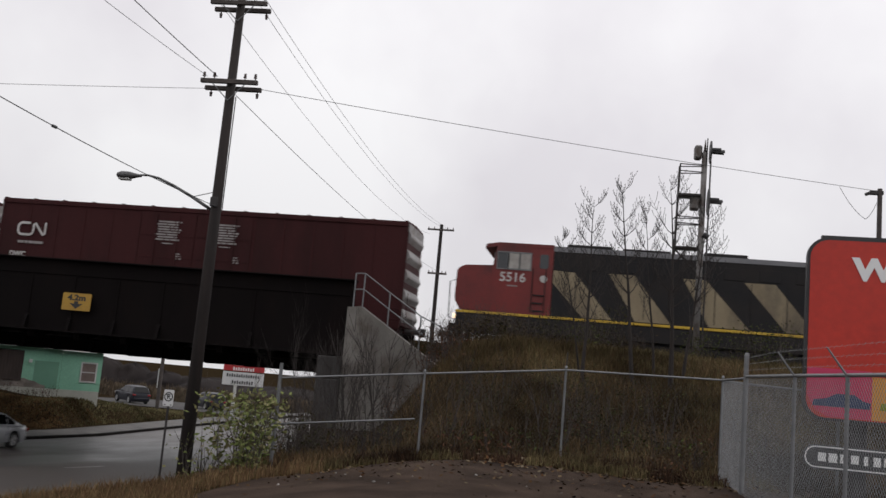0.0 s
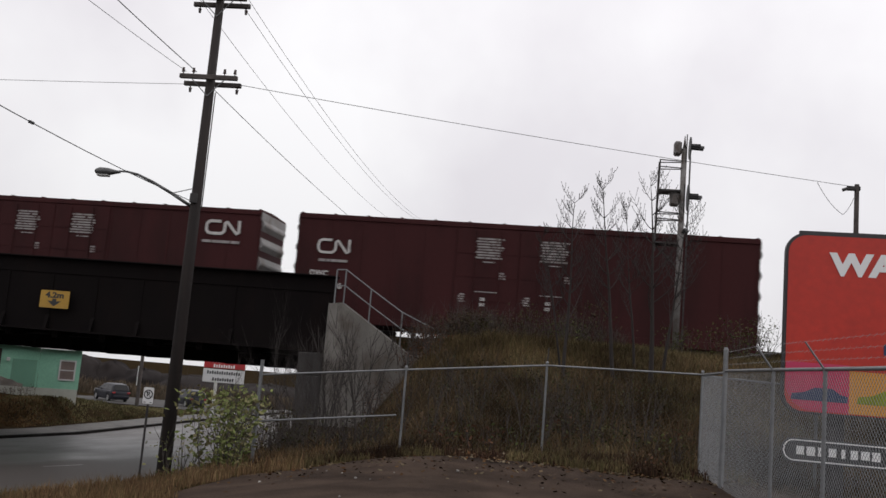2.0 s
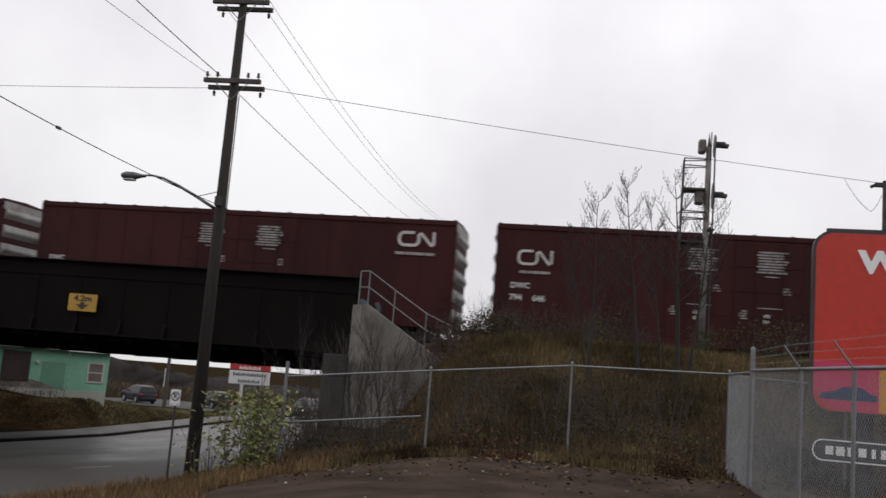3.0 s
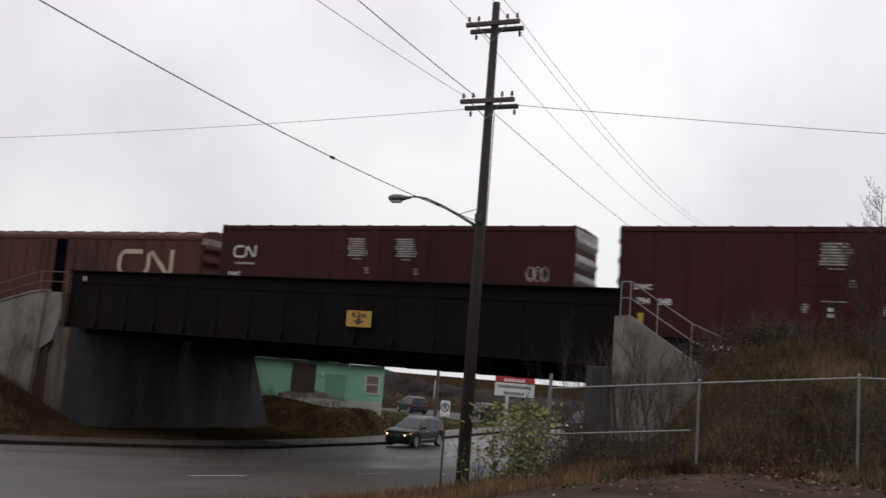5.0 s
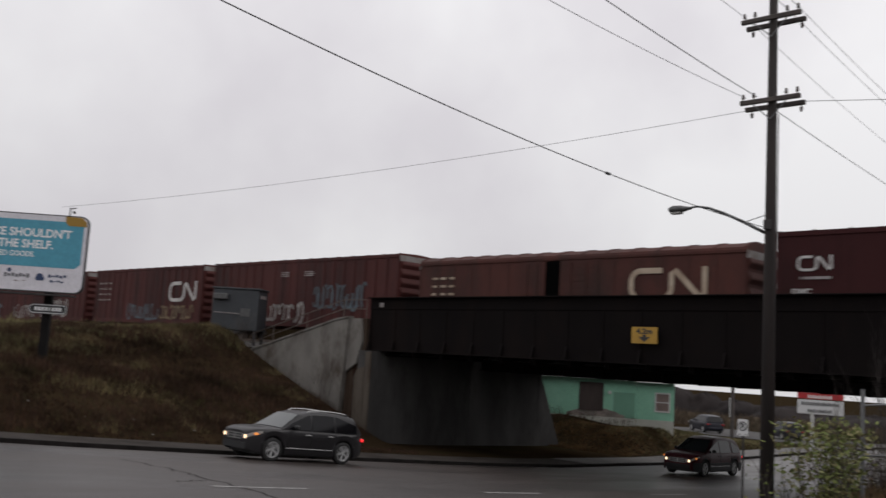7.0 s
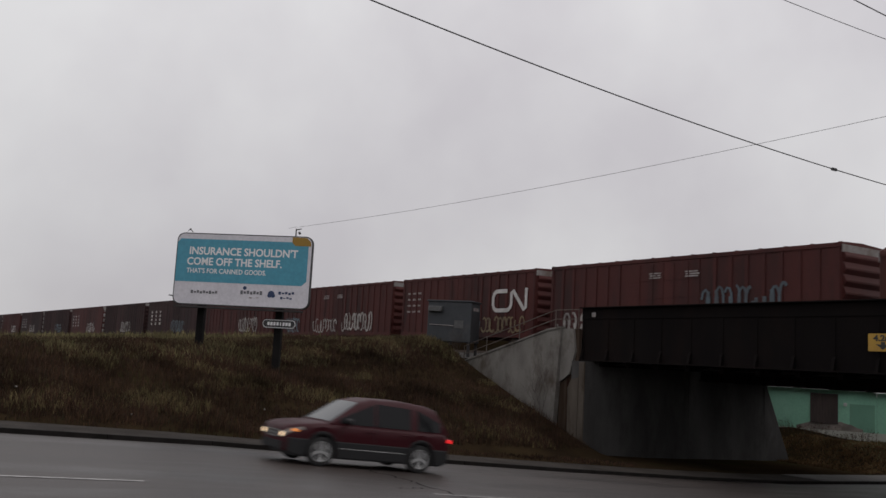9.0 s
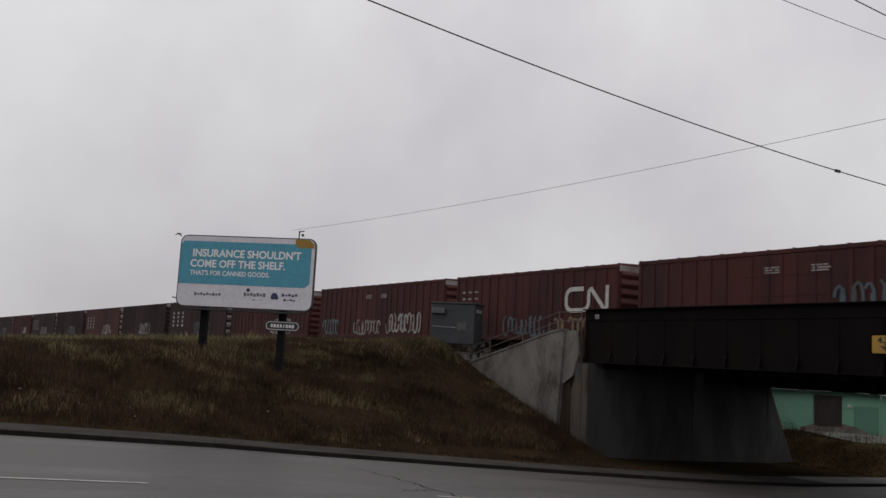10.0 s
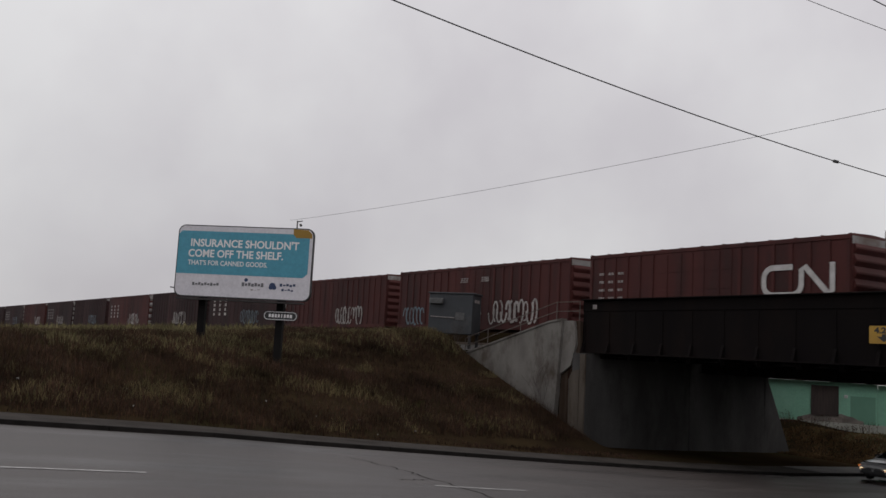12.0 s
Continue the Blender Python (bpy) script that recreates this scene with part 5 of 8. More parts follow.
# ---- the railway signal ----
def build_signal():
    sig = thing("railway_signal", "grey railway signal mast with two hooded heads and ladder", "signal", pose(3.2, 30.0, 1.9))
    bm = bmesh.new()
    rod(bm, (0, 0, -0.4), (0, 0, 7.7), 0.11, 0.09, 12)
    rod(bm, (0, 0, 0), (0, 0, 0.5), 0.2, 0.16, 12)
    rod(bm, (0, 0, 7.7), (0, 0, 8.15), 0.06, 0.01, 8)
    part("mast", bm, SIGNAL_GREY, sig, "", None, True)
    for z, s in ((7.72, 0.9), (6.05, 1.05)):
        bm = bmesh.new()
        quadbox(bm, (-0.38 * s, -0.18, z - 0.28 * s), (-0.1, 0.2, z + 0.22 * s), 0.05)
        head = part("signal_head", bm, SIGNAL_GREY, sig)
        bm = bmesh.new()
        rod(bm, (0.16, -0.02, z), (0.19, -0.02, z), 0.42 * s, sides=20)
        part("background_disc", bm, SIGNAL_BLACK, head)
        bm = bmesh.new()
        for i in range(7):
            a0, a1 = math.pi * i / 7, math.pi * (i + 1) / 7
            v = [bm.verts.new((x, -0.02 + 0.13 * math.cos(a), z - 0.02 + 0.13 * math.sin(a) - (0.0 if x < 0.3 else 0.02))) for x, a in ((0.19, a0), (0.62, a0), (0.62, a1), (0.19, a1))]
            bm.faces.new(v)
        quadbox(bm, (0.19, -0.17, z + 0.02), (0.5, -0.13, z + 0.12), 0.01)
        part("hood", bm, SIGNAL_BLACK, head)
        bm = bmesh.new()
        rod(bm, (0.06, -0.1, z - 0.5), (0.06, -0.1, z + 0.45), 0.02, sides=6)
        part("bracket", bm, STEEL_DARK, head)
    bm = bmesh.new()
    rod(bm, (0.06, -0.12, 4.95), (0.22, -0.12, 4.85), 0.09, sides=8)
    part("junction_box", bm, SIGNAL_BLACK, sig)
    bm = bmesh.new()
    for y in (-0.2, 0.2):
        rod(bm, (-0.82, y, 4.2), (-0.78, y, 7.25), 0.025, sides=6)
        rod(bm, (0.2, y * 0.6, 0.3), (0.2, y * 0.6, 7.4), 0.014, sides=5)
    for i in range(22):
        rod(bm, (0.2, -0.12, 0.5 + 0.32 * i), (0.2, 0.12, 0.5 + 0.32 * i), 0.012, sides=5)
    part("ladder", bm, STEEL_DARK, sig)
    for z, th in ((7.25, 0.02), (7.02, 0.02), (6.25, 0.07), (5.5, 0.02), (5.28, 0.02), (4.5, 0.06)):
        bm = bmesh.new()
        if th > 0.05:
            quadbox(bm, (-0.82, -0.3, z - th), (-0.08, 0.3, z), 0.01)
        else:
            for y in (-0.2, 0.2):
                rod(bm, (-0.8, y, z), (-0.06, y * 0.4, z), th, sides=5)
        part("platform" if th > 0.05 else "guard_rail", bm, STEEL_DARK, sig)
    bm = bmesh.new()
    rod(bm, (-0.78, 0, 4.4), (-0.1, 0, 3.75), 0.03, sides=6)
    part("strut", bm, STEEL_DARK, sig)


# ---- billboards ----
def billboard_frame(board, w, h, material, name="poster"):
    bm = bmesh.new()
    slab(bm, rounded(w, h, 0.36, 6), "y", -0.06, 0.12)
    part("panel_frame", bm, BOARD_FRAME, board, "thin black rounded frame")
    bm = bmesh.new()
    slab(bm, rounded(w - 0.1, h - 0.1, 0.33, 6), "y", -0.075, -0.062)
    return part(name, bm, material, board)


def capsule_sign(board, x, z, w, h):
    """The owner's plate: white outline on black with strokes in place of its name."""
    bm = bmesh.new()
    slab(bm, [(x + a, z + b) for a, b in rounded(w, h, h / 2 - 0.01, 6)], "y", -0.1, -0.04)
    plate = part("owner_plate", bm, BOARD_FRAME, board, "black capsule plate with white outline")
    bm = bmesh.new()
    outer, inner = rounded(w - 0.05, h - 0.05, h / 2 - 0.04, 6), rounded(w - 0.1, h - 0.1, h / 2 - 0.06, 6)
    va = [bm.verts.new((x + a, -0.105, z + b)) for a, b in outer]
    vb = [bm.verts.new((x + a, -0.105, z + b)) for a, b in inner]
    for i in range(len(va)):
        j = (i + 1) % len(va)
        bm.faces.new((va[i], va[j], vb[j], vb[i]))
    part("outline", bm, TEXT_WHITE, plate)
    n = 8
    for i in range(n):
        cx = x + (w - 0.46) * ((i + 0.5) / n - 0.5)
        lw = (w - 0.46) / n * (0.72, 0.8, 0.66, 0.7, 0.36, 0.66, 0.8, 0.76)[i]
        bm = bmesh.new()
        quadbox(bm, (cx - lw / 2, -0.106, z - h * (0.19 if i % 3 else 0.17)), (cx + lw / 2, -0.101, z + h * 0.18), 0.0)
        part("name_stroke", bm, TEXT_WHITE, plate)


BOARD_L, BOARD_R = Vector((-43.05, 12.2, 0)), Vector((-38.75, 17.2, 0))


def build_billboards():
    # the blue and white board on the bank across the road
    L, R = BOARD_L, BOARD_R
    mid = (L + R) / 2
    yaw = math.degrees(math.atan2(R.y - L.y, R.x - L.x))
    w, h, zc = (R - L).length + 0.1, 3.42, 5.27
    b = thing("billboard", "blue and white billboard on two dark posts on the bank", "billboard", pose(mid.x, mid.y, 0, 0, 0, yaw))
    poster = billboard_frame(b, w, h, BOARD_WHITE)
    for o in list(b.children):
        o.location = (0, 0, zc)
    bm = bmesh.new()
    pts = [(-w / 2 + 0.05, zc - 0.62), (-w / 2 + 0.05, zc + 1.25), (-w / 2 + 0.2, zc + 1.42), (w / 2 - 0.2, zc + 1.42), (w / 2 - 0.2, zc - 0.42), (w / 2 - 0.42, zc - 0.62)]
    slab(bm, pts, "y", -0.082, -0.0765)
    part("blue_field", bm, BOARD_BLUE, b, "", None)
    bm = bmesh.new()
    slab(bm, [(w / 2 - 1.0, zc + 1.66), (w / 2 - 1.0, zc + 1.4), (w / 2 - 0.85, zc + 1.25), (w / 2 - 0.08, zc + 1.25), (w / 2 - 0.1, zc + 1.45), (w / 2 - 0.3, zc + 1.64)], "y", -0.09, -0.083)
    part("gold_corner", bm, BOARD_GOLD, b)
    for text, size, x, z, bold, wide in (("INSURANCE SHOULDN'T", 0.5, -0.02, 0.84, 0.012, 0.95), ("COME OFF THE SHELF.", 0.5, -0.42, 0.34, 0.012, 0.93), ("THAT'S FOR CANNED GOODS.", 0.32, -0.78, -0.1, 0.005, 0.88)):
        part("headline", words(text, size, TEXT_WHITE, bold, wide), TEXT_WHITE, b, "white capital lettering", pose(x, -0.09, zc + z, 90))
    for x0, x1, z0, z1, m in ((-2.45, -1.1, -1.17, -1.02, BOARD_GREY), (0.0, 1.1, -1.12, -0.94, BOARD_GREY), (1.85, 2.65, -1.06, -0.92, BOARD_NAVY), (1.95, 2.55, -1.27, -1.16, BOARD_NAVY), (0.45, 0.95, -1.3, -1.24, DIM_WHITE)):
        bm = bmesh.new()
        n = max(3, int((x1 - x0) / 0.14))
        for i in range(n):
            a = lerp(x0, x1, i / n)
            quadbox(bm, (a, -0.085, zc + z0 + (0.03 if i % 3 else 0)), (a + 0.75 * (x1 - x0) / n, -0.0765, zc + z1 - (0.04 if i % 2 else 0)))
        tagged(part("sponsor_lettering", bm, m, b, "row of small plain strokes"), kind="stuff")
    bm = bmesh.new()
    for cx, cz, r in ((0.2, -0.82, 0.09), (1.5, -1.05, 0.16), (1.42, -1.12, 0.1), (1.6, -1.12, 0.1)):
        slab(bm, [(cx + r * math.cos(2 * math.pi * i / 10), zc + cz + r * math.sin(2 * math.pi * i / 10)) for i in range(10)], "y", -0.084 - 0.001 * cx, -0.0765)
    tagged(part("sponsor_emblem", bm, BOARD_NAVY, b), kind="stuff")
    for x in (-1.98, 1.86):
        bm = bmesh.new()
        quadbox(bm, (x - 0.17, 0.14, -0.5), (x + 0.17, 0.44, zc + 1.2), 0.02)
        part("post", bm, POST_BLACK, b)
    bm = bmesh.new()
    for z in (zc - 1.2, zc + 0.9):
        quadbox(bm, (-w / 2 + 0.2, 0.125, z - 0.08), (w / 2 - 0.2, 0.139, z + 0.08))
    quadbox(bm, (-w / 2 + 0.3, -0.5, zc - 1.85), (w / 2 - 0.3, 0.1, zc - 1.78))
    part("catwalk", bm, STEEL_DARK, b)
    bm = bmesh.new()
    rod(bm, (w / 2 - 0.95, 0.2, zc + 1.5), (w / 2 - 0.95, 0.2, zc + 2.1), 0.03, sides=6)
    rod(bm, (w / 2 - 0.95, 0.2, zc + 2.05), (w / 2 - 0.7, 0.2, zc + 2.1), 0.025, sides=6)
    rod(bm, (w / 2 - 0.8, 0.2, zc + 1.95), (w / 2 - 0.75, 0.2, zc + 1.85), 0.06, sides=6)
    part("service_mast", bm, STEEL_DARK, b)
    bm = bmesh.new()
    rod(bm, (-w / 2 - 0.22, 0, zc - 1.3), (-w / 2 + 0.05, 0, zc - 1.33), 0.03, sides=6)
    part("lamp_bracket", bm, STEEL_DARK, b)
    capsule_sign(b, 2.0, zc - 2.42, 1.62, 0.42)
    # the red board behind the chain-link fence
    x0, y0, w2, z0, z1 = 3.86, 17.65, 6.4, 1.42, 4.82
    r = thing("billboard", "red billboard with white lettering behind the chain-link fence", "billboard", pose(x0 + w2 / 2, y0, 0, 0, 0, -3))
    zc = (z0 + z1) / 2
    billboard_frame(r, w2, z1 - z0, BOARD_RED)
    for o in list(r.children):
        o.location = (0, 0, zc)
    bm = bmesh.new()
    pink = [(-w2 / 2 + 0.06, z0 + 0.95), (-w2 / 2 + 0.06, z0 + 0.45), (-w2 / 2 + 0.2, z0 + 0.2), (-w2 / 2 + 0.42, z0 + 0.07), (-2.03, z0 + 0.07), (-2.03, z0 + 0.95)]
    slab(bm, pink, "y", -0.085, -0.0765)
    part("pink_panel", bm, BOARD_PINK, r)
    bm = bmesh.new()
    slab(bm, [(-2.025, z0 + 0.07), (0.6, z0 + 0.07), (0.6, z0 + 0.85), (-2.025, z0 + 0.85)], "y", -0.085, -0.0765)
    part("orange_panel", bm, BOARD_ORANGE, r)
    for cx, m, s in ((-2.55, BOARD_NAVY, 0.5), (-1.35, leafy("poster_lime", [(0.3, 0.36, 0.03), (0.26, 0.3, 0.03)]), 0.55)):
        bm = bmesh.new()
        prof = [(-1.0, 0.1), (-0.95, 0.4), (-0.5, 0.5), (-0.15, 0.75), (0.45, 0.75), (0.75, 0.48), (1.0, 0.4), (1.0, 0.1)]
        slab(bm, [(cx + a * s, z0 + 0.22 + b * s * 0.75) for a, b in prof], "y", -0.092, -0.086)
        part("printed_car", bm, m, r, "flat printed car shape")
    part("headline", words("WAN", 0.56, TEXT_WHITE, 0.028, 1.18), TEXT_WHITE, r, "white bold capital lettering", pose(-1.56, -0.09, z1 - 0.6, 90))
    bm = bmesh.new()
    quadbox(bm, (-1.38, -0.084, z1 - 1.85), (0.4, -0.0765, z1 - 1.25))
    plate = part("brand_panel", bm, BOARD_WHITE, r)
    bm = bmesh.new()
    slab(bm, [(-1.02 + 0.24 * math.cos(2 * math.pi * i / 18), z1 - 1.55 + 0.24 * math.sin(2 * math.pi * i / 18)) for i in range(18)], "y", -0.09, -0.0845)
    part("brand_shape", bm, BOARD_NAVY, plate)
    bm = bmesh.new()
    for i in range(5):
        quadbox(bm, (-1.45 + 0.2 * i, -0.084, z1 - 2.22), (-1.45 + 0.2 * i + 0.13, -0.0765, z1 - 2.02))
    part("small_strokes", bm, BOARD_NAVY, r)
    for x in (-2.2, 0.2, 2.4):
        bm = bmesh.new()
        quadbox(bm, (x - 0.16, 0.14, -0.5), (x + 0.16, 0.42, z1 - 0.3), 0.02)
        part("post", bm, STEEL_DARK, r)
    bm = bmesh.new()
    quadbox(bm, (-w2 / 2 + 0.25, -0.02, z1 - 0.02), (w2 / 2 - 0.2, 0.1, z1 + 0.045))
    part("top_rail", bm, BOARD_FRAME, r)
    capsule_sign(r, -2.2, 0.76, 1.95, 0.44)


# ---- chain-link fences ----
def mesh_panel(parent, a, b, z_a, z_b, hgt, pitch, r=0.0029, wiremat=MESH_WIRE):
    """Woven wire between two posts: two families of slanting wires."""
    a, b = Vector(a), Vector(b)
    length = (b - a).length
    d = (b - a) / length
    verts, faces = [], []
    def at(u, v, off):
        z = lerp(z_a, z_b, u / length) + v
        p = a + d * u
        return Vector((p.x - d.y * off, p.y + d.x * off, z))
    def bar(p, q):
        k = len(verts)
        ax = (q - p).normalized()
        s1 = ax.cross(Vector((0, 0, 1))).normalized() * r
        s2 = ax.cross(s1).normalized() * r
        for c in (p, q):
            verts.extend([c + s1, c - 0.5 * s1 + 0.87 * s2, c - 0.5 * s1 - 0.87 * s2])
        faces.extend([(k, k + 1, k + 4, k + 3), (k + 1, k + 2, k + 5, k + 4), (k + 2, k, k + 3, k + 5)])
    c = -hgt
    while c < length:
        u0, u1 = max(0, c), min(length, c + hgt)
        if u1 - u0 > 0.02:
            bar(at(u0, u0 - c, 0.003), at(u1, u1 - c, 0.003))
            bar(at(u0, hgt - (u0 - c), -0.003), at(u1, hgt - (u1 - c), -0.003))
        c += pitch
    part("wire_mesh", raw("wire_mesh", [tuple(v) for v in verts], faces, wiremat), wiremat, parent, "woven chain-link mesh")


def build_fences():
    fence = thing("chain_link_fence", "galvanised chain-link fence at the foot of the bank", "fence")
    posts = [(-6.2, 17.7, -0.55, 1.28), (-3.3, 18.0, -0.15, 1.62), (-0.52, 18.55, 0.2, 1.94), (2.5, 18.3, 0.1, 2.0)]
    for i, (x, y, zb, zt) in enumerate(posts):
        bm = bmesh.new()
        rod(bm, (x, y, zb - 0.3), (x, y, zt + (0.3 if i == 0 else 0.05)), 0.037 if i in (0,) else 0.025, sides=10)
        rod(bm, (x, y, zt + 0.05), (x, y, zt + 0.09), 0.036, 0.01, 8)
        part("post", bm, GALV, fence)
        if 0 < i < 3:
            bm = bmesh.new()
            rod(bm, (x, y + 0.03, zt), (x + 0.01, y + 0.05, zt + 0.36), 0.012, sides=5)
            part("wire_arm", bm, STEEL_DARK, fence)
    for i in range(3):
        a, b = posts[i], posts[i + 1]
        bm = bmesh.new()
        rod(bm, (a[0], a[1], a[3]), (b[0], b[1], b[3]), 0.019, sides=8)
        part("top_rail", bm, GALV, fence)
        mesh_panel(fence, (a[0], a[1], 0), (b[0], b[1], 0), a[2] + 0.05, b[2] + 0.05, 1.72, 0.09, 0.001, MESH_OLD)
    bm = bmesh.new()
    rod(bm, (-6.2, 17.7, 0.36), (-3.42, 17.98, 0.71), 0.017, sides=8)
    part("mid_rail", bm, GALV, fence)
    yard = thing("yard_fence", "tall galvanised chain-link fence with barbed-wire arms", "fence")
    ps = [(2.62, 16.4), (2.84, 13.6), (3.05, 11.7), (3.3, 9.3), (3.55, 6.9), (3.8, 4.5), (4.05, 2.1)]
    for i, (x, y) in enumerate(ps):
        bm = bmesh.new()
        rod(bm, (x, y, -0.2), (x, y, 2.42 if i == 0 else 2.06), 0.042 if i == 0 else 0.027, sides=12)
        if i == 0:
            rod(bm, (x, y, 2.42), (x, y, 2.47), 0.047, 0.026, 12)
        part("post", bm, GALV, yard)
        if i:
            bm = bmesh.new()
            rod(bm, (x, y, 2.04), (x - 0.24, y + 0.02, 2.38), 0.016, 0.012, 6)
            part("barb_arm", bm, GALV, yard)
    for i in range(len(ps) - 1):
        (xa, ya), (xb, yb) = ps[i], ps[i + 1]
        bm = bmesh.new()
        rod(bm, (xa, ya, 2.06), (xb, yb, 2.06), 0.024, sides=8)
        part("top_rail", bm, GALV, yard)
        mesh_panel(yard, (xa, ya, 0), (xb, yb, 0), 0.04, 0.04, 2.05, 0.075, 0.0026)
        for k in range(3):
            f = (k + 1) / 3
            bm = bmesh.new()
            o = -0.24 * f
            rod(bm, (xa + (o if i else 0), ya, 2.06 + 0.32 * f), (xb + o, yb, 2.06 + 0.32 * f), 0.0013, sides=4)
            n = 14
            for j in range(n):
                q = Vector((xa + (o if i else 0), ya, 2.06 + 0.32 * f)).lerp(Vector((xb + o, yb, 2.06 + 0.32 * f)), (j + 0.5) / n)
                rod(bm, q + Vector((-0.02, 0, -0.02)), q + Vector((0.02, 0.01, 0.02)), 0.002, sides=3)
            part("barbed_wire", bm, GALV, yard)
    link = thing("chain_link_fence", "short chain-link panel joining the two fences", "fence")
    bm = bmesh.new()
    rod(bm, (2.5, 18.3, 2.0), (2.62, 16.45, 2.03), 0.022, sides=8)
    part("top_rail", bm, GALV, link)
    mesh_panel(link, (2.5, 18.28, 0), (2.62, 16.45, 0), 0.1, 0.04, 1.92, 0.06, 0.003)
    back = thing("chain_link_fence", "chain-link fence running on behind the yard", "fence")
    for x, y in ((4.7, 18.6), (7.4, 18.9)):
        bm = bmesh.new()
        rod(bm, (x, y, -0.2), (x, y, 2.0), 0.03, sides=8)
        part("post", bm, GALV, back)
    bm = bmesh.new()
    pipe(bm, [(2.5, 18.3, 1.98), (4.7, 18.6, 1.93), (7.4, 18.9, 1.9)], 0.022)
    part("top_rail", bm, GALV, back)
    mesh_panel(back, (2.5, 18.3, 0), (7.4, 18.9, 0), 0.1, 0.1, 1.85, 0.09, 0.002)


# ---- roadside and the far side of the bridge ----
def build_roadside():
    s = thing("no_parking_sign", "white no-parking sign on a thin dark post", "road sign", pose(-10.55, 21.9, -1.6))
    bm = bmesh.new()
    rod(bm, (0, 0, -0.3), (0, 0, 1.98), 0.028, sides=6)
    part("post", bm, STEEL_DARK, s)
    bm = bmesh.new()
    slab(bm, [(a, 2.03 + b) for a, b in rounded(0.27, 0.41, 0.03, 2)], "y", -0.045, -0.03)
    plate = part("sign_plate", bm, SIGN_WHITE, s)
    bm = bmesh.new()
    va = [bm.verts.new((0.12 * math.cos(2 * math.pi * i / 20), -0.047, 2.06 + 0.12 * math.sin(2 * math.pi * i / 20))) for i in range(20)]
    vb = [bm.verts.new((0.09 * math.cos(2 * math.pi * i / 20), -0.047, 2.06 + 0.09 * math.sin(2 * math.pi * i / 20))) for i in range(20)]
    for i in range(20):
        bm.faces.new((va[i], va[(i + 1) % 20], vb[(i + 1) % 20], vb[i]))
    slab(bm, [(-0.085, 2.13), (-0.07, 2.145), (0.085, 1.99), (0.07, 1.975)], "y", -0.049, -0.046)
    part("ring", bm, SIGN_BLACK, plate)
    part("letter", words("P", 0.17, SIGN_BLACK, 0.006), SIGN_BLACK, plate, "", pose(0, -0.047, 2.06, 90))
    for x in (-0.1, 0.06):
        bm = bmesh.new()
        quadbox(bm, (x, -0.049, 1.85), (x + 0.05, -0.046, 1.87))
        part("small_arrow", bm, SIGN_BLACK, plate)
    hut = thing("relay_hut", "dark grey metal relay hut beside the track", "hut", pose(-48.4, 31.6, 2.75, 0, 0, 38))
    bm = bmesh.new()
    quadbox(bm, (-1.45, -0.9, 0), (1.45, 0.9, 2.5), 0.03)
    part("cabinet", bm, BOX_GREY, hut)
    bm = bmesh.new()
    quadbox(bm, (-1.52, -0.97, 2.505), (1.52, 0.97, 2.6), 0.02)
    part("roof", bm, BOX_GREY, hut)
    bm = bmesh.new()
    quadbox(bm, (-1.35, -1.2, 1.85), (-0.45, -0.905, 2.2), 0.03)
    part("air_conditioner", bm, LAMP_GREY, hut)
    bm = bmesh.new()
    quadbox(bm, (0.35, -0.93, 0.85), (0.95, -0.903, 1.35), 0.005)
    part("panel", bm, LAMP_GREY, hut)
    bm = bmesh.new()
    rod(bm, (-1.3, -0.93, 1.05), (0.3, -0.93, 1.0), 0.025, sides=5)
    part("conduit", bm, DIM_WHITE, hut)
    for x in (-1.3, 1.3):
        for y in (-0.75, 0.75):
            bm = bmesh.new()
            quadbox(bm, (x - 0.08, y - 0.08, -0.9), (x + 0.08, y + 0.08, 0.0))
            part("leg", bm, STEEL_DARK, hut)
    bm = bmesh.new()
    quadbox(bm, (1.453, -0.5, 2.0), (1.47, 0.5, 2.2))
    part("vent", bm, DIM_WHITE, hut)


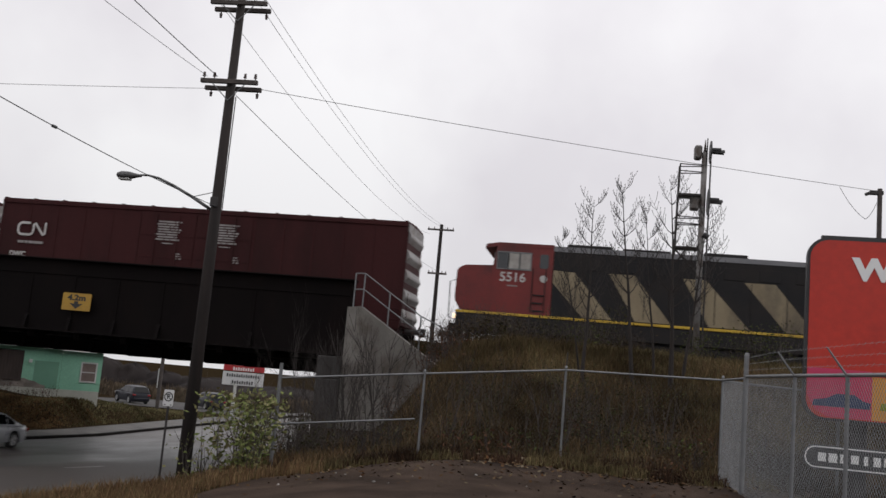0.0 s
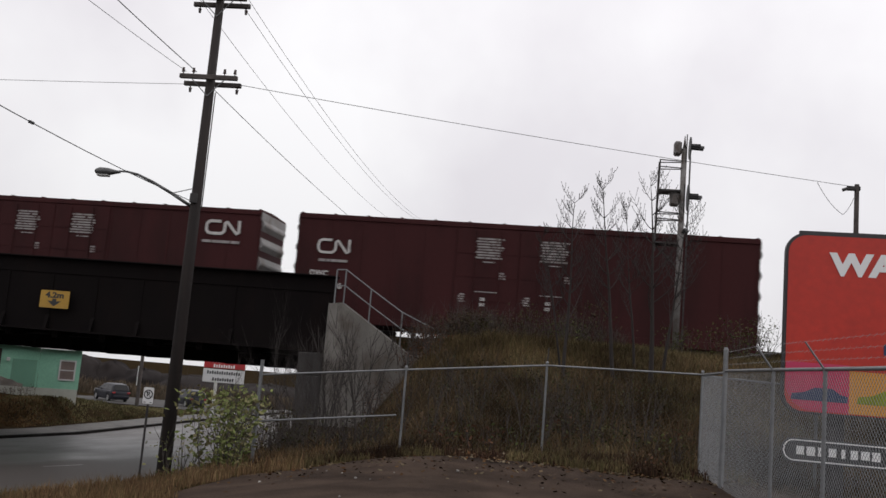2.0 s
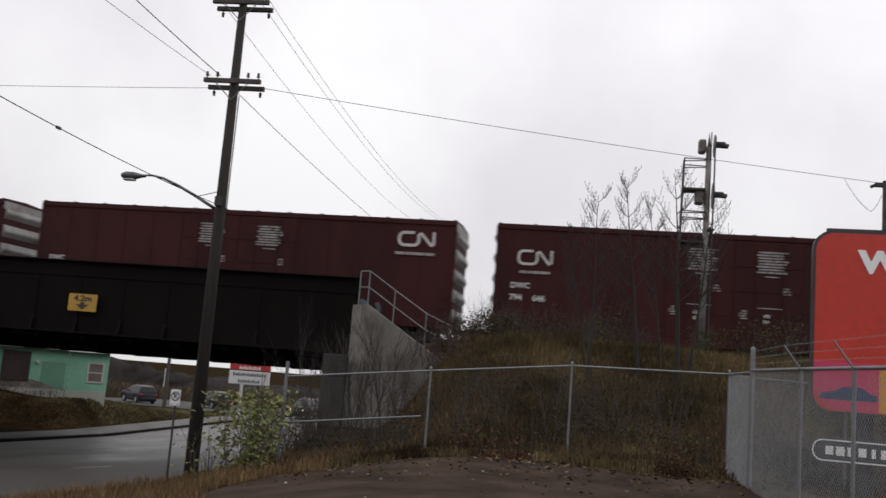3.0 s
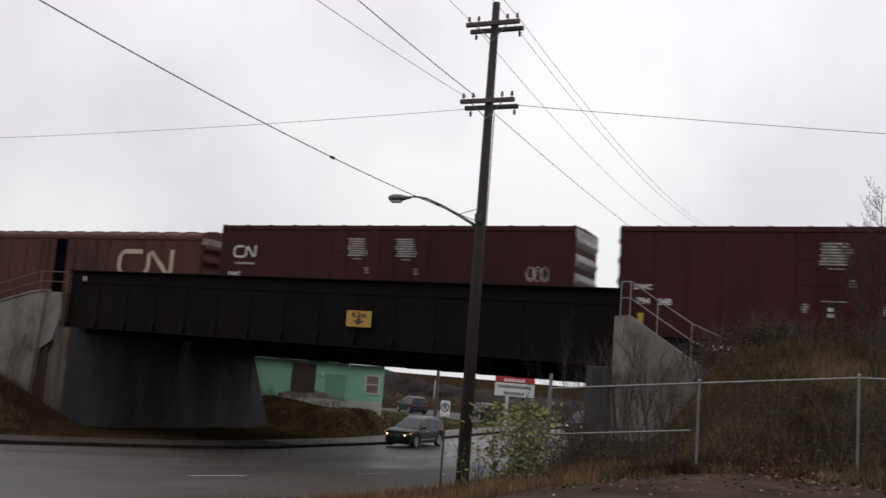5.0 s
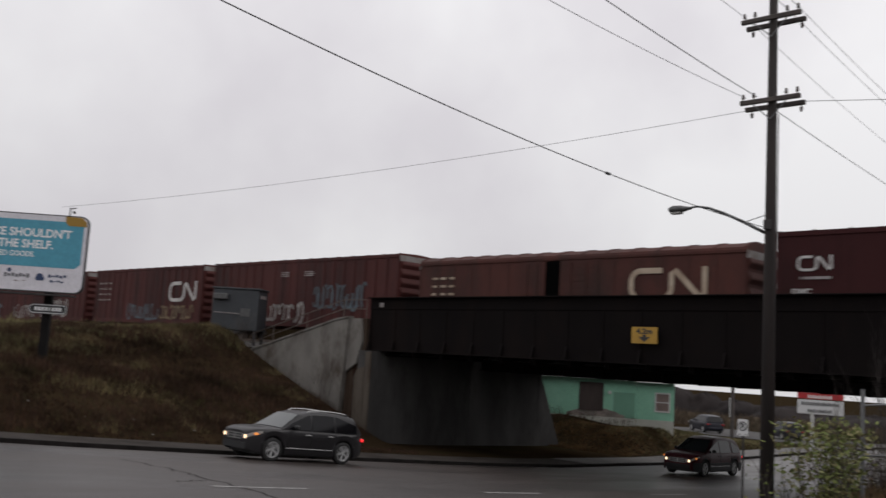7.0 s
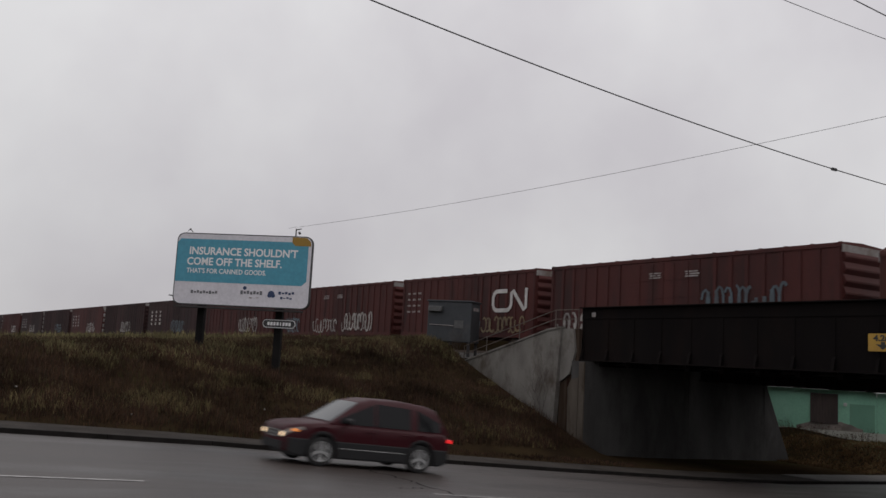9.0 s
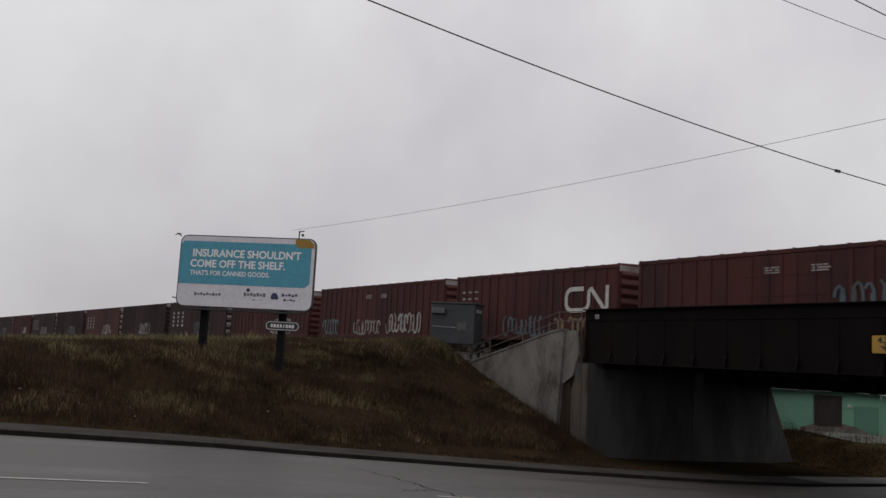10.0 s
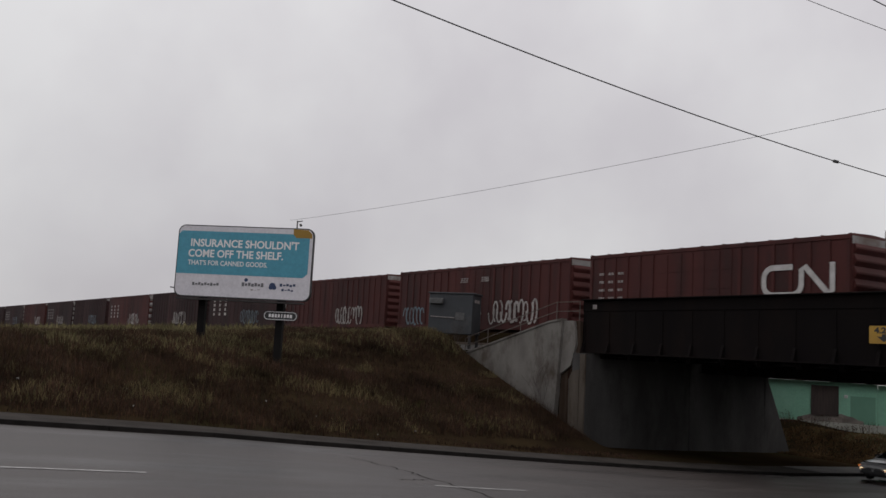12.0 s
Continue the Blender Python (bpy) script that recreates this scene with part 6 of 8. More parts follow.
def build_house():
    """The low green building beyond the bridge: long wall with a boarded window, end with a white sash."""
    hs = thing("green_building", "low mint-green building with pale foundation beyond the bridge", "building")
    A, B, Cc = Vector((-30.75, 53.85, 0)), Vector((-32.8, 52.6, 0)), Vector((-43.5, 45.8, 0))
    zt, zb, zf = 1.0, -1.42, -2.6
    def wall(name, p, q, z0, z1, material, depth=6.0):
        bm = bmesh.new()
        d = (q - p)
        ln = d.length
        m = Matrix.Translation(p) @ Matrix.Rotation(math.atan2(d.y, d.x), 4, "Z")
        quadbox(bm, (0, 0, z0), (ln, 0.25, z1), 0.0, m)
        return part(name, bm, material, hs), m
    w1, m1 = wall("wall", B, A, zb, zt, SIDING_GREEN)
    w2, m2 = wall("wall", Cc, B - (B - Cc).normalized() * 0.01, zb, zt + 0.05, SIDING_GREEN)
    far = A + Vector((-5.2, 8.6, 0))
    w3, m3 = wall("wall", A + (far - A).normalized() * 0.26, far, zb, zt, SIDING_GREEN)
    wall("foundation", B + Vector((0.0, -0.03, 0)), A + Vector((0.0, -0.03, 0)), zf, zb - 0.003, FOUNDATION)
    wall("foundation", Cc + Vector((0.0, -0.03, 0)), B + Vector((-0.02, -0.04, 0)), zf, zb - 0.003, FOUNDATION)
    bm = bmesh.new()
    slab(bm, [(A.x + 0.5, A.y - 0.25), (B.x + 0.1, B.y - 0.5), (Cc.x, Cc.y - 0.5), (Cc.x - 5, Cc.y + 9), (far.x, far.y + 0.4)], "z", zt + 0.06, zt + 0.2)
    part("roof", bm, ROOF_DARK, hs)
    bm = bmesh.new()
    slab(bm, [(A.x + 0.56, A.y - 0.28), (B.x + 0.1, B.y - 0.56), (B.x + 0.1, B.y - 0.51), (A.x + 0.5, A.y - 0.22)], "z", zt + 0.02, zt + 0.21)
    part("eave_board", bm, TRIM_WHITE, hs, "white eave board")
    def opening(m, x0, x1, z0, z1, fill, frame, sash):
        bm = bmesh.new()
        quadbox(bm, (x0, -0.035, z0), (x1, -0.004, z1), 0, m)
        win = part("window", bm, fill, hs)
        bm = bmesh.new()
        t = 0.09
        for a, b in (((x0 - t, z0 - t), (x0, z1 + t)), ((x1, z0 - t), (x1 + t, z1 + t)), ((x0, z0 - t), (x1, z0)), ((x0, z1), (x1, z1 + t))):
            quadbox(bm, (a[0], -0.07, a[1]), (b[0], -0.003, b[1]), 0, m)
        if sash:
            quadbox(bm, (x0, -0.06, (z0 + z1) / 2 - 0.03), (x1, -0.036, (z0 + z1) / 2 + 0.03), 0, m)
        part("frame", bm, frame, win)
    opening(m1, 1.25, 2.05, -0.8, 0.3, CURTAIN, TRIM_WHITE, True)
    opening(m2, 8.98, 10.4, -0.95, 0.72, BOARDED, BOARDED, False)
    bm = bmesh.new()
    quadbox(bm, (10.8, -0.2, 0.1), (11.0, -0.003, 0.3), 0.02, m2)
    part("wall_lamp", bm, TRIM_WHITE, hs)
    bm = bmesh.new()
    quadbox(bm, (11.15, -0.012, zb), (12.55, -0.003, 0.25), 0.0, m2)
    part("repaint_patch", bm, mat("darker_green_patch", (0.17, 0.36, 0.255), (0.15, 0.33, 0.23), 1.0, 0.75), hs, "patch of darker green paint")
    bm = bmesh.new()
    rng = random.Random(5)
    low = [(x, zb - 0.02) for x in (11.9, 8.1)]
    high = [(lerp(8.1, 11.9, i / 12), zb + 0.12 + 0.5 * math.sin(math.pi * (i + 0.5) / 13) * rng.uniform(0.55, 1.0)) for i in range(13)]
    slab(bm, low + high, "y", -0.02, -0.004, m2)
    part("bare_plaster", bm, PLASTER, hs, "patch of bare stained plaster")
    for i in range(9):
        z = lerp(zb + 0.2, zt - 0.1, i / 8)
        bm = bmesh.new()
        quadbox(bm, (0.02, -0.012, z), ((A - B).length - 0.02, -0.004, z + 0.025), 0.0, m1)
        part("siding_lap", bm, SIDING_GREEN, w1)
    sg = thing("business_sign", "red and white business sign on posts beyond the bridge", "sign", pose(-27.3, 69.2, -3.3, 0, 0, 20))
    for z0, z1, m, bar, k in ((3.72, 4.5, SIGN_RED, TEXT_WHITE, 2), (2.6, 3.65, SIGN_WHITE, SIGN_BLACK, 2)):
        bm = bmesh.new()
        quadbox(bm, (-1.6, -0.12, z0), (1.6, 0.12, z1), 0.02)
        pn = part("panel", bm, m, sg)
        for r in range(k):
            bm = bmesh.new()
            zz = lerp(z1, z0, (r + 0.5) / k)
            wd = (1.3, 0.85)[r]
            n = (14, 9)[r]
            for i in range(n):
                x = lerp(-wd, wd, i / n)
                quadbox(bm, (x, -0.135, zz - 0.14), (x + 1.25 * wd / n, -0.121, zz + 0.12 - 0.05 * (i % 2)))
            part("strokes", bm, bar, pn, "row of plain strokes in place of a name")
    for x in (-0.55, 0.75):
        bm = bmesh.new()
        quadbox(bm, (x - 0.12, -0.1, -0.5), (x + 0.12, 0.1, 2.6))
        part("post", bm, TRIM_WHITE if x < 0 else STEEL_DARK, sg)
    rng = random.Random(12)
    for cx, cy, r, hgt in ((-94.5, 166, 8, 5.9), (-89, 168, 7, 5.4), (-83, 169, 8, 4.4), (-75, 172, 14, 3.9), (-60, 176, 18, 3.5), (-42, 178, 16, 3.2), (-106, 164, 12, 4.8)):
        verts, faces = [], []
        n, m = 36, 9
        base = land_z(cx, cy) - 0.5
        for j in range(m + 1):
            for i in range(n):
                k = j / m
                a = 2 * math.pi * i / n
                rr = r * (1 - k) ** 0.8 * (1 + 0.35 * noise.noise((cx + 2 * math.cos(a), cy + 2 * math.sin(a), k * 3)))
                verts.append((cx + rr * math.cos(a), cy + rr * math.sin(a), base + hgt * math.sin(1.5708 * k) ** 1.15 * (1 + 0.16 * noise.noise((cx + 3 * math.cos(a), 3 * math.sin(a), 2 * k)))))
        for j in range(m):
            for i in range(n):
                faces.append((j * n + i, j * n + (i + 1) % n, (j + 1) * n + (i + 1) % n, (j + 1) * n + i))
        tagged(new("mound", raw("mound", verts, faces, MOUND, True)), "dark uneven earth mound beyond the yards", "mound", "earth mounds")


# ---- road vehicles: x forward, z up from the road ----
def vehicle(name, label, L, W, H, wb, belt, roof_pts, hood_pts, paint, lower, wheel_r, windows, lit=True, rails=False, clad=0.0, style="suv"):
    """A car lofted from cross-sections. roof_pts: the cabin's outline from windscreen foot to tail; hood_pts: the bonnet's line from nose to windscreen; windows: x ranges with the shape of their top."""
    car = thing(name, label, "car")
    fx, rx, ra, under = wb / 2, -wb / 2, wheel_r + 0.06, 0.23
    def width(x):
        f, r = max(0.0, x - (L / 2 - 0.75)) / 0.75, max(0.0, -x - (L / 2 - 0.6)) / 0.6
        return W / 2 * (1 - 0.26 * f ** 2.4 - 0.15 * r ** 2.6)
    def low(x):
        for c in (fx, rx):
            if abs(x - c) < ra:
                return max(under, wheel_r + math.sqrt(ra * ra - (x - c) ** 2))
        return under + 0.1 * max(0.0, abs(x) - (L / 2 - 0.3)) / 0.3
    hx, hz = [q[0] for q in hood_pts][::-1], [q[1] for q in hood_pts][::-1]
    def deck(x):
        if x >= hx[0]:
            return float(np.interp(x, hx, hz))
        return float(np.interp(x, [-L / 2, -L / 2 + 0.05, -L / 2 + 0.3, hx[0]], [belt - 0.16, belt - 0.05, belt + 0.02, hz[0]]))
    def section(x):
        w, z0, z1 = width(x), low(x), deck(x)
        z0 = min(z0, z1 - 0.2)
        flare = max((1 - abs(abs(x - c) - ra) / 0.14 for c in (fx, rx)), default=0.0)
        out = 0.022 * clamp(flare)
        return [(w * 0.965 + out, z0), (w * 0.99 + out, z0 + 0.06), (w * 0.985, lerp(z0, z1, 0.42)), (w, lerp(z0, z1, 0.66)), (w * 0.985, z1 - 0.1), (w * 0.945, z1 - 0.03), (w * 0.84, z1), (w * 0.45, z1 + 0.02), (0.0, z1 + 0.026)]
    xs = sorted({round(lerp(-L / 2, L / 2, i / 64), 4) for i in range(65)} | {round(c + q * ra, 4) for c in (fx, rx) for q in (-1.0, -0.97, -0.9, 0.9, 0.97, 1.0)})
    def loft(stations, sect):
        bm = bmesh.new()
        rows = []
        for x in stations:
            half = sect(x)
            rows.append([bm.verts.new((x, -y, z)) for y, z in half] + [bm.verts.new((x, y, z)) for y, z in half[-2::-1]])
        for p, q in zip(rows, rows[1:]):
            for i in range(len(p) - 1):
                bm.faces.new((p[i], q[i], q[i + 1], p[i + 1]))
        bm.faces.new(rows[0])
        bm.faces.new(rows[-1][::-1])
        return bm
    body = part("body", loft(xs, section), paint, car, "", None, True)
    body.data.set_sharp_from_angle(angle=radians(50))
    # cabin
    cx, cz = [q[0] for q in roof_pts][::-1], [q[1] for q in roof_pts][::-1]
    def roof_line(x):
        return float(np.interp(x, cx, cz))
    def cab_half(x, z):
        return lerp(width(x) * 0.945, W * 0.355, clamp((z - belt) / (H - belt)) ** 1.15)
    def cab_section(x):
        zr = max(roof_line(x), belt + 0.012)
        zs = [belt - 0.04, lerp(belt, zr, 0.4), lerp(belt, zr, 0.78)]
        pts = [(cab_half(x, z), z) for z in zs]
        e = cab_half(x, zr)
        return pts + [(e - 0.02, zr - 0.045 * clamp((zr - belt) / 0.3)), (e - 0.1, zr), (e * 0.5, zr + 0.014), (0.0, zr + 0.02)]
    cxs = sorted({round(lerp(cx[0], cx[-1], i / 40), 4) for i in range(41)} | {round(v, 4) for v in cx})
    cabin = part("cabin", loft(cxs, cab_section), paint, body, "", None, True)
    cabin.data.set_sharp_from_angle(angle=radians(50))
    for x0, x1, top0, top1 in windows:
        for sgn in (-1, 1):
            bm = bmesh.new()
            last = None
            for i in range(9):
                x = lerp(x0, x1, i / 8)
                zt = min(lerp(top0, top1, i / 8), belt + (roof_line(x) - belt) * 0.86)
                zt = max(zt, belt + 0.05)
                col = [bm.verts.new((x, sgn * (cab_half(x, z) + 0.007), z)) for z in (belt + 0.025, lerp(belt, zt, 0.55), zt)]
                if last:
                    for j in range(2):
                        bm.faces.new((last[j], col[j], col[j + 1], last[j + 1]))
                last = col
            part("side_window", bm, CAR_GLASS, body, "", None, True)
    front = [q for q in roof_pts]
    for nm, (p0, p1), glass in (("windscreen", (front[0], front[1]), WINDSHIELD), ("rear_window", (front[-1], front[-2]), CAR_GLASS)):
        bm = bmesh.new()
        last = None
        for i in range(7):
            k = lerp(0.06, 0.94, i / 6)
            x, z = lerp(p0[0], p1[0], k), lerp(p0[1], p1[1], k)
            out = 0.016 if nm == "windscreen" else -0.016
            e = cab_half(x, max(z, belt)) - 0.11
            row = [bm.verts.new((x + out, y * e, z + (0.03 if abs(y) < 0.6 else 0.016))) for y in (-1, -0.5, 0, 0.5, 1)]
            if last:
                for j in range(4):
                    bm.faces.new((last[j], row[j], row[j + 1], last[j + 1]))
            last = row
        part(nm, bm, glass, body, "", None, True)
    # lower cladding and arch mouldings, or a slim chrome strip
    for sgn in (-1, 1):
        if clad:
            bm = bmesh.new()
            last = None
            for x in xs:
                if abs(x) > L / 2 - 0.06:
                    continue
                z0 = low(x)
                zt = max(under + clad, z0 + 0.085)
                if abs(abs(x) - wb / 2) >= ra:
                    zt = under + clad
                row = [bm.verts.new((x, sgn * (width(x) * 1.0 + o), z)) for z, o in ((z0 - 0.01, 0.0), (z0 + 0.03, 0.022), (zt - 0.02, 0.022), (zt, 0.0))]
                if last:
                    for j in range(3):
                        bm.faces.new((last[j], row[j], row[j + 1], last[j + 1]))
                last = row
            part("cladding", bm, lower, car, "grey lower cladding")
        bm = bmesh.new()
        z = under + (0.24 if clad else 0.2)
        quadbox(bm, (rx + ra + 0.08, sgn * (W / 2 + (0.012 if clad else -0.012)) - 0.012, z), (fx - ra - 0.06, sgn * (W / 2 + (0.012 if clad else -0.012)) + 0.012, z + 0.026), 0.006)
        part("side_strip", bm, STRIP_CHROME if lit else lower, car)
    # nose: bumper lip, grille with a bright cross, lamps
    zn = hood_pts[0][1]
    wn = width(L / 2)
    bm = bmesh.new()
    slab(bm, [(-wn * 1.05, -0.1), (-wn * 0.9, 0.03), (wn * 0.9, 0.03), (wn * 1.05, -0.1)], "z", under + 0.1, under + 0.3, Matrix.Translation((L / 2, 0, 0)) @ Matrix.Rotation(radians(-90), 4, "Z"))
    part("front_bumper", bm, lower if clad else BLACK_TRIM, car)
    bm = bmesh.new()
    quadbox(bm, (-L / 2 - 0.04, -W / 2 * 0.86, under + 0.12), (-L / 2 + 0.12, W / 2 * 0.86, under + 0.36), 0.05)
    part("rear_bumper", bm, lower, car)
    bm = bmesh.new()
    quadbox(bm, (L / 2 - 0.04, -wn * 0.56, zn - 0.25), (L / 2 + 0.012, wn * 0.56, zn - 0.06), 0.015)
    grille = part("grille", bm, BLACK_TRIM, car)
    bm = bmesh.new()
    for q in (zn - 0.245, zn - 0.165, zn - 0.085):
        quadbox(bm, (L / 2 + 0.013, -wn * 0.55, q), (L / 2 + 0.026, wn * 0.55, q + 0.028))
    quadbox(bm, (L / 2 + 0.0265, -0.03, zn - 0.25), (L / 2 + 0.034, 0.03, zn - 0.06))
    part("grille_bar", bm, STRIP_CHROME, grille)
    for sgn in (-1, 1):
        bm = bmesh.new()
        last = None
        for i in range(7):
            k = i / 6
            x = L / 2 + 0.012 if k < 0.35 else lerp(L / 2 + 0.012, L / 2 - 0.42, (k - 0.35) / 0.65)
            y = lerp(wn * 0.6, wn, k / 0.35) if k < 0.35 else width(min(x, L / 2)) + 0.008
            zt = deck(min(x, L / 2)) - 0.07
            row = [bm.verts.new((x, sgn * y, z)) for z in (zt - lerp(0.15, 0.07, k), zt)]
            if last:
                bm.faces.new((last[0], row[0], row[1], last[1]))
            last = row
        lens = part("headlight", bm, LENS_GREY, car, "clear headlight lens")
        bm = bmesh.new()
        y = wn * 0.86
        rod(bm, (L / 2 + 0.0, sgn * y, zn - 0.145), (L / 2 + 0.022, sgn * y, zn - 0.145), 0.06, sides=12)
        part("beam", bm, HEADLIGHT if lit else LAMP_LENS, lens, "lit headlight" if lit else "")
        bm = bmesh.new()
        x = L / 2 - 0.24
        quadbox(bm, (x - 0.09, sgn * (width(x) + 0.01) - 0.012, deck(x) - 0.17), (x + 0.09, sgn * (width(x) + 0.01) + 0.012, deck(x) - 0.1), 0.01)
        part("side_lamp", bm, INDICATOR if lit else LAMP_LENS, lens)
        bm = bmesh.new()
        x = -L / 2 + 0.09
        quadbox(bm, (-L / 2 - 0.015, min(sgn * width(x) * 0.66, sgn * width(x) * 1.012), belt - 0.27), (-L / 2 + 0.17, max(sgn * width(x) * 0.66, sgn * width(x) * 1.012), belt - 0.1), 0.03)
        lens = part("tail_lamp", bm, TAIL_DARK, car, "red tail lamp")
        bm = bmesh.new()
        quadbox(bm, (-L / 2 - 0.022, sgn * width(x) * 0.9 - 0.12, belt - 0.23), (-L / 2 + 0.1, sgn * width(x) * 0.9 + 0.12, belt - 0.14), 0.02)
        part("bulb", bm, TAILLIGHT if lit else TAIL_DARK, lens)
        mx = roof_pts[0][0] - 0.5
        bm = bmesh.new()
        quadbox(bm, (mx - 0.07, min(sgn * (W / 2 - 0.03), sgn * (W / 2 + 0.17)), belt + 0.03), (mx + 0.07, max(sgn * (W / 2 - 0.03), sgn * (W / 2 + 0.17)), belt + 0.17), 0.04)
        part("mirror", bm, BLACK_TRIM, car)
        for x in (windows[0][1] + 0.14, windows[1][1] + 0.2):
            bm = bmesh.new()
            quadbox(bm, (x - 0.1, sgn * (W / 2 + 0.01) - 0.015, belt - 0.15), (x + 0.1, sgn * (W / 2 + 0.01) + 0.015, belt - 0.115), 0.006)
            part("door_handle", bm, STRIP_CHROME if lit and not clad else paint, car)
        for x in (windows[0][0] - 0.02, windows[0][1] - 0.03, windows[1][1] - 0.03):
            bm = bmesh.new()
            quadbox(bm, (x - 0.005, sgn * (W / 2 - 0.004) - 0.008, under + 0.25), (x + 0.005, sgn * (W / 2 - 0.004) + 0.008, belt - 0.06))
            part("door_seam", bm, BLACK_TRIM, car)
        if rails:
            r0, r1 = roof_pts[1][0] - 0.35, roof_pts[-2][0] + 0.2
            bm = bmesh.new()
            pipe(bm, [(lerp(r0, r1, k), sgn * (cab_half(0, H) - 0.1), roof_line(lerp(r0, r1, k)) + (0.0 if k in (0, 1) else 0.055)) for k in (0, 0.08, 0.4, 0.7, 0.92, 1)], 0.017)
            part("roof_rail", bm, STRIP_CHROME, car)
    bm = bmesh.new()
    quadbox(bm, (-L / 2 + 0.25, -W / 2 + 0.2, 0.2), (L / 2 - 0.3, W / 2 - 0.2, belt - 0.12))
    part("underbody", bm, BLACK_TRIM, car)
    wheels = []
    n = 28
    def ring(prof, sgn):
        bm = bmesh.new()
        rows = [[bm.verts.new((r * math.cos(2 * math.pi * i / n), sgn * y, r * math.sin(2 * math.pi * i / n))) for i in range(n)] for r, y in prof]
        for a, b in zip(rows, rows[1:]):
            for i in range(n):
                bm.faces.new((a[i], a[(i + 1) % n], b[(i + 1) % n], b[i]))
        return bm
    for x in (fx, rx):
        for sgn in (-1, 1):
            tyre = ring([(wheel_r * 0.68, -0.1), (wheel_r * 0.94, -0.11), (wheel_r, -0.08), (wheel_r, 0.08), (wheel_r * 0.94, 0.11), (wheel_r * 0.7, 0.1)], sgn)
            wheel = part("wheel", tyre, TYRE, car, "", pose(x, sgn * (W / 2 - 0.115), wheel_r), True)
            bm = ring([(wheel_r * 0.72, 0.098), (wheel_r * 0.66, 0.1), (wheel_r * 0.6, 0.06)], sgn)
            for k in range(10):
                a = 2 * math.pi * (k // 2) / 5 + (0.13 if k % 2 else -0.13)
                quadbox(bm, (0.03, sgn * 0.07 - 0.02, -0.017), (wheel_r * 0.65, sgn * 0.07 + 0.02, 0.017), 0.0, Matrix.Rotation(a, 4, "Y"))
            rod(bm, (0, sgn * 0.05, 0), (0, sgn * 0.1, 0), 0.055, sides=10)
            part("rim", bm, ALLOY, wheel, "silver alloy rim")
            bm = bmesh.new()
            rod(bm, (0, sgn * 0.0, 0), (0, sgn * 0.035, 0), wheel_r * 0.67, sides=24)
            part("wheel_face", bm, HUB_GREY, wheel)
            wheels.append((wheel, x, sgn * (W / 2 - 0.115), wheel_r))
    return car, wheels


DRIVES = []


